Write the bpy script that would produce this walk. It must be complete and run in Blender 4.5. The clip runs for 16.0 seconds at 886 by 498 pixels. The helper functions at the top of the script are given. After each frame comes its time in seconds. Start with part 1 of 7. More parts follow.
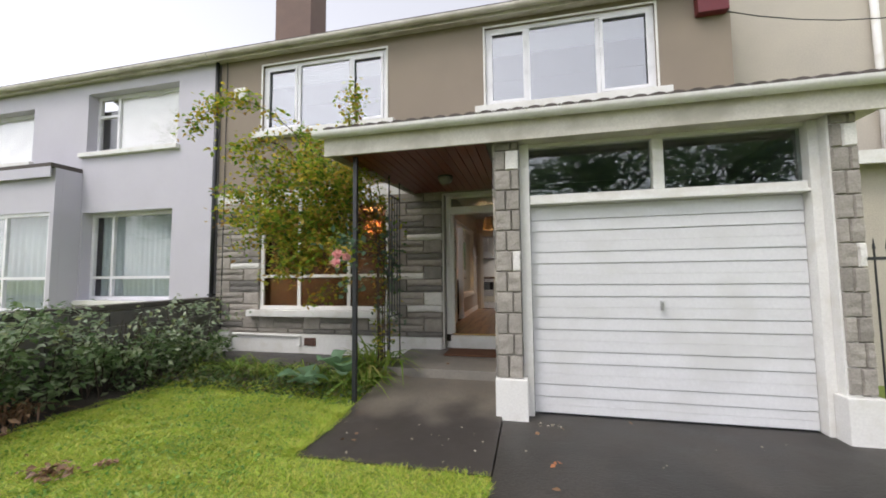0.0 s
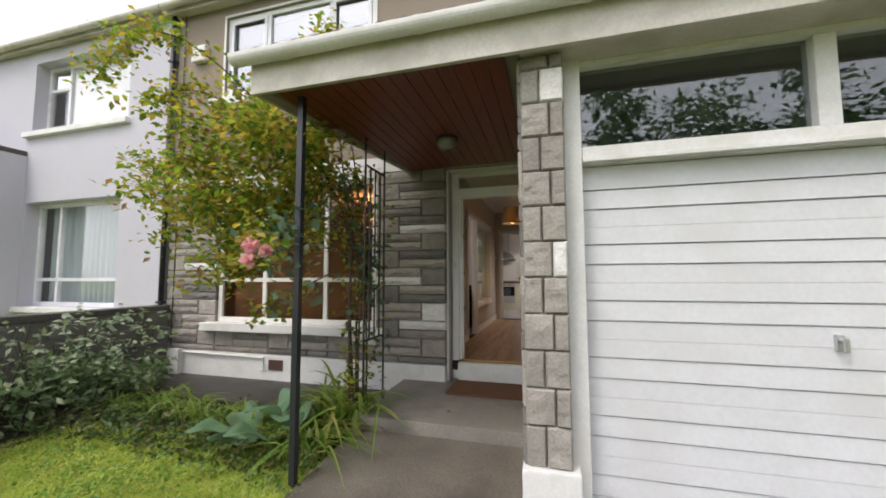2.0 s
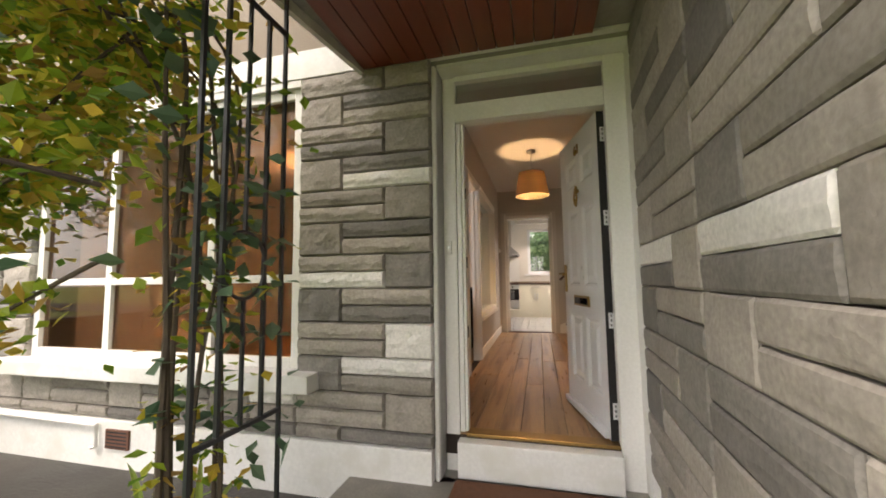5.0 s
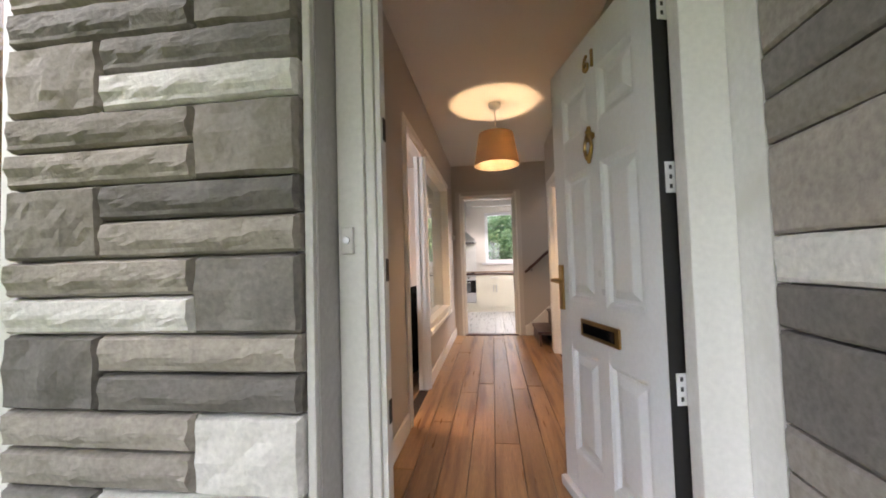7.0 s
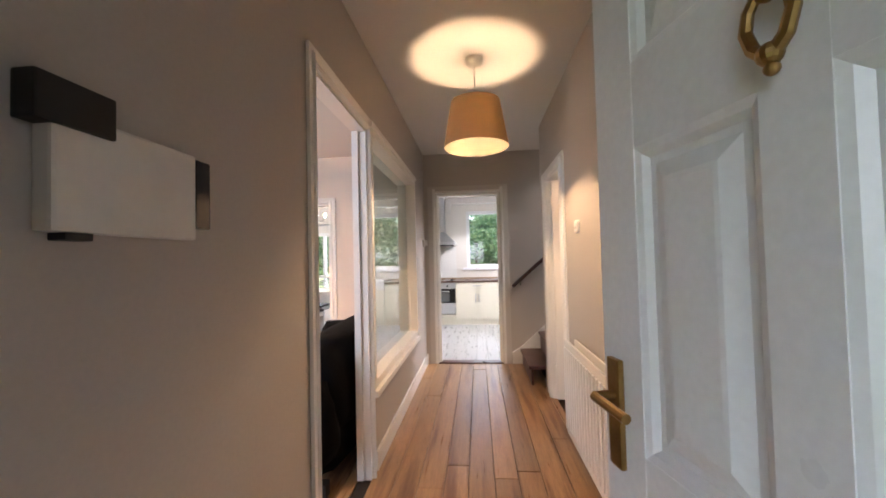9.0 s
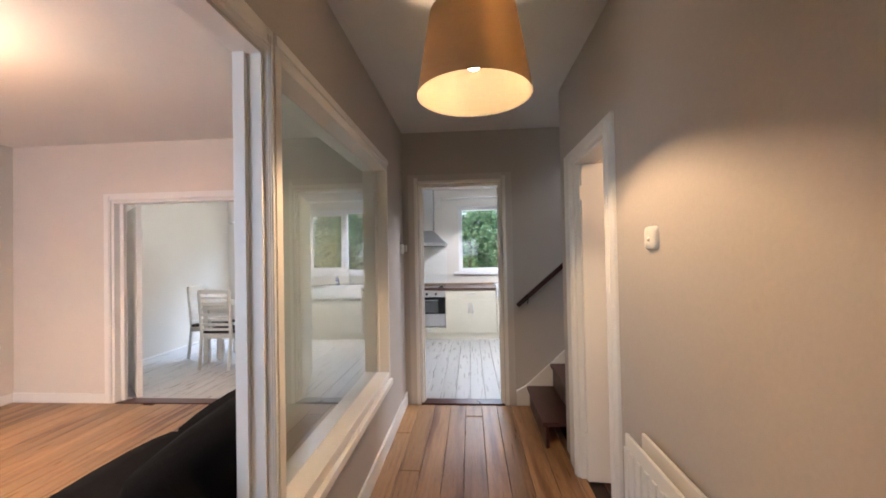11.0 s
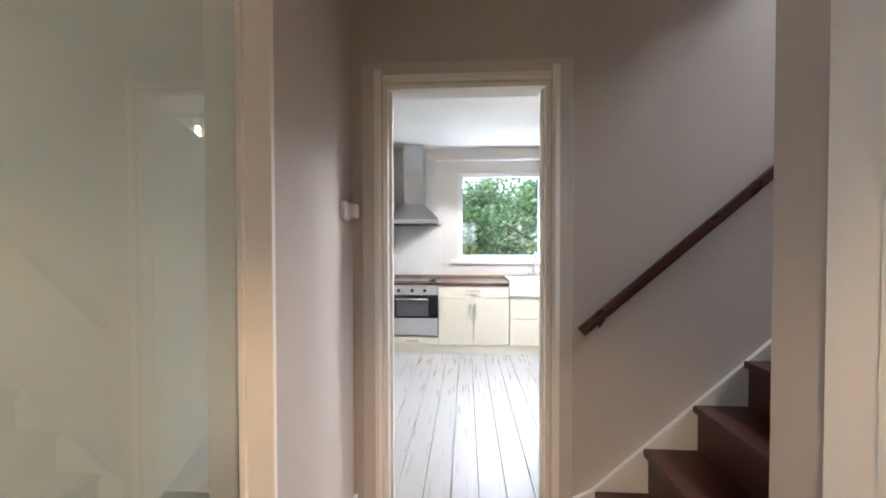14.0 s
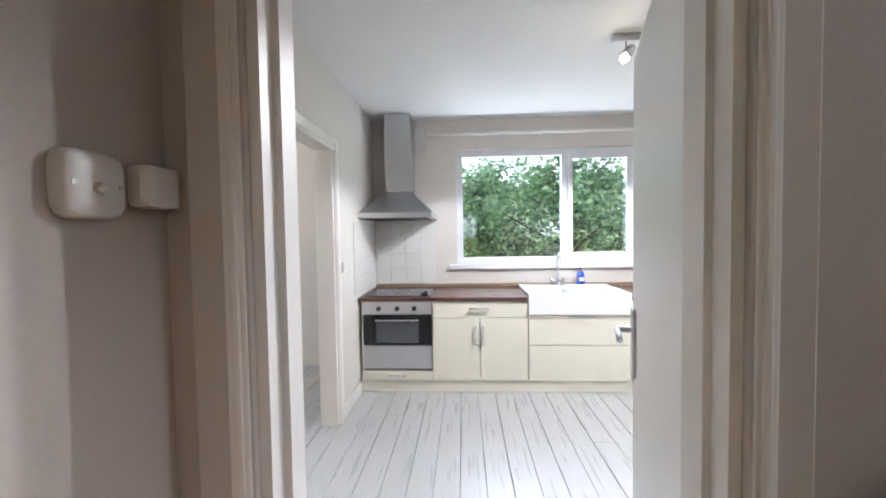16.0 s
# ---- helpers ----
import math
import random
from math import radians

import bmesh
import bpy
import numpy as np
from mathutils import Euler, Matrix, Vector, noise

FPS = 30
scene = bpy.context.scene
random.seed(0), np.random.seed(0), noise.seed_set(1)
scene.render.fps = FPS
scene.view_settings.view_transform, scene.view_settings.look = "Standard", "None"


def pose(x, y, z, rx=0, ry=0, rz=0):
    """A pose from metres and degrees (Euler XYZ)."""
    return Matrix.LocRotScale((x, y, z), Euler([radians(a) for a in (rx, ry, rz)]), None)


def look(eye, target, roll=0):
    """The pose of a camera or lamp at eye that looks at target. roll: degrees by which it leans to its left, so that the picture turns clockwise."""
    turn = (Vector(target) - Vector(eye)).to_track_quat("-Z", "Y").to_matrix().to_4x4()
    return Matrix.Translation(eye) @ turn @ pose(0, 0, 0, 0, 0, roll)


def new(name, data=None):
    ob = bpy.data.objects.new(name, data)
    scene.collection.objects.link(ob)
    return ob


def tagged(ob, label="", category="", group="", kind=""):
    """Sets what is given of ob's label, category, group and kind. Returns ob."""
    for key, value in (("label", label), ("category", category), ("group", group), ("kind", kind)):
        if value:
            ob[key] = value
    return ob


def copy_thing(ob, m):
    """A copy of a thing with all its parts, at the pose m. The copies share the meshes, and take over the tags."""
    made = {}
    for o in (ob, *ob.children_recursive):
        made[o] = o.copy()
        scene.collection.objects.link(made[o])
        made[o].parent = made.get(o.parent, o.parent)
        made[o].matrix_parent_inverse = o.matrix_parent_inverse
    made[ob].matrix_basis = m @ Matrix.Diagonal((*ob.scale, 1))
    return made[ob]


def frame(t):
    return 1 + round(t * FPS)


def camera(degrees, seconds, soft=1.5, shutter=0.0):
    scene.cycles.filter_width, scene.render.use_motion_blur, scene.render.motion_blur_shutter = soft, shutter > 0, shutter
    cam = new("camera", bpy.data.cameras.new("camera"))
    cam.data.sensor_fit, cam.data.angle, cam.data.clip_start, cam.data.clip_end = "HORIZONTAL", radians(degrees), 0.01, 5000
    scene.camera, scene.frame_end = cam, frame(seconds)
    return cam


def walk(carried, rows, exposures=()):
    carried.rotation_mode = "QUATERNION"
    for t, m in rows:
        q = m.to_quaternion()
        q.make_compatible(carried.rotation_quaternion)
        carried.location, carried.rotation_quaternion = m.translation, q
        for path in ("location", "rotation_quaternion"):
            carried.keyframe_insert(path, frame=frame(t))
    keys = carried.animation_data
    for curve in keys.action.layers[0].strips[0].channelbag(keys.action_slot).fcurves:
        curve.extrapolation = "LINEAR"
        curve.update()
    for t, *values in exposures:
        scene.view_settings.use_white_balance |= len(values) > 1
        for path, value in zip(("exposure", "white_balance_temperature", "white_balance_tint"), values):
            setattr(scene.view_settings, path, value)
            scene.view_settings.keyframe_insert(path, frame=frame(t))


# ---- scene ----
cam = camera(99.0, 16.0, soft=1.8)
PATH = [
    (0, (0.784, -5.783, 0.931), (0.34, -3.838, 1.066), -0.6),
    (0.5, (0.763, -5.424, 0.926), (0.302, -3.483, 1.068), -0.5),
    (1, (0.718, -5.018, 0.962), (0.23, -3.084, 1.102), -0.5),
    (1.5, (0.645, -4.626, 0.975), (0.129, -2.699, 1.115), -0.4),
    (2, (0.611, -4.225, 0.957), (0.066, -2.306, 1.106), -0.2),
    (2.5, (0.561, -3.833, 0.951), (-0.017, -1.925, 1.103), -0.2),
    (3, (0.495, -3.463, 0.95), (-0.105, -1.562, 1.112), -0.1),
    (3.5, (0.41, -3.099, 0.927), (-0.192, -1.2, 1.107), -0.1),
    (4, (0.271, -2.76, 0.881), (-0.313, -0.857, 1.075), -0.2),
    (6.5, (-0.073, -1.199, 0.988), (-0.375, 0.776, 1.076), -1.6),
    (7, (-0.068, -0.909, 1.028), (-0.325, 1.073, 1.108), -1.7),
    (7.5, (-0.081, -0.656, 1.112), (-0.305, 1.33, 1.182), -1.5),
    (8, (-0.043, -0.376, 1.133), (-0.25, 1.613, 1.198), -1.4),
    (10.5, (-0.004, 0.871, 1.334), (-0.15, 2.865, 1.372), -1.2),
    (11, (-0.027, 1.151, 1.342), (-0.168, 3.146, 1.37), -1.1),
    (11.5, (-0.029, 1.421, 1.33), (-0.167, 3.416, 1.345), -1.2),
    (12, (-0.028, 1.691, 1.322), (-0.163, 3.687, 1.326), -1.1),
    (12.5, (-0.048, 1.978, 1.29), (-0.182, 3.973, 1.286), -1.2),
    (13, (-0.054, 2.249, 1.298), (-0.19, 4.245, 1.282), -1.2),
    (13.5, (-0.058, 2.566, 1.297), (-0.19, 4.561, 1.264), -0.9),
    (14, (-0.112, 2.859, 1.265), (-0.233, 4.855, 1.228), -0.1),
    (14.5, (-0.126, 3.164, 1.294), (-0.251, 5.159, 1.238), -0.9),
    (15, (-0.131, 3.458, 1.309), (-0.25, 5.453, 1.242), -0.9),
    (15.5, (-0.151, 3.721, 1.31), (-0.26, 5.716, 1.237), -0.7),
    (16, (-0.153, 3.974, 1.326), (-0.262, 5.97, 1.253), -0.9),
]
walk(cam, [(t, look(eye, target, roll)) for t, eye, target, roll in PATH],
     exposures=[(0, 1.08, 6350, 15), (2.5, 1.30, 6450, 15), (3.5, 1.55, 6550, 15), (4.0, 1.78, 7300, 15), (6.5, 2.67, 6400, 18), (7.0, 2.75, 6150, 18), (8.0, 2.96, 5900, 18), (10.5, 2.6, 5500, 13), (12.0, 2.4, 5450, 13), (13.0, 2.55, 5450, 13), (14.0, 2.95, 5500, 12), (15.0, 2.6, 5450, 12), (16.0, 2.55, 5450, 12)])

# ---- world, sun, lamps ----
world = bpy.data.worlds.new("sky")
scene.world = world
world.use_nodes = True
wn = world.node_tree.nodes
sky = wn.new("ShaderNodeTexSky")
sky.sky_type, sky.sun_disc = "NISHITA", False
sky.sun_elevation, sky.sun_rotation = radians(56), radians(215)
sky.air_density, sky.dust_density, sky.ozone_density = 1.0, 1.5, 1.0
wn["Background"].inputs["Strength"].default_value = 0.15
pale = wn.new("ShaderNodeHueSaturation")
pale.inputs["Saturation"].default_value = 0.15
world.node_tree.links.new(sky.outputs["Color"], pale.inputs["Color"])
world.node_tree.links.new(pale.outputs["Color"], wn["Background"].inputs["Color"])
sun = new("sun", bpy.data.lights.new("sun", "SUN"))
sun.data.energy, sun.data.angle, sun.data.color = 0.6, radians(22), (1.0, 0.93, 0.82)
sun.matrix_world = look((-5.0, -7.0, 13.0), (0, 0, 0))


def lamp(name, kind, energy, colour, m, size=0.1, size_y=None):
    ob = new(name, bpy.data.lights.new(name, kind))
    ob.data.energy, ob.data.color = energy, colour
    if kind == "AREA":
        ob.data.shape, ob.data.size, ob.data.size_y = "RECTANGLE", size, size_y or size
    else:
        ob.data.shadow_soft_size = size
    ob.matrix_world = m
    return ob


WARM = (1.0, 0.60, 0.27)
lamp("hall_bulb", "POINT", 4.0, WARM, pose(0.0, 2.47, 2.02), 0.03)
lamp("hall_bulb", "SPOT", 4.6, WARM, pose(0.0, 2.47, 2.02), 0.03).data.spot_size = 3.0
lamp("living_bulb", "POINT", 46, (1.0, 0.62, 0.34), pose(-2.7, 2.3, 2.05), 0.12)
lamp("cloak_bulb", "POINT", 3, (1.0, 0.60, 0.30), pose(1.3, 2.75, 2.1), 0.06)
lamp("kitchen_daylight", "AREA", 28, (0.92, 0.97, 1.0), look((0.66, 9.8, 3.4), (0.6, 6.2, 1.3)), 2.6, 1.5)
# fill lamp hidden outside below the sill, added to lift the kitchen ceiling
lamp("kitchen_ceiling_fill", "AREA", 7, (0.94, 0.97, 1.0), look((0.66, 8.25, 0.86), (0.5, 5.4, 2.45)), 1.7, 0.28)
lamp("dining_daylight", "AREA", 140, (0.80, 0.90, 1.0), look((-3.2, 9.2, 3.2), (-3.1, 6.4, 0.4)), 2.4, 1.5)
lamp("spot_bulb", "SPOT", 17, (1.0, 0.93, 0.84), pose(0.755, 6.17, 2.24), 0.03).data.spot_size = 2.7
lamp("spot_bulb", "SPOT", 17, (1.0, 0.93, 0.84), pose(1.155, 6.17, 2.24), 0.03).data.spot_size = 2.7
lamp("chandelier_glow", "POINT", 6, (1.0, 0.90, 0.76), pose(-2.74, 6.2, 2.05), 0.15)
lamp("living_daylight", "AREA", 8, (0.9, 0.95, 1.0), look((-2.58, 0.4, 1.3), (-2.58, 4.0, 1.0)), 2.1, 1.6)

# added lamp for an assumed, unseen landing window; brightens stairwell and hall end
lamp("landing_fill", "AREA", 20, (1.0, 0.96, 0.92), look((3.3, 4.17, 4.0), (1.0, 4.3, 1.2)), 0.6, 1.0)

# ---- materials ----
def nodes_of(m):
    return m.node_tree.nodes, m.node_tree.links


def material(name, colour, rough=0.6, metal=0.0, second=None, scale=6.0, amount=0.5, fine=60.0, bump=0.15, stretch=(1, 1, 1),
             by_object=0.0, by_island=(), coat=0.0, detail=6.0, distance=0.004, spec=0.5, rough_var=0.12, dark=None, dark_scale=1.2):
    """A surface with two scales of colour change, uneven gloss and fine relief, in metres."""
    m = bpy.data.materials.new(name)
    m.use_nodes = True
    n, l = nodes_of(m)
    b = n["Principled BSDF"]
    b.inputs["Metallic"].default_value = metal
    b.inputs["Coat Weight"].default_value = coat
    b.inputs["Specular IOR Level"].default_value = spec
    tc = n.new("ShaderNodeNewGeometry")
    mp = n.new("ShaderNodeMapping")
    mp.inputs["Scale"].default_value = stretch
    l.new(tc.outputs["Position"], mp.inputs["Vector"])
    big, small = n.new("ShaderNodeTexNoise"), n.new("ShaderNodeTexNoise")
    for tex, s, d in ((big, scale, detail), (small, fine, 4.0)):
        tex.inputs["Scale"].default_value, tex.inputs["Detail"].default_value = s, d
        l.new(mp.outputs["Vector"], tex.inputs["Vector"])
    ramp = n.new("ShaderNodeValToRGB")
    ramp.color_ramp.elements[0].position, ramp.color_ramp.elements[1].position = 0.5 - 0.25, 0.5 + 0.25
    second = second or tuple(c * 0.82 for c in colour)
    ramp.color_ramp.elements[0].color, ramp.color_ramp.elements[1].color = (*second, 1), (*colour, 1)
    l.new(big.outputs["Fac"], ramp.inputs["Fac"])
    out = ramp.outputs["Color"]
    mix = n.new("ShaderNodeMix")
    mix.data_type, mix.blend_type = "RGBA", "MULTIPLY"
    r2 = n.new("ShaderNodeMapRange")
    r2.inputs["From Min"].default_value, r2.inputs["From Max"].default_value = 0.3, 0.7
    r2.inputs["To Min"].default_value, r2.inputs["To Max"].default_value = 1 - 0.3 * amount, 1.0
    l.new(small.outputs["Fac"], r2.inputs["Value"])
    mix.inputs["Factor"].default_value = 1.0
    l.new(out, mix.inputs["A"])
    l.new(r2.outputs["Result"], mix.inputs["B"])
    out = mix.outputs["Result"]
    if dark:
        st = n.new("ShaderNodeTexNoise")
        st.inputs["Scale"].default_value, st.inputs["Detail"].default_value = dark_scale, 8.0
        l.new(mp.outputs["Vector"], st.inputs["Vector"])
        rr = n.new("ShaderNodeMapRange")
        rr.inputs["From Min"].default_value, rr.inputs["From Max"].default_value = 0.50, 0.66
        l.new(st.outputs["Fac"], rr.inputs["Value"])
        mx = n.new("ShaderNodeMix")
        mx.data_type = "RGBA"
        l.new(rr.outputs["Result"], mx.inputs["Factor"])
        l.new(out, mx.inputs["A"])
        mx.inputs["B"].default_value = (*dark, 1)
        out = mx.outputs["Result"]
    if by_object:
        oi = n.new("ShaderNodeObjectInfo")
        rr = n.new("ShaderNodeMapRange")
        rr.inputs["To Min"].default_value, rr.inputs["To Max"].default_value = 1 - by_object, 1 + by_object * 0.6
        l.new(oi.outputs["Random"], rr.inputs["Value"])
        mx = n.new("ShaderNodeMix")
        mx.data_type, mx.blend_type = "RGBA", "MULTIPLY"
        mx.inputs["Factor"].default_value = 1.0
        l.new(out, mx.inputs["A"])
        l.new(rr.outputs["Result"], mx.inputs["B"])
        out = mx.outputs["Result"]
    if by_island:
        isl = n.new("ShaderNodeValToRGB")
        isl.color_ramp.interpolation = "LINEAR"
        while len(isl.color_ramp.elements) < len(by_island):
            isl.color_ramp.elements.new(0.5)
        for i, c in enumerate(by_island):
            isl.color_ramp.elements[i].position = i / (len(by_island) - 1)
            isl.color_ramp.elements[i].color = (*c, 1)
        l.new(tc.outputs["Random Per Island"], isl.inputs["Fac"])
        mx = n.new("ShaderNodeMix")
        mx.data_type, mx.blend_type = "RGBA", "MULTIPLY"
        mx.inputs["Factor"].default_value = 0.35
        l.new(isl.outputs["Color"], mx.inputs["A"])
        l.new(out, mx.inputs["B"])
        out = mx.outputs["Result"]
    l.new(out, b.inputs["Base Color"])
    rv = n.new("ShaderNodeMapRange")
    rv.inputs["To Min"].default_value = max(0.02, rough - rough_var)
    rv.inputs["To Max"].default_value = min(1.0, rough + rough_var)
    l.new(big.outputs["Fac"], rv.inputs["Value"])
    l.new(rv.outputs["Result"], b.inputs["Roughness"])
    if bump:
        add = n.new("ShaderNodeMath")
        add.operation = "ADD"
        l.new(small.outputs["Fac"], add.inputs[0])
        l.new(big.outputs["Fac"], add.inputs[1])
        bp = n.new("ShaderNodeBump")
        bp.inputs["Strength"].default_value, bp.inputs["Distance"].default_value = bump, distance
        l.new(add.outputs["Value"], bp.inputs["Height"])
        l.new(bp.outputs["Normal"], b.inputs["Normal"])
    return m


def leafy(name, colours, rough=0.5, light=0.35, scale=9, second=(0.75, 0.78, 0.7)):
    """Thin leaves: colour by leaf, light coming through."""
    m = material(name, (1, 1, 1), rough, second=second, scale=scale, fine=120, bump=0.1, by_island=colours)
    n, l = nodes_of(m)
    b = n["Principled BSDF"]
    tr = n.new("ShaderNodeBsdfTranslucent")
    mx = n.new("ShaderNodeMixShader")
    mx.inputs["Fac"].default_value = light
    l.new(b.inputs["Base Color"].links[0].from_socket, tr.inputs["Color"])
    l.new(b.outputs["BSDF"], mx.inputs[1])
    l.new(tr.outputs["BSDF"], mx.inputs[2])
    l.new(mx.outputs["Shader"], n["Material Output"].inputs["Surface"])
    return m


def glass(name, tint=(1, 1, 1), base=0.05, power=4.0, rough=0.01):
    """A thin clear pane: part mirror by angle, else clear."""
    m = bpy.data.materials.new(name)
    m.use_nodes = True
    n, l = nodes_of(m)
    g, t, mx, lw = n.new("ShaderNodeBsdfGlossy"), n.new("ShaderNodeBsdfTransparent"), n.new("ShaderNodeMixShader"), n.new("ShaderNodeLayerWeight")
    pw, ad = n.new("ShaderNodeMath"), n.new("ShaderNodeMath")
    pw.operation, ad.operation = "POWER", "MULTIPLY_ADD"
    lw.inputs["Blend"].default_value = 0.5
    pw.inputs[1].default_value = power
    ad.inputs[1].default_value, ad.inputs[2].default_value = 0.9, base
    g.inputs["Roughness"].default_value = rough
    t.inputs["Color"].default_value = (*tint, 1)
    l.new(lw.outputs["Facing"], pw.inputs[0])
    l.new(pw.outputs["Value"], ad.inputs[0])
    l.new(ad.outputs["Value"], mx.inputs["Fac"])
    l.new(t.outputs["BSDF"], mx.inputs[1])
    l.new(g.outputs["BSDF"], mx.inputs[2])
    l.new(mx.outputs["Shader"], n["Material Output"].inputs["Surface"])
    return m


def glow(name, colour, strength):
    m = bpy.data.materials.new(name)
    m.use_nodes = True
    b = m.node_tree.nodes["Principled BSDF"]
    b.inputs["Base Color"].default_value = (*colour, 1)
    b.inputs["Emission Color"].default_value = (*colour, 1)
    b.inputs["Emission Strength"].default_value = strength
    return m


M_RENDER = material("tan_render", (0.31, 0.255, 0.20), 0.9, scale=1.6, fine=140, bump=0.5, second=(0.265, 0.22, 0.172), amount=0.7)
M_NRENDER = material("pale_grey_render", (0.58, 0.565, 0.62), 0.9, scale=1.2, fine=140, bump=0.5, second=(0.53, 0.515, 0.565))
M_CREAM_R = material("cream_render", (0.55, 0.50, 0.42), 0.9, scale=1.4, fine=60, bump=0.8, distance=0.01, second=(0.47, 0.43, 0.37))
M_WHITE = material("white_paint", (0.80, 0.79, 0.76), 0.4, scale=3, fine=60, bump=0.08, second=(0.74, 0.73, 0.69), amount=0.3)
M_WHITE_W = material("weathered_white_paint", (0.77, 0.765, 0.735), 0.55, scale=2.5, fine=50, bump=0.15, second=(0.72, 0.71, 0.675), amount=0.35, dark=(0.64, 0.625, 0.575), dark_scale=4.5)
M_FASCIA = material("weathered_cream_fascia_paint", (0.66, 0.625, 0.555), 0.55, scale=2.5, fine=50, bump=0.2, second=(0.59, 0.555, 0.485), amount=0.5, dark=(0.44, 0.41, 0.345), dark_scale=3.0)
M_FRONTDOOR = material("white_door_paint", (0.76, 0.77, 0.80), 0.32, scale=3, fine=70, bump=0.06, amount=0.2, second=(0.73, 0.74, 0.77))
M_GARAGE = material("white_garage_steel", (0.66, 0.665, 0.675), 0.42, scale=2.0, fine=40, bump=0.06, amount=0.25, second=(0.61, 0.615, 0.62), dark=(0.55, 0.55, 0.54), dark_scale=1.1)
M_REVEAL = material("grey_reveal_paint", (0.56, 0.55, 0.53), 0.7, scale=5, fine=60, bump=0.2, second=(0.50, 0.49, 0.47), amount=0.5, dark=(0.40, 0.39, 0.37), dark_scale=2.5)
M_UPVC = material("white_upvc", (0.82, 0.82, 0.84), 0.3, scale=3, fine=60, bump=0.03, amount=0.15)
M_STONE = material("grey_reconstituted_stone", (0.43, 0.39, 0.34), 0.85, scale=9, fine=60, bump=0.4, distance=0.009, second=(0.32, 0.29, 0.255), amount=0.9, by_object=0.25)
M_STONE_D = material("dark_reconstituted_stone", (0.26, 0.24, 0.215), 0.85, scale=9, fine=60, bump=0.4, distance=0.009, second=(0.185, 0.175, 0.16), amount=0.9, by_object=0.25)
M_STONE_W = material("whitish_reconstituted_stone", (0.84, 0.82, 0.78), 0.8, scale=9, fine=60, bump=0.4, distance=0.009, second=(0.74, 0.72, 0.68), amount=0.7, by_object=0.1)
M_STONE_T = material("tan_grey_pier_stone", (0.395, 0.365, 0.322), 0.85, scale=8, fine=60, bump=0.45, distance=0.009, second=(0.285, 0.262, 0.232), amount=0.9, by_object=0.16)
M_MORTAR = material("grey_mortar", (0.32, 0.30, 0.27), 0.95, scale=20, fine=120, bump=0.6)
M_CONCRETE = material("damp_concrete", (0.070, 0.061, 0.051), 0.5, scale=2.6, fine=55, bump=0.6, second=(0.032, 0.029, 0.025), amount=1.6, dark=(0.019, 0.017, 0.015), dark_scale=0.8, distance=0.008, rough_var=0.2)
M_PORCH = material("worn_porch_concrete", (0.30, 0.272, 0.232), 0.65, scale=2.2, fine=80, bump=0.3, second=(0.18, 0.165, 0.145), amount=0.7, dark=(0.115, 0.106, 0.094), dark_scale=1.3)
M_PATH = material("patchy_path_concrete", (0.21, 0.185, 0.145), 0.6, scale=3.0, fine=70, bump=0.5, second=(0.12, 0.105, 0.085), amount=1.2, distance=0.006, rough_var=0.2)
# a damp patch over the lower half of the ramp, with a ragged edge
n_, l_ = nodes_of(M_PATH)
ge_, se_, no_, ad_, rr_, mx_ = (n_.new(k) for k in ("ShaderNodeNewGeometry", "ShaderNodeSeparateXYZ", "ShaderNodeTexNoise", "ShaderNodeMath", "ShaderNodeMapRange", "ShaderNodeMix"))
no_.inputs["Scale"].default_value, no_.inputs["Detail"].default_value = 1.7, 7.0
l_.new(ge_.outputs["Position"], se_.inputs["Vector"])
l_.new(ge_.outputs["Position"], no_.inputs["Vector"])
ad_.operation = "MULTIPLY_ADD"
l_.new(no_.outputs["Fac"], ad_.inputs[0])
ad_.inputs[1].default_value = 1.9
l_.new(se_.outputs["Y"], ad_.inputs[2])
rr_.inputs["From Min"].default_value, rr_.inputs["From Max"].default_value = -0.75, -1.35
l_.new(ad_.outputs["Value"], rr_.inputs["Value"])
mx_.data_type = "RGBA"
bs_ = n_["Principled BSDF"].inputs["Base Color"]
l_.new(rr_.outputs["Result"], mx_.inputs["Factor"])
l_.new(bs_.links[0].from_socket, mx_.inputs["A"])
mx_.inputs["B"].default_value = (0.042, 0.036, 0.031, 1)
l_.new(mx_.outputs["Result"], bs_)
M_SOIL = material("dark_soil", (0.05, 0.04, 0.03), 0.95, scale=8, fine=50, bump=1.0, distance=0.03)
M_TURF = material("turf", (0.20, 0.30, 0.045), 0.9, scale=2.5, fine=70, bump=0.9, distance=0.02, second=(0.28, 0.31, 0.07))
M_ROAD = material("asphalt", (0.055, 0.055, 0.055), 0.9, scale=2, fine=90, bump=0.5)
M_ROOFTILE = material("dark_roof_tile", (0.10, 0.085, 0.075), 0.85, scale=6, fine=60, bump=0.5, by_object=0.2)
M_CHIMNEY = material("brown_chimney_brick", (0.19, 0.13, 0.11), 0.9, scale=4, fine=50, bump=0.6)
M_CEDAR = material("red_stained_boards", (0.21, 0.046, 0.022), 0.36, scale=3, fine=40, stretch=(8, 0.6, 8), bump=0.2, second=(0.15, 0.034, 0.016), amount=0.7)
M_IRON = material("black_painted_iron", (0.018, 0.020, 0.024), 0.42, scale=8, fine=80, bump=0.15, spec=0.6)
M_GREY_WALL = material("warm_grey_wall_paint", (0.485, 0.445, 0.405), 0.75, scale=1.5, fine=90, bump=0.12, second=(0.465, 0.425, 0.385), amount=0.15)
M_LIV_WALL = material("cream_wall_paint", (0.70, 0.645, 0.575), 0.75, scale=1.5, fine=90, bump=0.1, second=(0.67, 0.615, 0.545), amount=0.15)
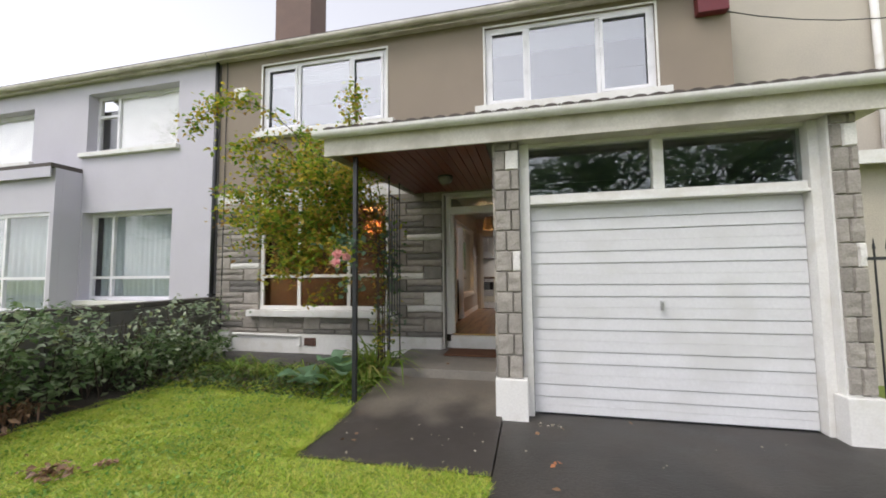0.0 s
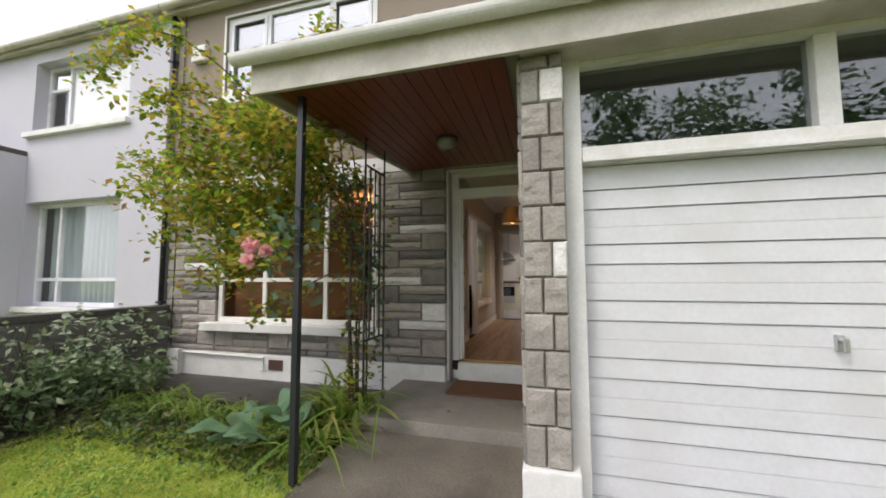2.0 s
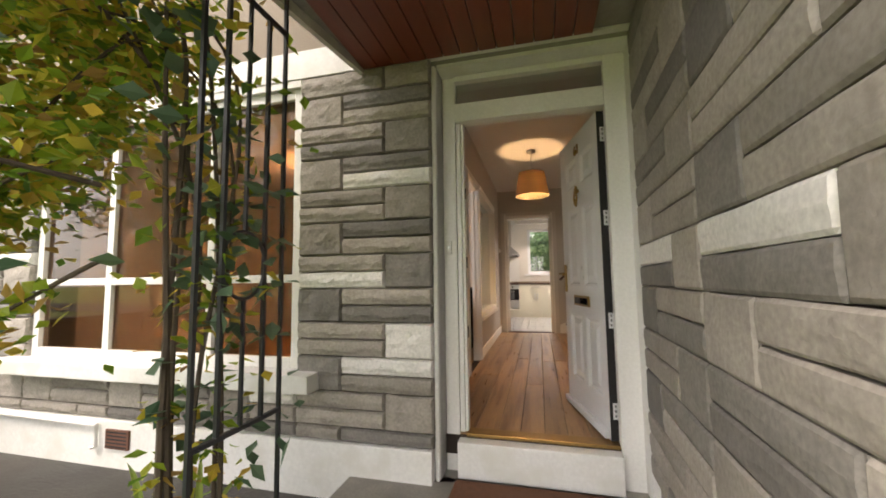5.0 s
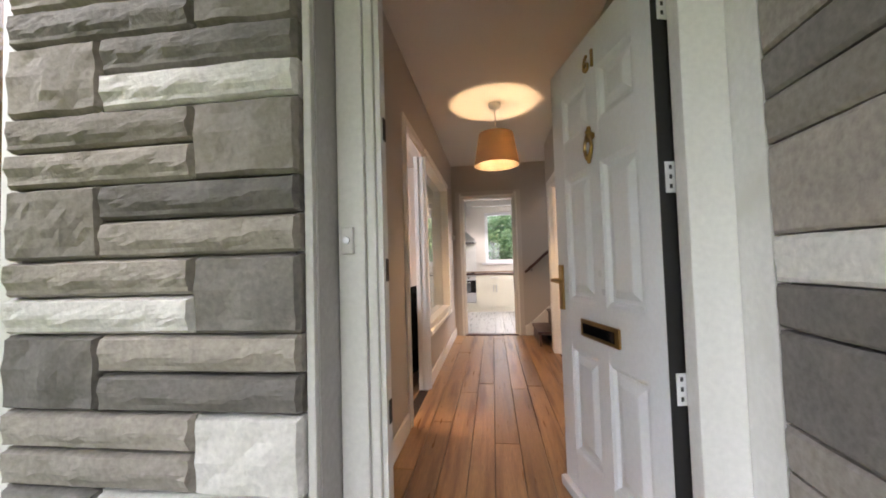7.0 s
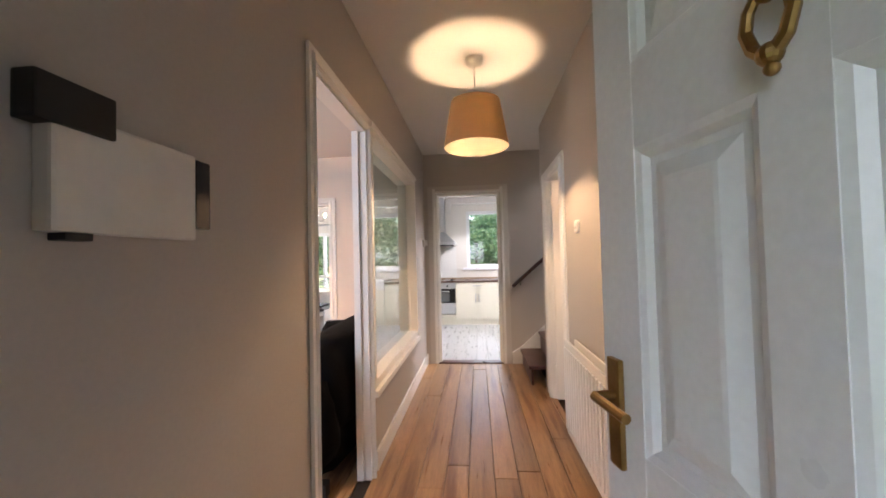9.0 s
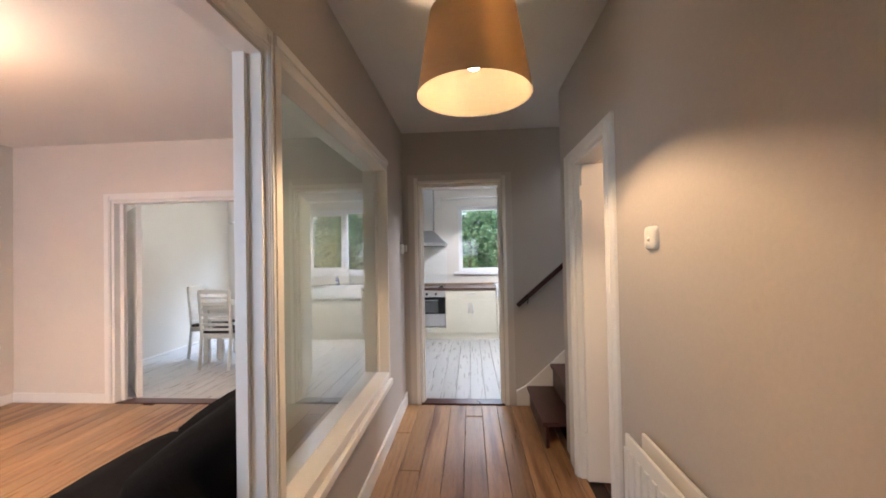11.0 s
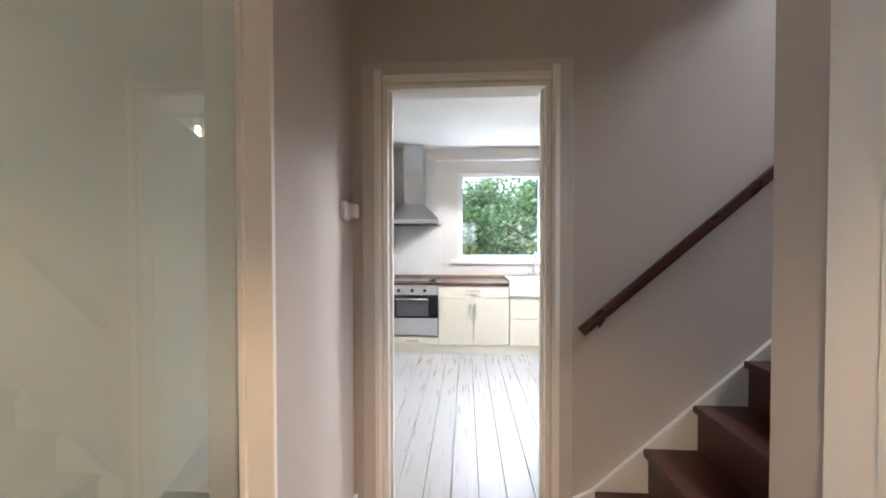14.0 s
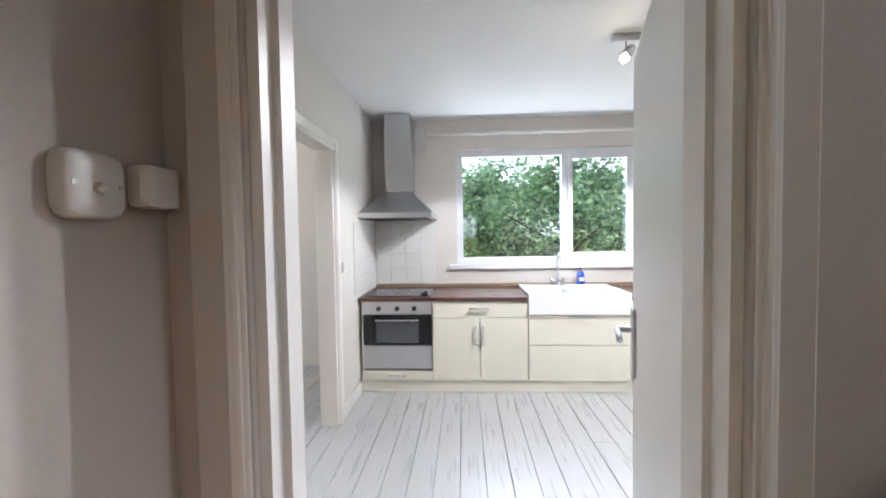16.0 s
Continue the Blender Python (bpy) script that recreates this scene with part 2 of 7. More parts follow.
M_KIT_WALL = material("off_white_wall_paint", (0.67, 0.635, 0.585), 0.7, scale=1.5, fine=90, bump=0.1, second=(0.645, 0.61, 0.56), amount=0.15)
M_CEIL = material("ceiling_paint", (0.72, 0.71, 0.69), 0.85, scale=1.5, fine=80, bump=0.1, second=(0.69, 0.68, 0.66), amount=0.15)
M_TRIM = material("cream_white_gloss", (0.79, 0.77, 0.73), 0.36, scale=2, fine=60, bump=0.02, second=(0.78, 0.76, 0.72), amount=0.05)
M_PLANK = material("waxed_pine_board", (0.47, 0.285, 0.135), 0.33, scale=4, fine=22, stretch=(14, 0.9, 14), bump=0.35, second=(0.33, 0.18, 0.08), amount=1.0, by_object=0.28, distance=0.003, dark=(0.15, 0.066, 0.028), dark_scale=0.9, rough_var=0.16)
M_WPLANK = material("white_painted_board", (0.50, 0.497, 0.495), 0.3, scale=3, fine=22, stretch=(14, 0.9, 14), bump=0.06, second=(0.475, 0.472, 0.47), amount=0.15, by_object=0.03, distance=0.002)
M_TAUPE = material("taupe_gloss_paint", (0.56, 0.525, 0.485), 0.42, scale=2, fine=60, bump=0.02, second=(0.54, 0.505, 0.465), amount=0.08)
M_GAP = material("dark_floor_gap", (0.03, 0.02, 0.015), 0.9, bump=0)
M_WGAP = material("grey_floor_gap", (0.22, 0.21, 0.20), 0.9, bump=0)
M_STAIR = material("dark_red_brown_stair_paint", (0.060, 0.018, 0.013), 0.35, scale=4, fine=40, bump=0.12, amount=0.5)
M_RAILWOOD = material("mahogany_rail", (0.062, 0.014, 0.009), 0.3, scale=6, fine=30, stretch=(1, 1, 1), bump=0.05)
M_GLASS = glass("clear_glass")
M_COATED = glass("coated_glass", (0.75, 0.78, 0.8), 0.30)
# tint puts the living room's dimness and warm lamplight into the pane's colour
M_ROOM_DIM_PANE = glass("room_dimming_glass", (0.50, 0.42, 0.33), 0.035)
M_DIMGLASS = glass("dim_glass", (0.8, 0.85, 0.85), 0.11)

# ---- mesh helpers ----
def box(bm, x0, x1, y0, y1, z0, z1, bevel=0.0, m=None):
    g = bmesh.ops.create_cube(bm, size=1.0)
    vs = g["verts"]
    bmesh.ops.transform(bm, verts=vs, matrix=Matrix.LocRotScale(((x0 + x1) / 2, (y0 + y1) / 2, (z0 + z1) / 2), None, (abs(x1 - x0), abs(y1 - y0), abs(z1 - z0))))
    if bevel:
        es = list({e for v in vs for e in v.link_edges})
        r = bmesh.ops.bevel(bm, geom=es, offset=bevel, segments=2, profile=0.7, affect="EDGES")
        vs = list({v for v in r["verts"]} | {v for v in vs if v.is_valid})
    if m is not None:
        bmesh.ops.transform(bm, verts=vs, matrix=m)
    return vs


def tube(bm, a, b, r, r2=None, seg=10, caps=True):
    a, b = Vector(a), Vector(b)
    d = b - a
    g = bmesh.ops.create_cone(bm, cap_ends=caps, segments=seg, radius1=r, radius2=r if r2 is None else r2, depth=d.length)
    bmesh.ops.transform(bm, verts=g["verts"], matrix=Matrix.Translation((a + b) / 2) @ d.to_track_quat("Z", "Y").to_matrix().to_4x4())
    return g["verts"]


def ball(bm, c, r, sx=1, sy=1, sz=1, u=14, v=9):
    g = bmesh.ops.create_uvsphere(bm, u_segments=u, v_segments=v, radius=r)
    bmesh.ops.transform(bm, verts=g["verts"], matrix=Matrix.LocRotScale(c, None, (sx, sy, sz)))
    return g["verts"]


def lathe(bm, c, prof, seg=32):
    """A turned body: prof is (radius, height) from below."""
    rings = [[bm.verts.new((c[0] + r * math.cos(2 * math.pi * i / seg), c[1] + r * math.sin(2 * math.pi * i / seg), c[2] + z)) for i in range(seg)] for r, z in prof]
    for a, b in zip(rings, rings[1:]):
        for i in range(seg):
            bm.faces.new((a[i], a[(i + 1) % seg], b[(i + 1) % seg], b[i]))
    return rings


def path_tube(bm, pts, r, r2=None, seg=7):
    """One continuous round tube along the points, tapering from r to r2."""
    p = [Vector(q) for q in pts]
    n = len(p) - 1
    rings, side = [], None
    for i, q in enumerate(p):
        d = (p[min(i + 1, n)] - p[max(i - 1, 0)]).normalized()
        if side is None:
            side = d.orthogonal().normalized()
        side = side - d * side.dot(d)
        side = side.normalized() if side.length > 1e-6 else d.orthogonal().normalized()
        other = d.cross(side)
        rr = r + ((r2 if r2 is not None else r) - r) * i / n
        rings.append([bm.verts.new(q + (side * math.cos(2 * math.pi * k / seg) + other * math.sin(2 * math.pi * k / seg)) * rr) for k in range(seg)])
    for a, b in zip(rings, rings[1:]):
        for k in range(seg):
            bm.faces.new((a[k], a[(k + 1) % seg], b[(k + 1) % seg], b[k]))
    bm.faces.new(rings[0]), bm.faces.new(rings[-1])


def part(name, bm, mat, parent=None, label="", smooth=False):
    me = bpy.data.meshes.new(name)
    bmesh.ops.recalc_face_normals(bm, faces=bm.faces)
    bm.to_mesh(me)
    bm.free()
    me.materials.append(mat)
    if smooth:
        for p in me.polygons:
            p.use_smooth = True
    ob = new(name, me)
    ob.parent = parent
    if label:
        ob["label"] = label
    return ob


def boxes(name, mat, parent, *bs, bevel=0.0, label="", m=None):
    bm = bmesh.new()
    for b in bs:
        box(bm, *b, bevel=bevel, m=m)
    return part(name, bm, mat, parent, label)


def structure(ob, label, category):
    return tagged(ob, label, category, kind="structure")


def thing(name, label, category, group="", at=(0, 0, 0)):
    e = new(name)
    e.empty_display_size = 0.1
    e.location = at
    return tagged(e, label, category, group)


def raw_mesh(name, verts, faces, mat, parent=None, label=""):
    me = bpy.data.meshes.new(name)
    me.from_pydata(verts, [], faces)
    me.materials.append(mat)
    ob = new(name, me)
    ob.parent = parent
    if label:
        ob["label"] = label
    return ob


def holed(name, mat, axis, at, thick, u0, u1, z0, z1, holes, label, category="wall"):
    """A wall from at to at + thick across axis, with rectangular holes (u0, u1, z0, z1)."""
    us = sorted({u0, u1, *[min(max(h[i], u0), u1) for h in holes for i in (0, 1)]})
    zs = sorted({z0, z1, *[min(max(h[i], z0), z1) for h in holes for i in (2, 3)]})
    nu, nz = len(us) - 1, len(zs) - 1

    def solid(i, j):
        if not (0 <= i < nu and 0 <= j < nz):
            return False
        u, z = (us[i] + us[i + 1]) / 2, (zs[j] + zs[j + 1]) / 2
        return not any(h[0] < u < h[1] and h[2] < z < h[3] for h in holes)

    bm, got = bmesh.new(), {}

    def vert(i, j, k):
        if (i, j, k) not in got:
            d = at + thick * k
            got[i, j, k] = bm.verts.new((us[i], d, zs[j]) if axis == "y" else (d, us[i], zs[j]))
        return got[i, j, k]

    for i in range(nu):
        for j in range(nz):
            if not solid(i, j):
                continue
            for k in (0, 1):
                bm.faces.new((vert(i, j, k), vert(i + 1, j, k), vert(i + 1, j + 1, k), vert(i, j + 1, k)))
            for di, dj, a, b in ((-1, 0, (i, j), (i, j + 1)), (1, 0, (i + 1, j), (i + 1, j + 1)), (0, -1, (i, j), (i + 1, j)), (0, 1, (i, j + 1), (i + 1, j + 1))):
                if not solid(i + di, j + dj):
                    bm.faces.new((vert(*a, 0), vert(*b, 0), vert(*b, 1), vert(*a, 1)))
    return structure(part(name, bm, mat), label, category)


# ---- the shell of the house ----
ZG, ZP, ZC = -0.44, -0.22, 2.45     # drive, porch slab, ceilings
XL, XR, YE, YK = -0.625, 0.605, 4.555, 7.78
LW = (-3.85, -1.44, 0.36, 2.20)
DOOR = (-0.586, 0.601, -0.22, 2.225)
W1, W2 = (-3.86, -1.48, 3.50, 4.755), (0.18, 2.63, 3.53, 4.82)
wall_front = holed("wall_front", M_MORTAR, "y", 0.035, 0.28, -4.76, 3.58, -0.6, 2.25, [LW, DOOR], "stone-clad front wall of the house")
holed("wall_front_upper", M_RENDER, "y", 0.0, 0.315, -4.76, 3.58, 2.44, 4.955, [W1, W2], "tan rendered upper front wall")
structure(boxes("trim_band", M_WHITE_W, None, (-4.76, 3.58, -0.012, 0.315, 2.25, 2.44)), "white painted plaster band above the stone", "trim")
structure(boxes("trim_plinth", M_WHITE_W, None, (-4.74, -0.56, -0.03, 0.035, -0.6, -0.045), bevel=0.008), "white painted plinth under the stone cladding", "plinth")
holed("wall_party", M_LIV_WALL, "x", -4.74, 0.3, 0.315, 8.1, -0.3, 5.1, [], "party wall of living and dining room")
holed("wall_hall_left", M_GREY_WALL, "x", XL - 0.075, 0.075, 0.30, YE, -0.1, ZC, [(1.50, 2.217, -0.2, 1.95), (2.27, 3.81, 0.48, 1.99)], "warm grey hall wall with door opening and glazed opening")
holed("wall_hall_right", M_GREY_WALL, "x", XR, 0.12, 0.30, 3.79, -0.1, ZC, [(2.91, 3.47, -0.2, 1.875)], "warm grey hall wall with a door opening")
holed("wall_hall_end", M_GREY_WALL, "y", YE, 0.12, XL - 0.075, 3.6, -0.1, 5.0, [(-0.485, 0.26, -0.2, 1.97)], "grey end wall with the kitchen doorway")
holed("wall_living_back", M_LIV_WALL, "y", 4.514, 0.12, -4.45, XL - 0.075, -0.1, ZC + 0.1, [(-3.42, -1.75, -0.2, 1.91)], "cream wall with wide opening to the dining room")
holed("wall_kitchen_left", M_KIT_WALL, "x", -1.17, 0.12, 4.675, YK, -0.1, ZC + 0.1, [(5.76, 6.56, -0.2, 1.92)], "off-white kitchen wall with a doorway")
holed("wall_back", M_KIT_WALL, "y", YK, 0.28, -4.76, 2.6, -0.4, 5.1, [(-0.22, 1.56, 1.03, 2.17), (-4.05, -2.4, 0.62, 1.82)], "off-white back wall with two windows")
holed("wall_kitchen_right", M_KIT_WALL, "x", 2.25, 0.15, 4.675, YK, -0.1, 5.0, [], "off-white kitchen side wall")
holed("wall_stair_side", M_GREY_WALL, "y", 3.67, 0.12, XR + 0.12, 3.6, -0.1, 5.0, [], "wall beside the staircase")
# unseen opening, added here and in the gable for the landing lamp
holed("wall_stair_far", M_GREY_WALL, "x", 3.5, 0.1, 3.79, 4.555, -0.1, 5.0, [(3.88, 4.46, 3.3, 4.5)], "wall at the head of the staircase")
holed("wall_cloak", M_LIV_WALL, "x", 1.75, 0.1, 2.1, 3.67, -0.1, ZC, [], "inner wall of the small side room")
holed("wall_cloak_front", M_LIV_WALL, "y", 2.1, 0.1, XR + 0.12, 1.75, -0.1, ZC, [], "inner wall of the small side room")
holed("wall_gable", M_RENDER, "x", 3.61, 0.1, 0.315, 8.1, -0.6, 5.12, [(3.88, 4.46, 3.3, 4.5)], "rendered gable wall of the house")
structure(boxes("ceiling_hall", M_CEIL, None, (XL - 0.075, XR + 0.12, 0.30, 3.79, ZC, ZC + 0.08), (XL - 0.075, 1.25, 3.79, YE, ZC, ZC + 0.08)), "painted hall ceiling", "ceiling")
structure(boxes("ceiling_side_room", M_CEIL, None, (XR + 0.12, 1.85, 2.1, 3.67, ZC, ZC + 0.08)), "painted ceiling of the side room", "ceiling")
structure(boxes("ceiling_living", M_CEIL, None, (-4.45, XL - 0.075, 0.30, 4.514, ZC + 0.01, ZC + 0.09)), "painted living room ceiling", "ceiling")
structure(boxes("ceiling_kitchen", M_CEIL, None, (-4.45, 2.25, 4.63, YK, ZC + 0.02, ZC + 0.1)), "white painted kitchen and dining ceiling", "ceiling")
structure(boxes("ceiling_stairwell", M_CEIL, None, (XR, 3.6, 3.67, YE, 4.9, 5.0)), "ceiling over the staircase", "ceiling")
structure(boxes("wall_stairwell_over_hall", M_GREY_WALL, None, (1.13, 1.25, 3.79, YE, ZC + 0.08, 4.9)), "grey wall over the stair opening", "wall")
structure(boxes("floor_upper", M_CEIL, None, (-4.45, XR, 0.32, 7.78, 2.62, 2.72)), "upper floor deck", "floor")
floor_hall = structure(boxes("floor_hall", M_GAP, None, (XL - 0.075, XR + 0.12, 0.16, YE + 0.06, -0.12, -0.012)), "base under the hall floorboards", "floor")
floor_living = structure(boxes("floor_living", M_GAP, None, (-4.45, XL - 0.075, 0.30, 4.57, -0.12, -0.012)), "base under the living room floorboards", "floor")
floor_kitchen = structure(boxes("floor_kitchen", M_WGAP, None, (-4.45, 2.25, YE + 0.06, YK, -0.12, -0.012)), "base under the white floorboards", "floor")
structure(boxes("floor_side_room", M_STAIR, None, (XR + 0.12, 1.75, 2.1, 3.67, -0.12, -0.004)), "dark floor of the small side room", "floor")

# ---- ground outside ----
bm = bmesh.new()
for x0, x1, y0, y1 in ((-300, 300, -300, 0.0), (-300, -4.76, 0.0, 300), (3.58, 300, 0.0, 300), (-4.76, 3.58, 8.06, 300)):
    box(bm, x0, x1, y0, y1, -0.8, ZG - 0.06)
structure(part("ground", bm, M_TURF), "grass and earth around the house", "ground")
structure(boxes("drive", M_CONCRETE, None, (0.50, 3.75, -11.0, -1.85, -0.6, ZG), bevel=0.01), "dark damp concrete drive", "driveway")
bm = bmesh.new()
prof = [(-3.12, ZG + 0.006), (-2.35, ZG + 0.010), (-1.225, -0.325), (-1.225, -0.6), (-3.12, -0.6)]
va = [bm.verts.new((-1.02, y, z)) for y, z in prof]
vb = [bm.verts.new((0.492, y, z)) for y, z in prof]
bm.faces.new(va), bm.faces.new(vb)
for i in range(5):
    bm.faces.new((va[i], va[(i + 1) % 5], vb[(i + 1) % 5], vb[i]))
structure(part("path", bm, M_PATH), "dark damp concrete path ramp", "path")
structure(boxes("path_front", M_CONCRETE, None, (-4.7, -1.10, -0.85, -0.03, -0.6, -0.36), bevel=0.01), "dark concrete strip along the house front", "path")
structure(boxes("porch_slab", M_PORCH, None, (-1.06, 0.56, -1.22, 0.1, -0.6, ZP), bevel=0.015), "worn grey concrete porch slab", "porch")
structure(boxes("lawn", M_TURF, None, (-4.7, -1.03, -12.0, -0.86, -0.6, ZG - 0.005), (-1.03, 0.49, -12.0, -3.13, -0.6, ZG - 0.005)), "short green lawn", "lawn")
structure(boxes("road", M_ROAD, None, (-120, 120, -19, -12.6, -0.7, ZG - 0.04)), "asphalt street in front", "road")

# ---- canopy and garage shell ----
def skew(name, mat, pts, z0, z1, parent=None):
    bm = bmesh.new()
    lo = [bm.verts.new((x, y, z0)) for x, y in pts]
    hi = [bm.verts.new((x, y, z1)) for x, y in pts]
    bm.faces.new(lo), bm.faces.new(hi)
    for i in range(len(pts)):
        j = (i + 1) % len(pts)
        bm.faces.new((lo[i], lo[j], hi[j], hi[i]))
    return part(name, bm, mat, parent)

M_CHROME = material("brushed_steel", (0.60, 0.60, 0.61), 0.32, metal=1.0, scale=5, fine=80, bump=0.01, amount=0.05, second=(0.58, 0.58, 0.59), rough_var=0.04)
M_BRASS = material("aged_brass", (0.42, 0.27, 0.10), 0.32, metal=1.0, scale=12, fine=80, bump=0.05, second=(0.28, 0.18, 0.07))
M_BLACK = material("black_rubber", (0.012, 0.012, 0.013), 0.6, bump=0.1)
M_BLACKGLASS = material("black_glass", (0.006, 0.006, 0.007), 0.06, bump=0, amount=0, rough_var=0.02)
M_MAT = material("brown_coir", (0.165, 0.068, 0.030), 0.95, scale=30, fine=220, bump=1.0, distance=0.006, second=(0.11, 0.045, 0.02))
M_FOIL = material("frosted_glass", (0.36, 0.42, 0.40), 0.6, scale=0.8, fine=30, bump=0, amount=0.05, second=(0.34, 0.40, 0.38), rough_var=0.05, spec=0.0)
n_, l_ = nodes_of(M_FOIL)
tr_, m2_ = n_.new("ShaderNodeBsdfTranslucent"), n_.new("ShaderNodeMixShader")
tr_.inputs["Color"].default_value = (0.68, 0.745, 0.69, 1)
m2_.inputs["Fac"].default_value = 0.58
l_.new(n_["Principled BSDF"].outputs["BSDF"], m2_.inputs[1])
l_.new(tr_.outputs["BSDF"], m2_.inputs[2])
l_.new(m2_.outputs["Shader"], n_["Material Output"].inputs["Surface"])
M_PANEGLOSS = glass("pane_glass", (1, 1, 1), 0.02, 1.7, 0.0)
M_SHADE = material("taupe_linen_shade", (0.17, 0.115, 0.065), 0.85, scale=30, fine=260, bump=0.3, second=(0.17, 0.112, 0.062), amount=0.6)
n_, l_ = nodes_of(M_SHADE)
tr_ = n_.new("ShaderNodeBsdfTranslucent")
tr_.inputs["Color"].default_value = (0.80, 0.50, 0.26, 1)
mx_ = n_.new("ShaderNodeMixShader")
mx_.inputs["Fac"].default_value = 0.12
l_.new(n_["Principled BSDF"].outputs["BSDF"], mx_.inputs[1])
l_.new(tr_.outputs["BSDF"], mx_.inputs[2])
l_.new(mx_.outputs["Shader"], n_["Material Output"].inputs["Surface"])
M_LINING = material("cream_shade_lining", (0.10, 0.085, 0.052), 0.7, bump=0.02)
n_, l_ = nodes_of(M_LINING)
tr_ = n_.new("ShaderNodeBsdfTranslucent")
tr_.inputs["Color"].default_value = (0.90, 0.74, 0.48, 1)
mx_ = n_.new("ShaderNodeMixShader")
mx_.inputs["Fac"].default_value = 0.3
l_.new(n_["Principled BSDF"].outputs["BSDF"], mx_.inputs[1])
l_.new(tr_.outputs["BSDF"], mx_.inputs[2])
l_.new(mx_.outputs["Shader"], n_["Material Output"].inputs["Surface"])
M_BULB = glow("warm_bulb", (1.0, 0.80, 0.50), 14)
M_PLASTIC = material("ivory_plastic", (0.72, 0.70, 0.66), 0.35, bump=0.02, amount=0.1)
M_CREAMUNIT = material("cream_unit_paint", (0.77, 0.735, 0.62), 0.4, scale=2, fine=50, bump=0.03, amount=0.12, second=(0.75, 0.715, 0.60))
M_WORKTOP = material("dark_oiled_worktop", (0.115, 0.055, 0.035), 0.3, scale=3, fine=40, stretch=(1, 10, 10), bump=0.08, second=(0.075, 0.034, 0.022))
M_CERAMIC = material("white_ceramic", (0.80, 0.80, 0.80), 0.12, scale=2, fine=40, bump=0.02, amount=0.1, second=(0.77, 0.77, 0.77))
M_TILE = material("white_glazed_tile", (0.74, 0.73, 0.70), 0.22, scale=3, fine=40, bump=0.02, amount=0.15, second=(0.71, 0.70, 0.67))
M_VELVET = material("black_fabric", (0.0045, 0.0045, 0.005), 0.95, scale=20, fine=160, bump=0.5, spec=0.08)
M_CHAIR = material("cream_chair_paint", (0.74, 0.72, 0.66), 0.4, bump=0.03, amount=0.15)
M_SEAT = material("dark_seat_pad", (0.05, 0.035, 0.03), 0.7, bump=0.1)
M_CURTAIN = material("grey_green_curtain", (0.46, 0.54, 0.55), 0.85, scale=4, fine=90, bump=0.2, amount=0.4)
M_BLIND = material("white_blind", (0.84, 0.84, 0.83), 0.7, scale=3, fine=90, bump=0.05, amount=0.1)
# dark grey carries the shade of the rooms behind the panes
M_ROOM_SHADE = material("room_shade", (0.16, 0.17, 0.19), 0.9, bump=0)
M_RED = material("red_plastic", (0.16, 0.015, 0.02), 0.4, bump=0.02)
M_TERRACOTTA = material("brown_clay", (0.16, 0.075, 0.05), 0.8, bump=0.3)
M_BLOCK = material("grey_concrete_block", (0.20, 0.19, 0.175), 0.92, scale=5, fine=60, bump=0.6, second=(0.13, 0.125, 0.11), by_object=0.2, dark=(0.07, 0.075, 0.05), dark_scale=1.5)
M_COPING = material("mossy_coping", (0.11, 0.10, 0.09), 0.9, scale=4, fine=60, bump=0.7, second=(0.07, 0.07, 0.055))
M_BLUE = material("blue_liquid_plastic", (0.02, 0.08, 0.45), 0.25, bump=0)
M_BULBLAMP = material("milky_glass", (0.26, 0.25, 0.225), 0.25, bump=0.02, amount=0.2)
M_GREYPOST = material("grey_fence_timber", (0.23, 0.22, 0.20), 0.9, scale=3, fine=30, stretch=(10, 10, 1), bump=0.4, by_object=0.15)
M_BARK = material("bark", (0.085, 0.062, 0.042), 0.9, scale=20, fine=90, bump=0.7, second=(0.05, 0.038, 0.026))
L_ROSE = leafy("rose_leaf", [(0.08, 0.17, 0.02), (0.17, 0.29, 0.025), (0.30, 0.40, 0.035), (0.42, 0.42, 0.045), (0.56, 0.40, 0.055), (0.30, 0.17, 0.06)], light=0.62)
L_BUSH = leafy("dark_shrub_leaf", [(0.06, 0.12, 0.04), (0.13, 0.21, 0.075), (0.22, 0.31, 0.14), (0.38, 0.43, 0.28)], light=0.4)
L_BLADE = leafy("strap_leaf", [(0.11, 0.22, 0.03), (0.19, 0.32, 0.05), (0.32, 0.40, 0.08), (0.46, 0.38, 0.14)], light=0.45)
L_BROAD = leafy("broad_leaf", [(0.12, 0.24, 0.13), (0.18, 0.31, 0.17), (0.22, 0.35, 0.18)], light=0.4)
L_DRY = leafy("dry_leaf", [(0.20, 0.11, 0.06), (0.32, 0.19, 0.10), (0.14, 0.09, 0.055)], light=0.15)
L_GRASS = leafy("grass_blade", [(0.20, 0.37, 0.03), (0.36, 0.53, 0.05), (0.54, 0.61, 0.085), (0.68, 0.59, 0.15)], scale=1.1, second=(0.45, 0.42, 0.10))
L_TREE = leafy("tree_leaf", [(0.06, 0.13, 0.075), (0.11, 0.20, 0.10), (0.20, 0.31, 0.15), (0.34, 0.45, 0.22)], light=0.5)
L_PETAL = leafy("pink_petal", [(0.88, 0.40, 0.44), (0.92, 0.52, 0.55), (0.95, 0.62, 0.63)], light=0.45)

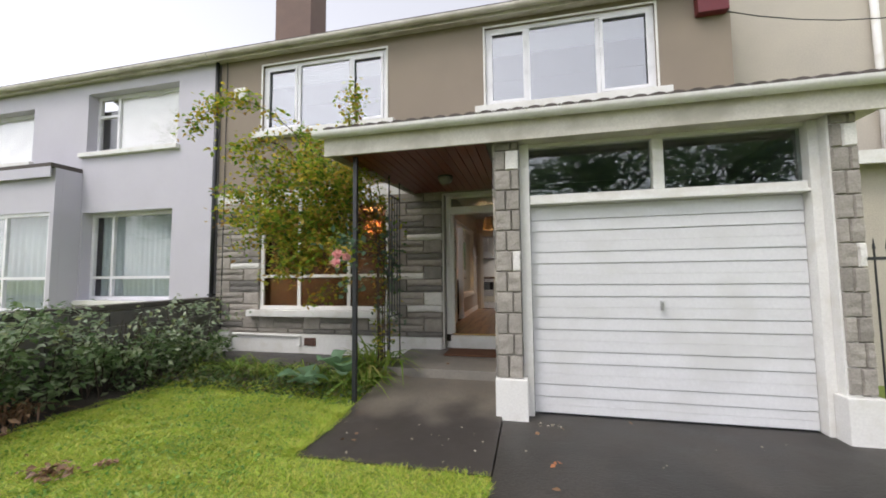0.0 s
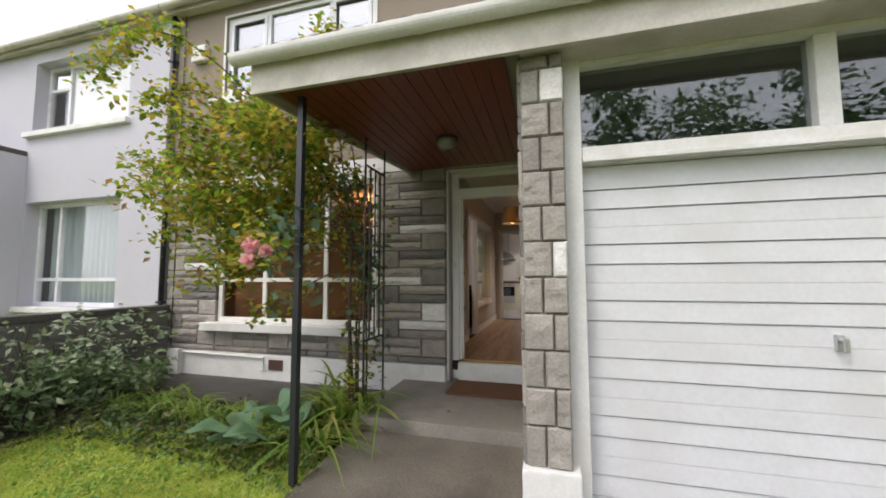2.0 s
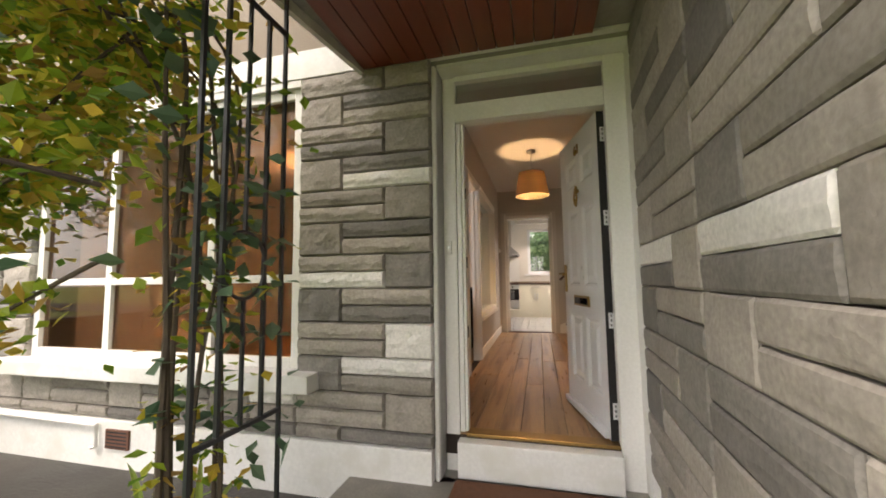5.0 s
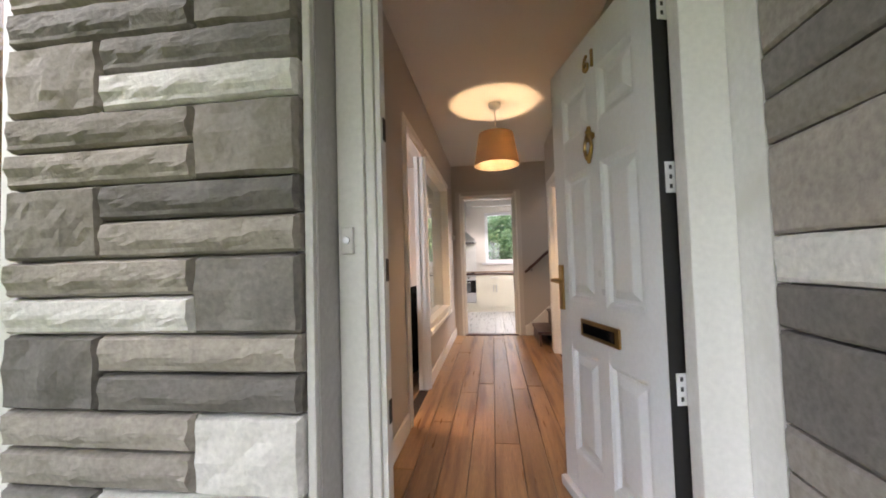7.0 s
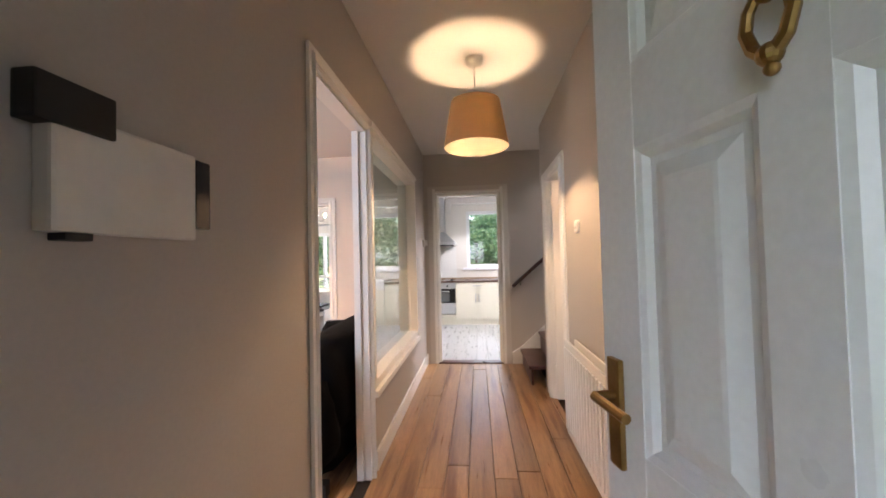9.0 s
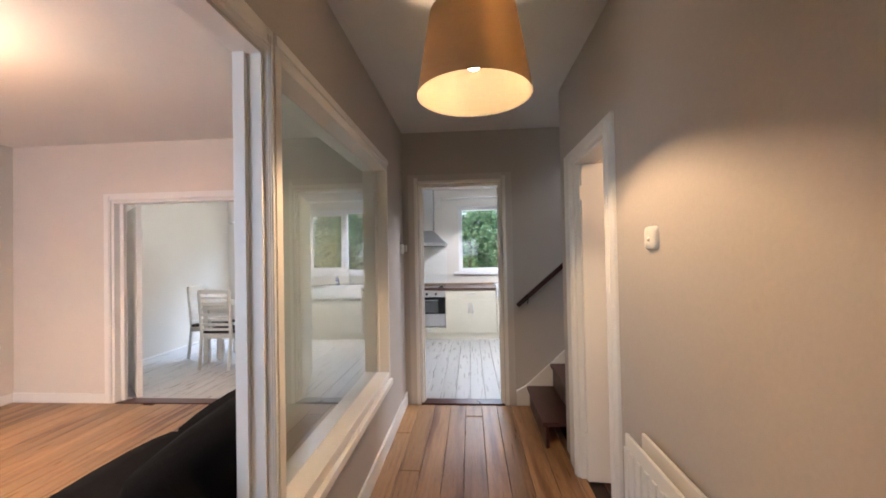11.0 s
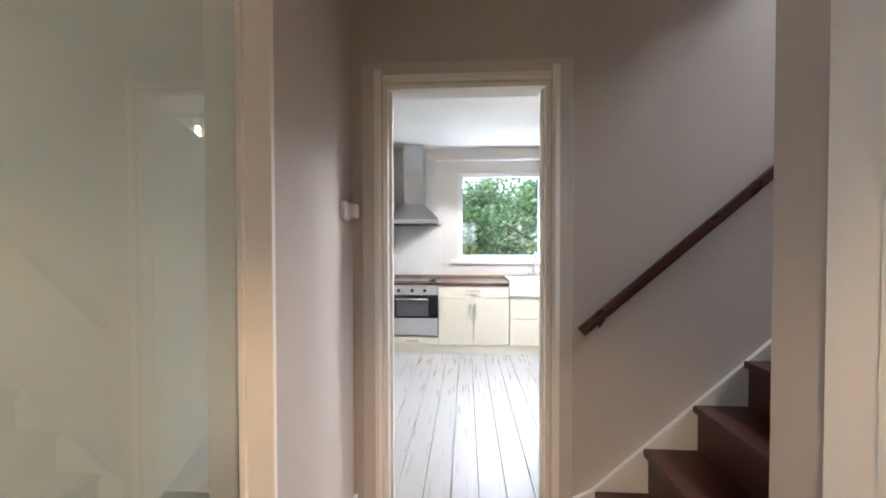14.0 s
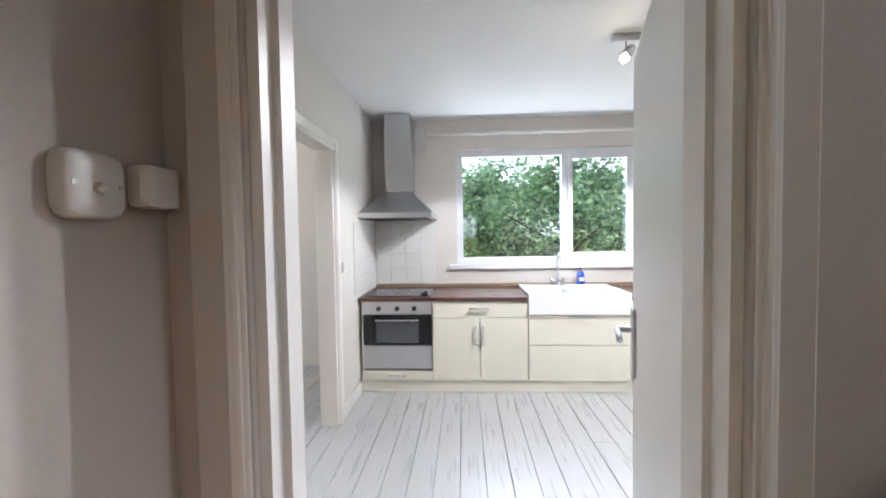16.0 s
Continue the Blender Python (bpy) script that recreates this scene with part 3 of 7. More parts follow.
# ---- canopy over porch and garage ----
canopy = thing("porch_canopy", "white-edged flat porch canopy with stained board soffit", "canopy")
skew("deck", M_MORTAR, [(-1.29, -2.13), (3.6, -2.13), (3.6, -0.014), (-0.98, -0.014)], 2.262, 2.36, canopy)
boxes("fascia", M_FASCIA, canopy, (-1.34, 3.64, -2.175, -2.14, 2.208, 2.445), bevel=0.006, label="white painted fascia board")
bm = bmesh.new()
box(bm, 0, 2.15, -0.03, 0.0, 2.208, 2.445, m=Matrix.Translation((-1.32, -2.14, 0)) @ Matrix.Rotation(math.atan2(2.128, 0.31), 4, "Z"))
part("side_fascia", bm, M_FASCIA, canopy)
# soffit boards run from front to back
for i in range(17):
    x0 = -1.30 + i * 0.105
    off = lambda x: (x + 1.30) / 0.31 * 2.128 - 2.14
    y1 = min(-0.016, off(x0) if x0 < -0.99 else -0.016)
    if x0 + 0.1 > 0.46 or y1 < -2.05:
        continue
    boxes("soffit_board", M_CEDAR, canopy, (x0, x0 + 0.100, -2.138, y1, 2.238, 2.260), bevel=0.003)
boxes("garage_soffit", M_FASCIA, canopy, (0.47, 3.6, -2.138, -1.80, 2.238, 2.258))
# roof tiles of the lean-to
roof = thing("canopy_roof", "dark ribbed lean-to roof over the canopy", "roof")
RS = 0.80 / 2.25
for i in range(33):
    x0 = -1.34 + i * 0.152
    bm = bmesh.new()
    prof = [(0.0, 0.0), (0.03, 0.028), (0.075, 0.036), (0.12, 0.028), (0.150, 0.0)]
    ya, yb = -2.22, -0.016
    a = [bm.verts.new((x0 + u, ya, 2.478 + w)) for u, w in prof] + [bm.verts.new((x0 + u, ya, 2.460)) for u, w in prof[::-1]]
    b = [bm.verts.new((x0 + u, yb, 2.478 + w + RS * (yb - ya))) for u, w in prof] + [bm.verts.new((x0 + u, yb, 2.460 + RS * (yb - ya))) for u, w in prof[::-1]]
    bm.faces.new(a), bm.faces.new(b)
    for k in range(10):
        bm.faces.new((a[k], a[(k + 1) % 10], b[(k + 1) % 10], b[k]))
    part("roof_sheet", bm, M_ROOFTILE, roof)


def gutter(name, x0, x1, y, z, r, mat, label):
    g = thing(name, label, "gutter")
    bm = bmesh.new()
    seg = 10
    pr = [(-r * math.cos(math.pi * i / seg), -r * math.sin(math.pi * i / seg)) for i in range(seg + 1)]
    pr = [(-r, 0.012)] + pr + [(r, 0.012)]
    inner = [(u * 0.9, w * 0.9 + 0.001) for u, w in pr][::-1]
    ring = pr + inner
    a = [bm.verts.new((x0, y + u, z + w)) for u, w in ring]
    b = [bm.verts.new((x1, y + u, z + w)) for u, w in ring]
    n = len(ring)
    for k in range(n):
        bm.faces.new((a[k], a[(k + 1) % n], b[(k + 1) % n], b[k]))
    bm.faces.new(a), bm.faces.new(b)
    part("channel", bm, mat, g, smooth=False)
    k = x0 + 0.4
    while k < x1:
        bm = bmesh.new()
        pr2 = [(u * 1.07, w * 1.07 - 0.001) for u, w in pr]
        a = [bm.verts.new((k, y + u, z + w)) for u, w in pr2]
        b = [bm.verts.new((k + 0.035, y + u, z + w)) for u, w in pr2]
        for q in range(len(pr2) - 1):
            bm.faces.new((a[q], a[q + 1], b[q + 1], b[q]))
        part("bracket", bm, mat, g)
        k += 0.92
    return g


gutter("canopy_gutter", -1.43, 3.70, -2.235, 2.440, 0.055, M_WHITE_W, "weathered white half-round gutter along the canopy")
post = thing("porch_post", "slim black square metal post under the canopy", "post")
boxes("shaft", M_IRON, post, (-1.085, -1.04, -2.01, -1.965, -0.44, 2.24), bevel=0.004)
boxes("foot_plate", M_IRON, post, (-1.12, -1.005, -2.045, -1.93, -0.436, -0.428))
plamp = thing("porch_ceiling_lamp", "dim round glass lamp under the porch soffit", "lamp")
bm = bmesh.new()
lathe(bm, (-0.28, -0.93, 2.13), [(0.0, 0.0), (0.05, 0.006), (0.082, 0.03), (0.095, 0.065), (0.09, 0.085)])
part("glass_bowl", bm, M_BULBLAMP, plamp, "milky glass bowl", True)
bm = bmesh.new()
lathe(bm, (-0.28, -0.93, 2.215), [(0.0, 0.0), (0.10, 0.0), (0.105, 0.012), (0.10, 0.023), (0, 0.023)])
part("mount", bm, M_IRON, plamp)

# ---- garage front ----
YGF = -1.845
gframe = thing("garage_frame", "white painted timber garage door frame", "door frame")
boxes("left_post", M_WHITE_W, gframe, (0.705, 0.80, YGF - 0.10, YGF + 0.05, ZG, 2.236), bevel=0.006)
boxes("right_post", M_WHITE_W, gframe, (3.162, 3.34, YGF - 0.10, YGF + 0.05, ZG, 2.236), bevel=0.006)
boxes("reveal", M_WHITE_W, gframe, (3.236, 3.34, -2.04, YGF - 0.102, ZG, 2.236), bevel=0.006)
boxes("transom", M_WHITE_W, gframe, (0.802, 3.160, YGF - 0.07, YGF + 0.04, 1.615, 1.715), bevel=0.006)
boxes("drip_mould", M_WHITE_W, gframe, (0.802, 3.160, YGF - 0.10, YGF - 0.072, 1.618, 1.645), bevel=0.005)
boxes("head", M_WHITE_W, gframe, (0.802, 3.160, YGF - 0.07, YGF + 0.04, 2.205, 2.236))
boxes("mullion", M_WHITE_W, gframe, (1.942, 2.040, YGF - 0.06, YGF + 0.04, 1.717, 2.203), bevel=0.006)
for x0, x1 in ((0.802, 1.940), (2.042, 3.160)):
    p = boxes("pane", M_DIMGLASS, gframe, (x0, x1, YGF - 0.006, YGF, 1.717, 2.203), label="dark fanlight pane")
structure(boxes("wall_garage_inside", M_ROOM_SHADE, None, (0.62, 3.3, -0.05, 0.03, -0.5, 2.25), (0.60, 0.70, YGF + 0.06, -0.05, -0.5, 2.25), (3.23, 3.30, YGF + 0.06, -0.05, -0.5, 2.25), (0.70, 3.23, YGF + 0.06, -0.05, -0.5, ZG + 0.01)), "inside walls of the garage, shade put into their dark grey", "wall")
garage = thing("garage_door", "white ribbed steel up-and-over garage door", "garage door")
z = 1.612
k = 0
while z > ZG + 0.03:
    h = 0.1155 if k % 2 else 0.2090
    if k == 0:
        h = 0.145
    zb = max(ZG + 0.012, z - h)
    bm = bmesh.new()
    y_top, y_bot = YGF + 0.010, YGF - 0.001
    prof_ = [(y_top + 0.001, z - 0.0005), (y_top - 0.003, z - 0.004), (y_bot, zb + 0.0055), (y_bot + 0.001, zb + 0.004), (y_bot + 0.016, zb + 0.003)]
    if k and h > 0.15:
        zm = (z + zb) / 2
        prof_[2:2] = [(y_top - 0.0076, zm + 0.003), (y_top - 0.0064, zm - 0.003)]
    rows_ = [(bm.verts.new((0.806, y, q)), bm.verts.new((3.157, y, q))) for y, q in prof_]
    for (a0, b0), (a1, b1) in zip(rows_, rows_[1:]):
        bm.faces.new((a0, b0, b1, a1))
    part("panel_rib", bm, M_GARAGE, garage)
    z, k = zb, k + 1
boxes("backing", M_GARAGE, garage, (0.804, 3.158, YGF + 0.022, YGF + 0.035, ZG + 0.01, 1.613))
h = boxes("lock_plate", M_CHROME, garage, (1.965, 2.00, YGF - 0.022, YGF + 0.004, 0.585, 0.665), bevel=0.004)
bm = bmesh.new()
tube(bm, (1.982, YGF - 0.05, 0.64), (1.982, YGF - 0.02, 0.64), 0.012)
box(bm, 1.972, 1.992, YGF - 0.062, YGF - 0.046, 0.585, 0.655, bevel=0.004)
part("handle", bm, M_CHROME, h, "dull metal T handle")
gs = skew("wall_garage_side", M_MORTAR, [(0.484, -2.025), (0.60, -2.025), (0.66, 0.034), (0.594, 0.034)], -0.6, 2.236)
structure(gs, "garage side wall behind the stone cladding", "wall")
structure(boxes("wall_garage_pier", M_MORTAR, None, (3.345, 3.41, -2.02, 0.0, -0.6, 2.236), (0.602, 0.70, -2.02, -1.95, -0.6, 2.236)), "core of the stone garage piers", "wall")
structure(boxes("trim_pier_plinth", M_WHITE_W, None, (0.44, 0.742, -2.10, -1.90, -0.55, -0.062), (0.445, 0.50, -1.898, -1.225, -0.55, -0.062), bevel=0.012), "white painted base of the left pier", "plinth")
structure(boxes("trim_pier_plinth_2", M_WHITE_W, None, (3.20, 3.47, -2.10, -1.95, -0.55, -0.075), bevel=0.012), "white painted base of the right pier", "plinth")

# ---- main roof, chimney, eaves ----
mroof = thing("main_roof", "dark tiled pitched roof of the terrace", "roof")
bm = bmesh.new()
pts = [(-14, -0.18, 4.99), (3.85, -0.18, 4.99), (3.85, 4.2, 7.7), (-14, 4.2, 7.7)]
va = [bm.verts.new(p) for p in pts]
vb = [bm.verts.new((p[0], p[1], p[2] + 0.1)) for p in pts]
bm.faces.new(va), bm.faces.new(vb)
for i in range(4):
    bm.faces.new((va[i], va[(i + 1) % 4], vb[(i + 1) % 4], vb[i]))
part("front_slope", bm, M_ROOFTILE, mroof)
bm = bmesh.new()
pts = [(-14, 4.2, 7.7), (3.85, 4.2, 7.7), (3.85, 8.6, 5.2), (-14, 8.6, 5.2)]
va = [bm.verts.new(p) for p in pts]
vb = [bm.verts.new((p[0], p[1], p[2] + 0.1)) for p in pts]
bm.faces.new(va), bm.faces.new(vb)
for i in range(4):
    bm.faces.new((va[i], va[(i + 1) % 4], vb[(i + 1) % 4], vb[i]))
part("back_slope", bm, M_ROOFTILE, mroof)
boxes("eaves_soffit", M_FASCIA, mroof, (-14, 3.85, -0.143, -0.001, 4.93, 4.953))
boxes("eaves_fascia", M_FASCIA, mroof, (-14, 3.86, -0.168, -0.145, 4.90, 5.01))
gutter("eaves_gutter", -4.85, 3.9, -0.226, 4.985, 0.055, M_FASCIA, "weathered white gutter along the eaves")
gutter("neighbour_gutter", -14.0, -4.87, -0.226, 4.985, 0.055, M_FASCIA, "cream gutter along the neighbouring eaves")
ch = thing("chimney", "brown brick chimney stack above the roof", "chimney")
boxes("brick_shaft", M_CHIMNEY, ch, (-6.0, -4.9, 3.1, 3.9, 6.0, 10.2), bevel=0.01)
boxes("cap", M_CHIMNEY, ch, (-6.08, -4.82, 3.02, 3.98, 10.202, 10.35), bevel=0.02)
down = thing("drainpipe", "dark downpipe at the joint of the two houses", "drainpipe")
bm = bmesh.new()
tube(bm, (-4.80, -0.06, -0.36), (-4.80, -0.06, 4.92), 0.035)
part("pipe", bm, M_IRON, down, smooth=True)
for zz in (0.6, 2.4, 4.2):
    boxes("clip", M_IRON, down, (-4.85, -4.75, -0.10, 0.0, zz, zz + 0.03))
cable = thing("wall_cable", "thin dark cable down the wall", "cable")
bm = bmesh.new()
tube(bm, (-4.62, -0.02, 0.0), (-4.62, -0.02, 4.93), 0.008, seg=6)
part("cable_run", bm, M_IRON, cable)
al = thing("alarm_box", "white alarm bell box on the upper wall", "alarm")
boxes("cover", M_PLASTIC, al, (-4.42, -4.16, -0.09, -0.004, 4.13, 4.37), bevel=0.03)
al2 = thing("alarm_box", "red alarm bell box under the eaves", "alarm")
boxes("cover", M_RED, al2, (3.14, 3.52, -0.13, -0.004, 4.50, 4.80), bevel=0.012)


# ---- windows ----
def window(name, x0, x1, z0, z1, y, posts, transoms, label, frame_w=0.065, mat=None, sill=True, pane_mat=None, casements=(), face=-1):
    """A framed window in a wall across y. posts: x of mullions; transoms: (x0, x1, z)."""
    mat = mat or M_UPVC
    w = structure(new(name), label, "window")
    d0, d1 = (y - 0.035, y + 0.035)
    for b in ((x0, x0 + frame_w, z0, z1), (x1 - frame_w, x1, z0, z1), (x0 + frame_w, x1 - frame_w, z1 - frame_w, z1), (x0 + frame_w, x1 - frame_w, z0, z0 + frame_w)):
        boxes("window_frame", mat, w, (b[0], b[1], d0, d1, b[2], b[3]), bevel=0.006)
    xs = [x0 + frame_w, *posts, x1 - frame_w]
    for p in posts:
        boxes("mullion", mat, w, (p - frame_w * 0.45, p + frame_w * 0.45, d0 + 0.004, d1 - 0.004, z0 + frame_w, z1 - frame_w), bevel=0.005)
    for a, b, z in transoms:
        boxes("transom_bar", mat, w, (a, b, d0 + 0.006, d1 - 0.006, z - frame_w * 0.4, z + frame_w * 0.4), bevel=0.005)
    for i, (a, b) in enumerate(zip(xs, xs[1:])):
        a2, b2 = a + (frame_w * 0.45 if i else 0), b - (frame_w * 0.45 if i < len(xs) - 2 else 0)
        if i in casements:
            c = 0.045
            for q in ((a2, a2 + c, z0 + frame_w, z1 - frame_w), (b2 - c, b2, z0 + frame_w, z1 - frame_w), (a2 + c, b2 - c, z1 - frame_w - c, z1 - frame_w), (a2 + c, b2 - c, z0 + frame_w, z0 + frame_w + c)):
                boxes("casement_bar", mat, w, (q[0], q[1], y - 0.050, y - 0.0355, q[2], q[3]), bevel=0.004)
        p = boxes("pane", pane_mat or M_GLASS, w, (a2, b2, y - 0.003, y + 0.003, z0 + frame_w, z1 - frame_w))
        p.visible_shadow = False
    if sill:
        boxes("window_sill", M_WHITE_W, w, (x0 - 0.16, x1 + 0.16, y - 0.19, y + 0.02, z0 - 0.11, z0 - 0.002), bevel=0.012)
    return w


window("window_1", LW[0], LW[1], LW[2], LW[3], 0.06, (-3.09, -2.16), [(LW[0] + 0.065, LW[1] - 0.065, 0.93)], "white painted front window of the living room", mat=M_WHITE, pane_mat=M_ROOM_DIM_PANE)
window("window_2", W1[0], W1[1], W1[2], W1[3], 0.07, (-3.15, -2.15), [], "white plastic upper window with a blind", casements=(0, 2), pane_mat=M_COATED)
window("window_3", W2[0], W2[1], W2[2], W2[3], 0.07, (0.84, 1.86), [], "white plastic upper window with pale blinds", casements=(0, 2), pane_mat=M_COATED)
window("window_4", -0.22, 1.56, 1.03, 2.17, YK + 0.06, (0.855,), [], "white plastic kitchen window over the sink", casements=(1,), sill=False)
window("window_5", -4.05, -2.4, 0.62, 1.82, YK + 0.06, (-3.2,), [], "white plastic dining room window", sill=False)
structure(boxes("trim_kitchen_sill", M_UPVC, None, (-0.30, 1.62, YK - 0.045, YK + 0.02, 0.985, 1.028), bevel=0.006), "white inner sill of the kitchen window", "window sill")
for a, b, z0, z1 in ((W1[0], W1[1], W1[2], W1[3]), (W2[0], W2[1], W2[2], W2[3])):
    structure(boxes("trim_window_bead", M_WHITE_W, None, (a - 0.03, b + 0.03, -0.015, -0.003, z1, z1 + 0.03), (a - 0.03, a, -0.015, -0.003, z0, z1), (b, b + 0.03, -0.015, -0.003, z0, z1)), "white bead round the upper window", "trim")
bl = thing("roller_blind", "pale half-drawn blind behind the upper window", "blind")
boxes("fabric", M_BLIND, bl, (0.2, 2.58, 0.20, 0.204, 4.45, 4.80))
boxes("headrail", M_BLIND, bl, (0.2, 2.58, 0.18, 0.23, 4.76, 4.81))
bl = thing("roller_blind", "pale half-drawn blind behind the upper window", "blind")
boxes("fabric", M_BLIND, bl, (-3.8, -1.52, 0.20, 0.204, 4.42, 4.70))
boxes("headrail", M_BLIND, bl, (-3.8, -1.52, 0.18, 0.23, 4.66, 4.71))
structure(boxes("wall_upper_rooms", M_ROOM_SHADE, None, (-4.4, 3.3, 2.2, 2.3, 2.8, 5.05), (-4.4, 3.3, 0.32, 2.2, 2.73, 2.79), (-4.4, 3.3, 0.32, 2.2, 5.06, 5.09), (-0.9, -0.8, 0.32, 2.2, 2.8, 5.05), (-4.5, -4.4, 0.32, 2.2, 2.8, 5.05)), "walls of the upstairs rooms, shade put into their dark grey", "wall")

# ---- neighbouring house ----
nb = thing("neighbour_house", "pale grey rendered terraced house joined to this one", "house")
YN = 0.12


def holed_part(name, mat, parent, y, thick, u0, u1, z0, z1, holes):
    ob = holed(name, mat, "y", y, thick, u0, u1, z0, z1, holes, "x", "x")
    for key in ("label", "category", "kind"):
        del ob[key]
    ob.parent = parent
    return ob


NW = [(-7.95, -5.69, 3.46, 4.70), (-11.8, -9.46, 3.40, 4.56), (-7.96, -5.75, 0.50, 2.24)]
holed_part("wall", M_NRENDER, nb, YN - 0.16, 0.3, -14, -4.86, -0.6, 4.955, NW)
for i, (a, b, c, d) in enumerate(NW):
    posts = (a + 0.55,) if i != 1 else (a + 0.6,)
    w = window("neighbour_window", a, b, c, d, YN + 0.06, posts, [(a + 0.065, a + 0.55, d - 0.42)] if i < 2 else [(a + 0.065, b - 0.065, 0.94)], "")
    for key in ("label", "category", "kind"):
        if key in w:
            del w[key]
    w.name = "window"
    w.parent = nb
    boxes("sill", M_WHITE_W, nb, (a - 0.12, b + 0.06, YN - 0.24, YN - 0.02, c - 0.09, c - 0.002), bevel=0.01)
    if i == 2:
        bm = bmesh.new()
        N = 90
        pr = [(a + 0.03 + (b - a - 0.06) * k / N, YN + 0.22 + 0.03 * math.sin(k * 1.15) + 0.012 * math.sin(k * 2.7)) for k in range(N + 1)]
        lo = [bm.verts.new((x, y, c - 0.1)) for x, y in pr]
        hi = [bm.verts.new((x, y, d)) for x, y in pr]
        for k in range(N):
            bm.faces.new((lo[k], lo[k + 1], hi[k + 1], hi[k]))
        part("curtain", bm, M_CURTAIN, nb, "grey-green drawn curtain", True)
    else:
        boxes("blind", M_BLIND, nb, (a + 0.58, b - 0.03, YN + 0.078, YN + 0.084, c + 0.02, d - 0.02))
boxes("shaded_backing", M_ROOM_SHADE, nb, (-13.9, -5.0, 1.2, 1.3, -0.5, 5.0), (-13.9, -5.0, 0.3, 1.2, 2.6, 2.7))
bm = bmesh.new()
box(bm, -13.0, -8.02, YN - 0.68, YN - 0.16, 3.05, 3.14)
part("bay_roof", bm, M_ROOFTILE, nb)
boxes("bay_fascia", M_NRENDER, nb, (-13.0, -8.0, YN - 0.70, YN - 0.682, 2.86, 3.06))
holed_part("bay_wall", M_NRENDER, nb, YN - 0.61, 0.12, -13.0, -8.0, -0.6, 3.05, [(-12.0, -8.10, 0.3, 2.20)])
boxes("bay_side", M_NRENDER, nb, (-8.08, -8.0, YN - 0.488, YN - 0.161, -0.6, 3.05))
w = window("bay_window", -12.0, -8.10, 0.3, 2.20, YN - 0.55, (-9.3, -10.6), [(-11.9, -8.16, 0.94)], "")
for key in ("label", "category", "kind"):
    if key in w:
        del w[key]
w.parent = nb
bm = bmesh.new()
pr = [(-11.95 + 3.80 * k / 120, YN - 0.36 + 0.03 * math.sin(k * 1.15)) for k in range(121)]
lo = [bm.verts.new((x, y, 0.25)) for x, y in pr]
hi = [bm.verts.new((x, y, 2.3)) for x, y in pr]
for k in range(120):
    bm.faces.new((lo[k], lo[k + 1], hi[k + 1], hi[k]))
part("curtain", bm, M_CURTAIN, nb, "grey-green drawn curtain", True)

# ---- house beyond the gable ----
nr = thing("next_house", "cream rough-rendered house beyond the gable", "house")
boxes("wall", M_CREAM_R, nr, (3.62, 9.5, 1.2, 7.5, -0.6, 7.5))
boxes("low_wall", M_CREAM_R, nr, (4.3, 9.5, 0.1, 1.18, -0.6, 2.3))
bm = bmesh.new()
box(bm, 4.1, 9.7, -0.1, 1.19, 2.302, 2.42)
part("low_roof", bm, M_ROOFTILE, nr)
boxes("fascia", M_WHITE_W, nr, (4.1, 9.7, -0.13, -0.102, 2.25, 2.42))
bm = bmesh.new()
tube(bm, (6.05, 1.12, -0.4), (6.05, 1.12, 7.3), 0.05)
part("drainpipe", bm, M_WHITE_W, nr, smooth=True)
wire = thing("overhead_wire", "thin black wire slung from the wall", "cable")
bm = bmesh.new()
path_tube(bm, [(3.4 + 0.55 * i, -0.05 + 0.12 * i, 4.55 + 0.02 * (i - 3) ** 2 - 0.18) for i in range(9)], 0.008, seg=5)
part("wire_run", bm, M_IRON, wire)
gate = thing("side_gate", "black iron bar gate beside the garage", "gate")
boxes("rail", M_IRON, gate, (3.50, 4.40, -1.62, -1.60, 1.02, 1.05))
boxes("rail", M_IRON, gate, (3.50, 4.40, -1.62, -1.60, -0.28, -0.25))
for i in range(10):
    bm = bmesh.new()
    x = 3.51 + i * 0.098
    tube(bm, (x, -1.61, -0.42), (x, -1.61, 1.12), 0.008, seg=6)
    tube(bm, (x, -1.61, 1.12), (x, -1.61, 1.22), 0.014, 0.001, seg=6)
    part("bar", bm, M_IRON, gate)

# ---- front door ----
fd = structure(new("door_1"), "white timber front door frame with transom light", "door frame")
YD = 0.07
for b in ((-0.522, -0.44, 0.168, 0.26, ZP, 2.20), (0.445, 0.56, 0.15, 0.215, ZP, 2.20), (-0.44, 0.445, 0.15, 0.26, 2.165, 2.20), (-0.44, 0.445, 0.155, 0.255, 1.905, 2.02)):
    boxes("door_frame", M_WHITE, fd, (b[0], b[1], b[2], b[3], b[4], b[5]), bevel=0.006)
boxes("stop_bead", M_WHITE, fd, (-0.439, -0.41, 0.183, 0.255, -0.02, 1.903), bevel=0.008)
boxes("stop_bead", M_WHITE, fd, (-0.41, -0.393, 0.20, 0.255, -0.02, 1.903), bevel=0.004)
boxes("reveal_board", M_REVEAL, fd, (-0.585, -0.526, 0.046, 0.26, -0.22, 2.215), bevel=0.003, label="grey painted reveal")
boxes("reveal_board", M_WHITE_W, fd, (0.561, 0.60, 0.036, 0.215, -0.22, 2.215), bevel=0.004)
boxes("reveal_head", M_WHITE_W, fd, (-0.523, 0.56, 0.036, 0.26, 2.201, 2.224))
boxes("outer_bead", M_WHITE_W, fd, (-0.552, -0.529, 0.022, 0.0455, -0.22, 2.215), bevel=0.006)
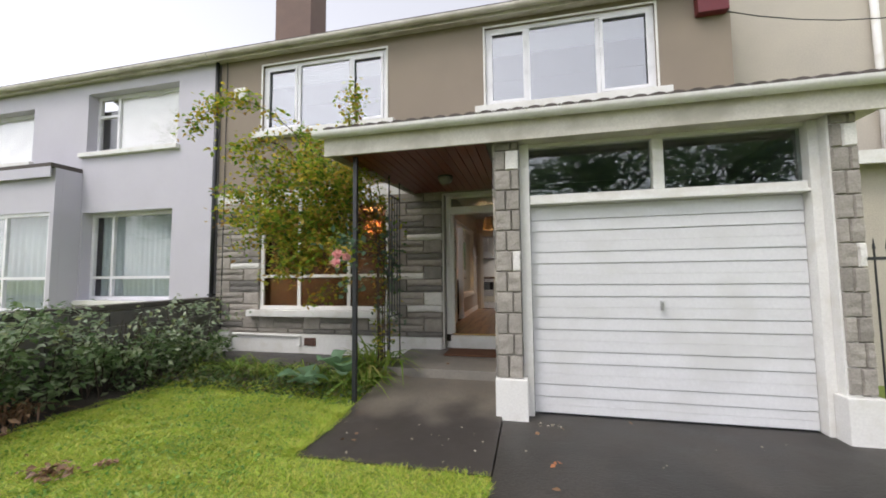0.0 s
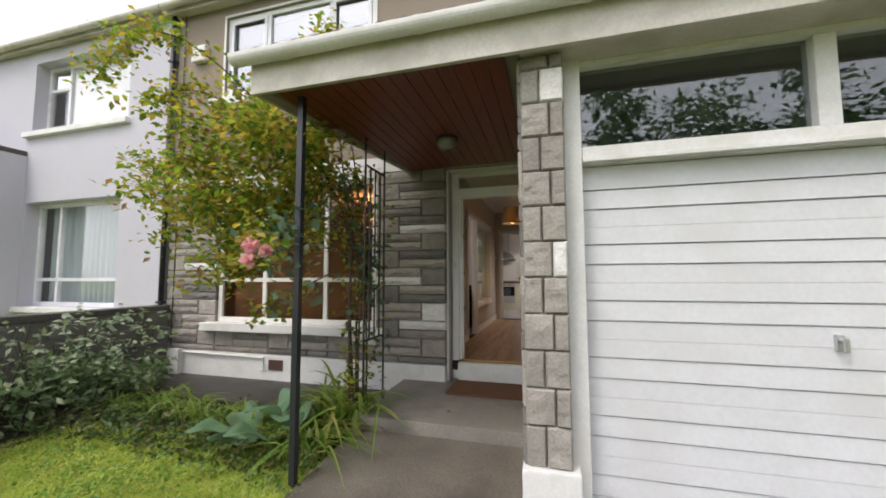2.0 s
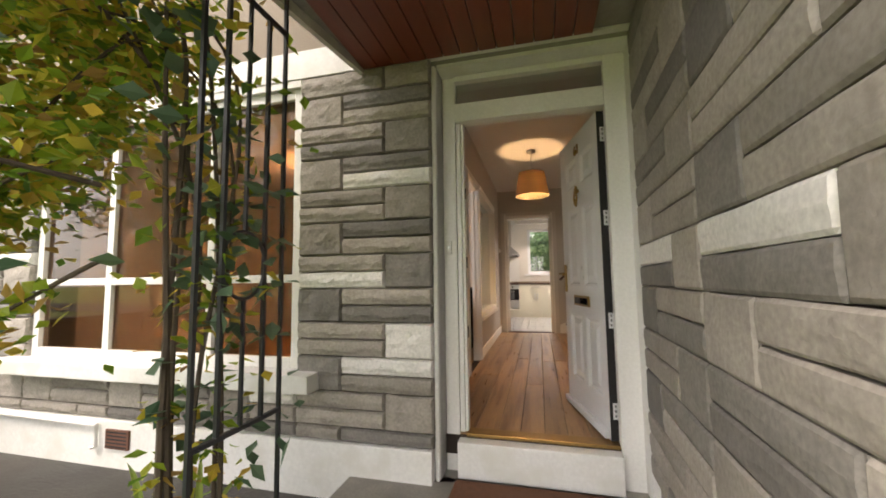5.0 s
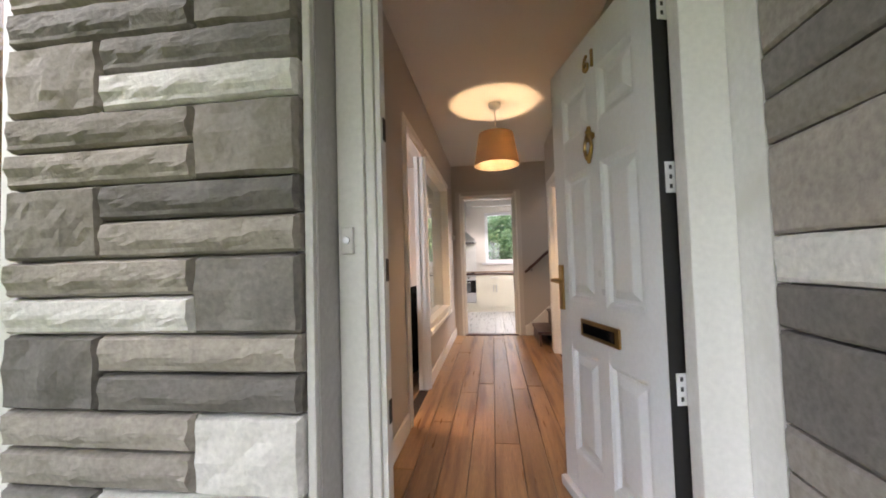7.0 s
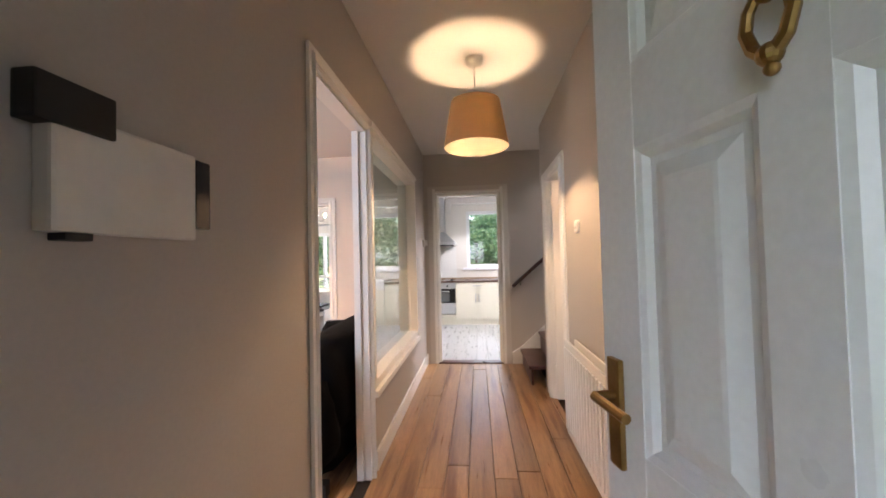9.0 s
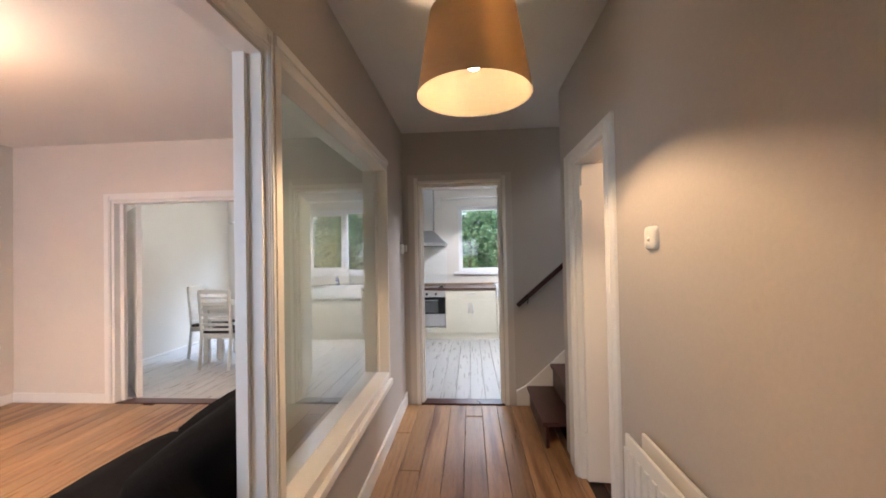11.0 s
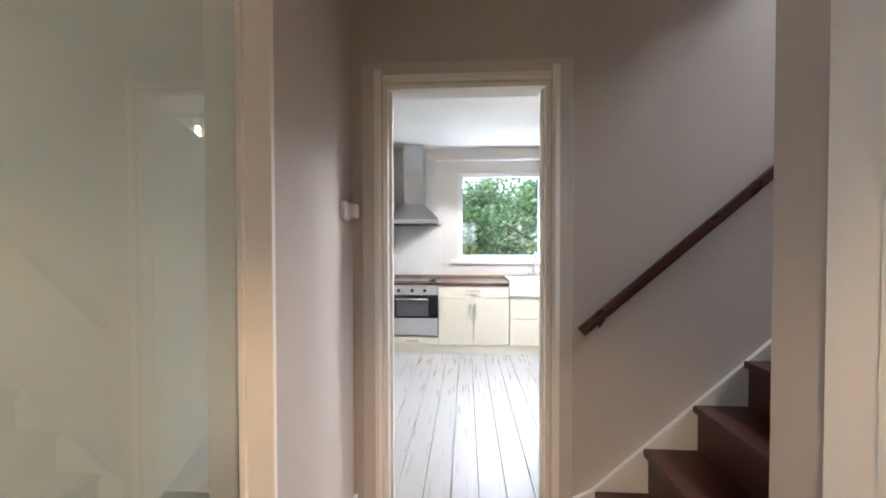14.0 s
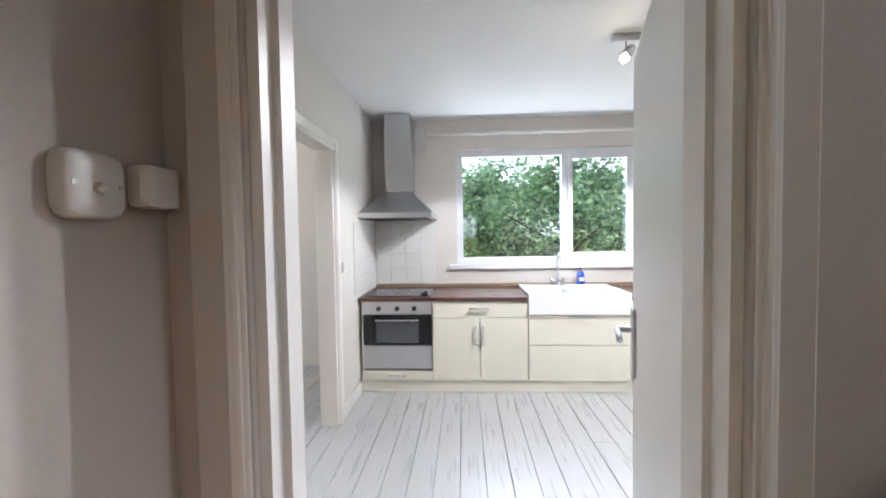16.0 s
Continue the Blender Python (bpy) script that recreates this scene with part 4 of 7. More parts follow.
boxes("threshold", M_WHITE_W, fd, (-0.44, 0.445, 0.08, 0.26, ZP, -0.022), bevel=0.01)
boxes("sill_strip", M_BRASS, fd, (-0.40, 0.444, 0.16, 0.255, -0.020, 0.002), bevel=0.004, label="brass threshold strip")
p = boxes("transom_pane", M_DIMGLASS, fd, (-0.44, 0.445, 0.20, 0.206, 2.02, 2.165))
p.visible_shadow = False
for zz in (0.55, 0.98, 1.42):
    boxes("lock_keep", M_BLACK, fd, (-0.3925, -0.390, 0.22, 0.245, zz, zz + 0.07), label="dark metal lock keep")
bell = thing("door_bell", "small square bell push on the door frame", "door bell")
boxes("plate", M_PLASTIC, bell, (-0.506, -0.470, 0.148, 0.1675, 1.065, 1.145), bevel=0.006)
bm = bmesh.new()
tube(bm, (-0.488, 0.141, 1.105), (-0.488, 0.149, 1.105), 0.011)
part("button", bm, M_CHROME, bell, "round green-grey button")

leaf = thing("front_door", "white six-panel front door standing open", "door", at=(0.405, 0.222, 0))
leaf.rotation_euler = (0, 0, radians(-76.7))
# built closed: from x = 0 (hinges) to -0.80, outer face towards -y
LWD, LHT = 0.725, 1.895


def panelled(parent, w, h, stiles, rails, mat, t=0.044, sign=-1):
    """A panelled leaf; stiles and rails are the solid strips."""
    for a, b in stiles:
        boxes("stile", mat, parent, (sign * b, sign * a, 0.0, t, 0.004, h))
    for (a0, b0), (a1, b1) in zip(stiles, stiles[1:]):
        for c, d in rails:
            boxes("rail", mat, parent, (sign * a1, sign * b0, 0.001, t - 0.001, c, d))
        for (c0, d0), (c1, d1) in zip(rails, rails[1:]):
            xa, xb, za, zb = sign * a1, sign * b0, d0, c1
            xa, xb = min(xa, xb), max(xa, xb)
            bm = bmesh.new()
            for y, s in ((0.002, 1), (t - 0.002, -1)):
                rings = []
                for inset, dep in ((0.0, 0.0), (0.012, 0.004), (0.022, 0.014), (0.034, 0.014), (0.062, 0.003), (0.07, 0.002)):
                    rings.append([bm.verts.new((x, y + s * dep, z)) for x, z in ((xa + inset, za + inset), (xb - inset, za + inset), (xb - inset, zb - inset), (xa + inset, zb - inset))])
                for r0, r1 in zip(rings, rings[1:]):
                    for i in range(4):
                        bm.faces.new((r0[i], r0[(i + 1) % 4], r1[(i + 1) % 4], r1[i]))
                bm.faces.new(rings[-1])
            part("panel", bm, mat, parent)


panelled(leaf, LWD, LHT, [(0.0, 0.09), (0.312, 0.387), (0.612, 0.725)], [(0.004, 0.21), (0.655, 0.855), (1.388, 1.540), (1.742, LHT)], M_FRONTDOOR)
lb = boxes("letterbox", M_BRASS, leaf, (-0.500, -0.227, -0.010, 0.0, 0.722, 0.790), bevel=0.003, label="brass letterbox")
boxes("flap", M_BLACKGLASS, lb, (-0.478, -0.249, -0.013, -0.0105, 0.736, 0.776), bevel=0.001, label="dark letterbox flap")
bm = bmesh.new()
KX = -0.352
tube(bm, (KX, -0.02, 1.495), (KX, 0.0, 1.495), 0.014)
ball(bm, (KX, -0.016, 1.523), 0.009)
ball(bm, (KX, -0.018, 1.508), 0.013, sz=0.8)
ball(bm, (KX, -0.020, 1.487), 0.017, sy=0.7)
for sgn in (-1, 1):
    path_tube(bm, [(KX + sgn * r_, -0.022, z_) for r_, z_ in ((0.010, 1.485), (0.022, 1.470), (0.026, 1.448), (0.018, 1.425), (0.004, 1.412))], 0.006, 0.008, seg=8)
ball(bm, (KX, -0.022, 1.412), 0.013)
ball(bm, (KX, -0.020, 1.397), 0.008)
part("knocker", bm, M_BRASS, leaf, "dark brass door knocker")
bm = bmesh.new()
box(bm, -0.700, -0.662, -0.012, -0.0005, 0.806, 1.008, bevel=0.004)
tube(bm, (-0.681, -0.05, 0.94), (-0.681, -0.01, 0.94), 0.009)
tube(bm, (-0.681, -0.05, 0.94), (-0.585, -0.05, 0.935), 0.009)
part("lever_handle", bm, M_BRASS, leaf, "brass lever handle on a backplate")
boxes("weather_bar", M_FRONTDOOR, leaf, (-0.72, -0.005, -0.03, -0.0005, 0.012, 0.055), bevel=0.01)
for i, ch_ in enumerate("61"):
    cu = bpy.data.curves.new("house_number", "FONT")
    cu.body, cu.size, cu.extrude, cu.align_x = ch_, 0.095, 0.004, "CENTER"
    tmp = bpy.data.objects.new("tmp", cu)
    scene.collection.objects.link(tmp)
    me = bpy.data.meshes.new_from_object(tmp)
    bpy.data.objects.remove(tmp)
    me.materials.clear()
    me.materials.append(M_BRASS)
    nu = new("house_number", me)
    nu.parent = leaf
    nu["label"] = "brass numeral " + ch_
    nu.matrix_local = pose(-0.378 + 0.048 * i, -0.004, 1.752, 90, 0, 0)
boxes("edge_strip", M_BLACK, leaf, (0.0005, 0.005, 0.0, 0.050, 0.004, LHT), label="black hinge edge of the door")
for zz in (0.12, 0.62, 1.21, 1.71):
    hg = boxes("hinge", M_UPVC, leaf, (0.0055, 0.009, 0.016, 0.048, zz, zz + 0.088), (0.0055, 0.0085, 0.0485, 0.068, zz + 0.02, zz + 0.070), bevel=0.001, label="white butt hinge")
    for k in range(3):
        boxes("screw", M_IRON, hg, (0.0092, 0.0105, 0.026, 0.034, zz + 0.012 + 0.027 * k, zz + 0.024 + 0.027 * k))
mat_ = thing("door_mat", "brown coir mat before the front door", "doormat")
boxes("coir_pad", M_MAT, mat_, (-0.44, 0.475, -0.46, 0.03, ZP, ZP + 0.022), bevel=0.008)
air = thing("air_brick", "brown clay air brick in the plinth", "vent")
boxes("frame", M_TERRACOTTA, air, (-2.93, -2.72, -0.045, -0.028, -0.23, -0.10), bevel=0.003)
for i in range(5):
    boxes("slat", M_BLACK, air, (-2.915, -2.735, -0.048, -0.0455, -0.217 + i * 0.024, -0.208 + i * 0.024))
pp = thing("waste_pipe", "white painted pipe along the plinth", "pipe")
bm = bmesh.new()
path_tube(bm, [(-4.35, -0.055, -0.06), (-3.0, -0.055, -0.075), (-3.0, -0.055, -0.22), (-3.04, -0.055, -0.23)], 0.014, seg=8)
part("pipe_run", bm, M_WHITE_W, pp)
boxes("box_cover", M_WHITE_W, pp, (-4.52, -4.36, -0.12, -0.031, -0.36, -0.02), bevel=0.01)

# ---- hall: trim, doors, fittings ----
def casing(name, axis, face, out, u0, u1, z1, w=0.09, label="cream-white moulded door casing", z0=0.0, w_side=None, flat=None):
    """A moulded casing on a wall face round an opening; out: +1 or -1, the way it stands proud."""
    c = structure(new(name), label, "door casing")
    ws = w_side or (w, w)
    for a, b, c0, c1 in ((u0 - ws[0], u0, z0, z1 + w), (u1, u1 + ws[1], z0, z1 + w), (u0, u1, z1, z1 + w)):
        upright = (c1 - c0) > (b - a)
        for lo, hi, d in ((0.0, 1.0, 0.016), (0.05, 0.40, 0.021), (0.14, 0.27, 0.026)):
            if upright:
                inner_left = a >= u1 - 1e-6
                p, q = (a + (b - a) * lo, a + (b - a) * hi) if inner_left else (b - (b - a) * hi, b - (b - a) * lo)
                r, s = c0, c1 - (1 - hi) * w * 0.5
            else:
                p, q, r, s = a, b, c0 + (c1 - c0) * lo, c0 + (c1 - c0) * hi
            y0, y1 = sorted((face + out * 0.0005, face + out * d))
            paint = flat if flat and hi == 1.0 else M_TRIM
            if axis == "y":
                boxes("architrave", paint, c, (p, q, y0, y1, r, s), bevel=0.003)
            else:
                boxes("architrave", paint, c, (y0, y1, p, q, r, s), bevel=0.003)
    return c


casing("trim_living_door", "x", XL, 1, 1.50, 2.217, 1.95, w=0.075, w_side=(0.040, 0.036))
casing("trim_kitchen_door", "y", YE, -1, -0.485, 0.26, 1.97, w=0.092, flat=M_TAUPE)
casing("trim_side_door", "x", XR, -1, 2.91, 3.47, 1.875, w=0.072, w_side=(0.09, 0.17))
casing("trim_dining_opening", "y", 4.514, -1, -3.42, -1.75, 1.91, w=0.065)
casing("trim_kitchen_side_door", "x", -1.05, 1, 5.76, 6.56, 1.92, w=0.08)
structure(boxes("trim_living_door_lining", M_TRIM, None, (XL - 0.077, XL + 0.002, 2.205, 2.2165, 0, 1.95), (XL - 0.077, XL + 0.002, 1.5005, 1.512, 0, 1.95), (XL - 0.077, XL + 0.002, 1.512, 2.205, 1.938, 1.9495), (XL - 0.075, XL - 0.04, 2.19, 2.205, 0, 1.938)), "painted lining of the living room doorway", "door lining")
structure(boxes("trim_side_door_lining", M_TRIM, None, (XR - 0.001, XR + 0.122, 3.458, 3.4695, 0, 1.875), (XR - 0.001, XR + 0.122, 2.9105, 2.922, 0, 1.875), (XR - 0.001, XR + 0.122, 2.922, 3.458, 1.863, 1.8745)), "painted lining of the side doorway", "door lining")
structure(boxes("trim_kitchen_door_lining", M_TRIM, None, (-0.4845, -0.465, YE - 0.002, YE + 0.122, 0, 1.97), (0.24, 0.2595, YE - 0.002, YE + 0.122, 0, 1.97), (-0.465, 0.24, YE - 0.002, YE + 0.122, 1.95, 1.9695), (-0.465, -0.452, YE + 0.04, YE + 0.075, 0, 1.95), (0.227, 0.24, YE + 0.04, YE + 0.075, 0, 1.95)), "painted lining of the kitchen doorway", "door lining")
structure(boxes("trim_kitchen_side_lining", M_TRIM, None, (-1.172, -1.048, 6.54, 6.5595, 0, 1.92), (-1.172, -1.048, 5.7605, 5.78, 0, 1.92)), "painted lining of the kitchen side doorway", "door lining")
structure(boxes("trim_dining_lining", M_TRIM, None, (-3.4195, -3.395, 4.512, 4.636, 0, 1.91), (-1.775, -1.7505, 4.512, 4.636, 0, 1.91), (-3.395, -1.775, 4.512, 4.636, 1.885, 1.9095), (-3.395, -3.36, 4.575, 4.61, 0, 1.885)), "painted lining of the dining opening", "door lining")
structure(boxes("trim_threshold", M_RAILWOOD, None, (-0.4845, 0.2595, YE - 0.02, YE + 0.10, -0.01, 0.012), bevel=0.004), "red-brown wooden threshold", "threshold")
structure(boxes("trim_dining_threshold", M_RAILWOOD, None, (-3.31, -1.75, 4.50, 4.62, -0.01, 0.008), bevel=0.003), "red-brown wooden threshold", "threshold")


def skirting(name, *bs):
    c = structure(new(name), "cream-white skirting board", "skirting")
    for b in bs:
        boxes("board", M_TRIM, c, b, bevel=0.005)
    return c


skirting("baseboard_hall", (XL + 0.001, XL + 0.017, 0.32, 1.424, 0.0, 0.11), (XL + 0.001, XL + 0.017, 2.293, YE - 0.001, 0.0, 0.11), (XR - 0.017, XR - 0.001, 0.32, 2.818, 0.0, 0.11))
skirting("baseboard_living", (-4.438, -3.486, 4.497, 4.513, 0.0, 0.09), (-4.438, -4.423, 0.33, 4.495, 0.0, 0.09), (-1.684, XL - 0.077, 4.497, 4.513, 0, 0.09))
skirting("baseboard_kitchen", (-1.049, -1.034, 6.645, 7.1, 0.0, 0.10), (-4.438, -4.423, 4.64, YK - 0.001, 0.0, 0.012))

gz = structure(new("window_6"), "frosted borrowed-light window in the hall wall with cream frame", "window")
for b in ((-0.704, -0.606, 2.256, 2.294, 0.47, 2.0), (-0.704, -0.606, 3.798, 3.815, 0.47, 2.0), (-0.704, -0.606, 2.294, 3.798, 1.945, 2.0), (-0.704, -0.610, 2.294, 3.798, 0.471, 0.52)):
    boxes("window_frame", M_TRIM, gz, b, bevel=0.005)
for b in ((-0.63, -0.596, 2.25, 3.822, 1.985, 2.018), (-0.655, -0.588, 2.25, 3.828, 0.43, 0.469)):
    boxes("ledge", M_TRIM, gz, b, bevel=0.007)
for b in ((2.294, 2.306, 0.52, 1.945), (3.786, 3.798, 0.52, 1.945)):
    boxes("glazing_bead", M_TRIM, gz, (-0.694, -0.676, b[0], b[1], b[2], b[3]), bevel=0.004)
boxes("pane", M_FOIL, gz, (-0.703, -0.700, 2.29, 3.80, 0.515, 1.95), label="pale frosted glass pane")
raw_mesh("clear_face", [(-0.695, 2.291, 0.516), (-0.695, 3.799, 0.516), (-0.695, 3.799, 1.949), (-0.695, 2.291, 1.949)], [(0, 1, 2, 3)], M_PANEGLOSS, gz, "glossy front face of the pane").visible_shadow = False
strike = thing("strike_plate", "steel latch plate on the door lining", "latch plate")
boxes("plate", M_CHROME, strike, (XL - 0.073, XL - 0.045, 2.2005, 2.2045, 0.99, 1.07))
boxes("latch_hole", M_BLACK, strike, (XL - 0.067, XL - 0.052, 2.199, 2.2003, 1.035, 1.055))
boxes("latch_hole", M_BLACK, strike, (XL - 0.067, XL - 0.052, 2.199, 2.2003, 1.0, 1.02))

sd = thing("side_door", "plain cream-white flush door standing open", "door", at=(0.634, 3.453, 0))
boxes("leaf", M_TRIM, sd, (0.0, 0.535, -0.04, 0.0, 0.008, 1.855), bevel=0.003)
boxes("hinge", M_TRIM, sd, (-0.012, 0.004, -0.046, -0.036, 1.64, 1.73))
boxes("hinge", M_TRIM, sd, (-0.012, 0.004, -0.046, -0.036, 0.2, 0.29))
sd.rotation_euler = (0, 0, radians(-4))

kdl = thing("kitchen_door", "white kitchen door standing open", "door", at=(0.245, YE + 0.125, 0))
boxes("leaf", M_TRIM, kdl, (0.0, 0.72, -0.04, 0.0, 0.008, 1.935), bevel=0.003)
boxes("latch_edge", M_CHROME, kdl, (0.7195, 0.722, -0.03, -0.01, 0.92, 1.05))
bm = bmesh.new()
box(bm, 0.64, 0.685, 0.0005, 0.012, 0.82, 1.06, bevel=0.004)
tube(bm, (0.662, 0.01, 0.985), (0.662, 0.055, 0.985), 0.010)
tube(bm, (0.662, 0.055, 0.985), (0.555, 0.058, 0.975), 0.010)
part("lever_handle", bm, M_CHROME, kdl, "steel lever handle on a backplate", True)
boxes("hinge", M_CHROME, kdl, (-0.01, 0.006, -0.045, -0.0405, 1.66, 1.75))
kdl.rotation_euler = (0, 0, radians(73))

rad = thing("radiator", "cream double-panel radiator on the hall wall", "radiator")
for x0, nm in ((0.515, "front_panel"), (0.572, "back_panel")):
    bm = bmesh.new()
    box(bm, x0, x0 + 0.012, 1.15, 2.56, 0.12, 0.69, bevel=0.005)
    part(nm, bm, M_TRIM, rad)
for i in range(27):
    y = 1.19 + i * 0.0515
    bm = bmesh.new()
    box(bm, 0.507, 0.5145, y, y + 0.026, 0.17, 0.645, bevel=0.003)
    part("rib", bm, M_TRIM, rad)
for y in (1.35, 2.42):
    boxes("bracket", M_TRIM, rad, (0.5845, XR - 0.001, y, y + 0.03, 0.2, 0.6))

pend = thing("pendant_lamp", "lit taupe drum pendant lamp on a white cord", "lamp")
PC = (0.0, 2.47)
bm = bmesh.new()
lathe(bm, (*PC, ZC - 0.045), [(0.0, 0.0), (0.03, 0.002), (0.05, 0.015), (0.052, 0.044), (0.0, 0.045)], 20)
part("ceiling_rose", bm, M_PLASTIC, pend, "ivory ceiling rose", True)
bm = bmesh.new()
tube(bm, (*PC, 2.10), (*PC, ZC - 0.04), 0.004, seg=6)
part("cord", bm, M_PLASTIC, pend)
bm = bmesh.new()
lathe(bm, (*PC, 2.056), [(0.0, 0.0), (0.024, 0.0), (0.027, 0.01), (0.024, 0.035), (0.019, 0.05), (0.017, 0.09), (0.005, 0.10)], 24)
part("lamp_holder", bm, M_PLASTIC, pend, "white bulb base and lamp holder", True)
bm = bmesh.new()
lathe(bm, (*PC, 1.892), [(0.200, 0.0), (0.152, 0.285)], 48)
part("shade", bm, M_SHADE, pend, "taupe fabric shade", True)
bm = bmesh.new()
lathe(bm, (*PC, 1.892), [(0.197, 0.001), (0.149, 0.284)], 48)
part("lining", bm, M_LINING, pend, "cream shade lining", True)
bm = bmesh.new()
ball(bm, (*PC, 2.02), 0.03, sz=1.25)
b_ = part("bulb", bm, M_BULB, pend, "glowing warm bulb", True)
b_.visible_shadow = False


def switch(name, label, m, rockers=1, size=0.085, depth=0.012, pillow=False):
    """A wall plate: local x out of the wall, y along it."""
    s = thing(name, label, "light switch")
    bm = bmesh.new()
    if pillow:
        n_ = 28
        rings = []
        for k, (f, d) in enumerate(((1.0, 0.0), (1.0, 0.45), (0.96, 0.8), (0.86, 0.97), (0.5, 1.0))):
            ring = []
            for i in range(n_):
                a = 2 * math.pi * (i + 0.5) / n_
                c, q = math.cos(a), math.sin(a)
                rr = size / 2 * f / (abs(c) ** 5 + abs(q) ** 5) ** 0.2
                ring.append(bm.verts.new((depth * d, rr * c, rr * q)))
            rings.append(ring)
        for r0, r1 in zip(rings, rings[1:]):
            for i in range(n_):
                bm.faces.new((r0[i], r0[(i + 1) % n_], r1[(i + 1) % n_], r1[i]))
        bm.faces.new(rings[-1])
        p = part("plate", bm, M_PLASTIC, s, smooth=True)
        bm = bmesh.new()
        tube(bm, (depth - 0.002, 0, -0.004), (depth + 0.001, 0, -0.004), 0.008)
        tube(bm, (depth + 0.001, 0, -0.004), (depth + 0.006, 0, -0.009), 0.004, 0.005)
        part("toggle", bm, M_PLASTIC, p, smooth=True)
    else:
        box(bm, 0.0, depth, -size / 2, size / 2, -size / 2, size / 2, bevel=min(0.012, depth * 0.8))
        p = part("plate", bm, M_PLASTIC, s)
    for i in range(rockers):
        y = (i - (rockers - 1) / 2) * 0.03
        boxes("rocker", M_PLASTIC, p, (depth + 0.0003, depth + 0.005, y - 0.011, y + 0.011, -0.019, 0.019), bevel=0.002)
    for y in (-size * 0.36, size * 0.36) if rockers or pillow else ():
        boxes("screw", M_CHROME, p, (depth + 0.0002, depth + 0.0012, y - 0.003, y + 0.003, -0.003, 0.003))
    s.matrix_basis = m
    return s


switch("light_switch", "ivory light switch on the hall wall", pose(XR - 0.0005, 2.50, 1.385, 0, 0, 180), 0, 0.08, 0.016, True)
switch("light_switch", "ivory rounded switch plate on the hall wall", pose(XL + 0.0005, 4.423, 1.395, 0, 0, 0), 0, 0.084, 0.02, True)
switch("wall_sensor", "small white raised switch box beside the kitchen door", pose(XL + 0.0005, 4.512, 1.402, 0, 0, 0), 0, 0.062, 0.034)
ic = thing("intercom", "white alarm keypad unit on the hall wall", "intercom")
boxes("case", M_PLASTIC, ic, (XL + 0.0005, XL + 0.032, 0.60, 0.87, 1.255, 1.43), bevel=0.006)
boxes("handset", M_BLACK, ic, (XL + 0.001, XL + 0.038, 0.575, 0.69, 1.405, 1.472), bevel=0.004, label="black handset end")
boxes("screen", M_BLACKGLASS, ic, (XL + 0.001, XL + 0.030, 0.8705, 0.915, 1.28, 1.425), bevel=0.004)
boxes("lower_lip", M_BLACK, ic, (XL + 0.001, XL + 0.030, 0.62, 0.66, 1.243, 1.2545), bevel=0.002)

# ---- stairs ----
stair = structure(new("stairs"), "dark red-brown painted staircase rising along the end wall", "staircase")
for i in range(12):
    x0, z1 = 0.47 + 0.205 * i, 0.175 + 0.195 * i
    y0 = 3.80 if i else 3.80
    boxes("tread", M_STAIR, stair, (x0 - 0.022, x0 + 0.23, y0, 4.530, z1 - 0.03, z1), bevel=0.006)
    boxes("riser", M_STAIR, stair, (x0, x0 + 0.02, y0 + 0.004, 4.530, z1 - 0.195 if i else 0.0, z1 - 0.031))
bm = bmesh.new()
poly = [(0.36, 0.0), (0.36, 0.13), (0.44, 0.17), (2.9, 2.40), (2.9, 0.0)]
a = [bm.verts.new((x, 4.532, z)) for x, z in poly]
b = [bm.verts.new((x, 4.553, z)) for x, z in poly]
bm.faces.new(a), bm.faces.new(b)
for i in range(5):
    bm.faces.new((a[i], a[(i + 1) % 5], b[(i + 1) % 5], b[i]))
part("string_board", bm, M_TRIM, stair, "cream-white sloping string board")
hr = thing("handrail", "dark mahogany handrail on the stair wall", "handrail")
d = Vector((0.891, 0, 0.774)).normalized()
A = Vector((0.382, 4.50, 0.874))
bm = bmesh.new()
vs = box(bm, 0, 3.0, -0.020, 0.020, -0.012, 0.026, bevel=0.011)
bmesh.ops.transform(bm, verts=vs, matrix=Matrix.Translation(A) @ Matrix.Rotation(-math.atan2(d.z, d.x), 4, "Y"))
part("rail", bm, M_RAILWOOD, hr, smooth=True)
for s in (0.12, 1.1, 2.1):
    q = A + d * s
    bm = bmesh.new()
    tube(bm, (q.x, q.y, q.z - 0.02), (q.x, YE - 0.001, q.z - 0.06), 0.006, seg=8)
    part("bracket", bm, M_IRON, hr)

# ---- living room ----
sofa = thing("sofa", "black fabric sofa against the hall wall", "sofa", at=(0.06, 0, -0.03))
def cushion(name, x0, x1, y0, y1, z0, z1, r=0.05, mat=M_VELVET, parent=None, label=""):
    bm = bmesh.new()
    bmesh.ops.create_cube(bm, size=1.0)
    bmesh.ops.subdivide_edges(bm, edges=bm.edges[:], cuts=5, use_grid_fill=True)
    for v in bm.verts:
        c = v.co * 2
        f = Vector([math.copysign(abs(t) ** 0.85, t) for t in c])
        k = 1 - 0.06 * (c.x * c.x * c.y * c.y + c.y * c.y * c.z * c.z + c.x * c.x * c.z * c.z)
        nz = noise.noise(c * 1.3 + Vector((x0, y0, z0))) * 0.035
        v.co = Vector(((x0 + x1) / 2 + f.x * k * (x1 - x0) / 2 + nz, (y0 + y1) / 2 + f.y * k * (y1 - y0) / 2 + nz, (z0 + z1) / 2 + f.z * k * (z1 - z0) / 2 + nz * 0.6))
    return part(name, bm, mat, parent, label, True)


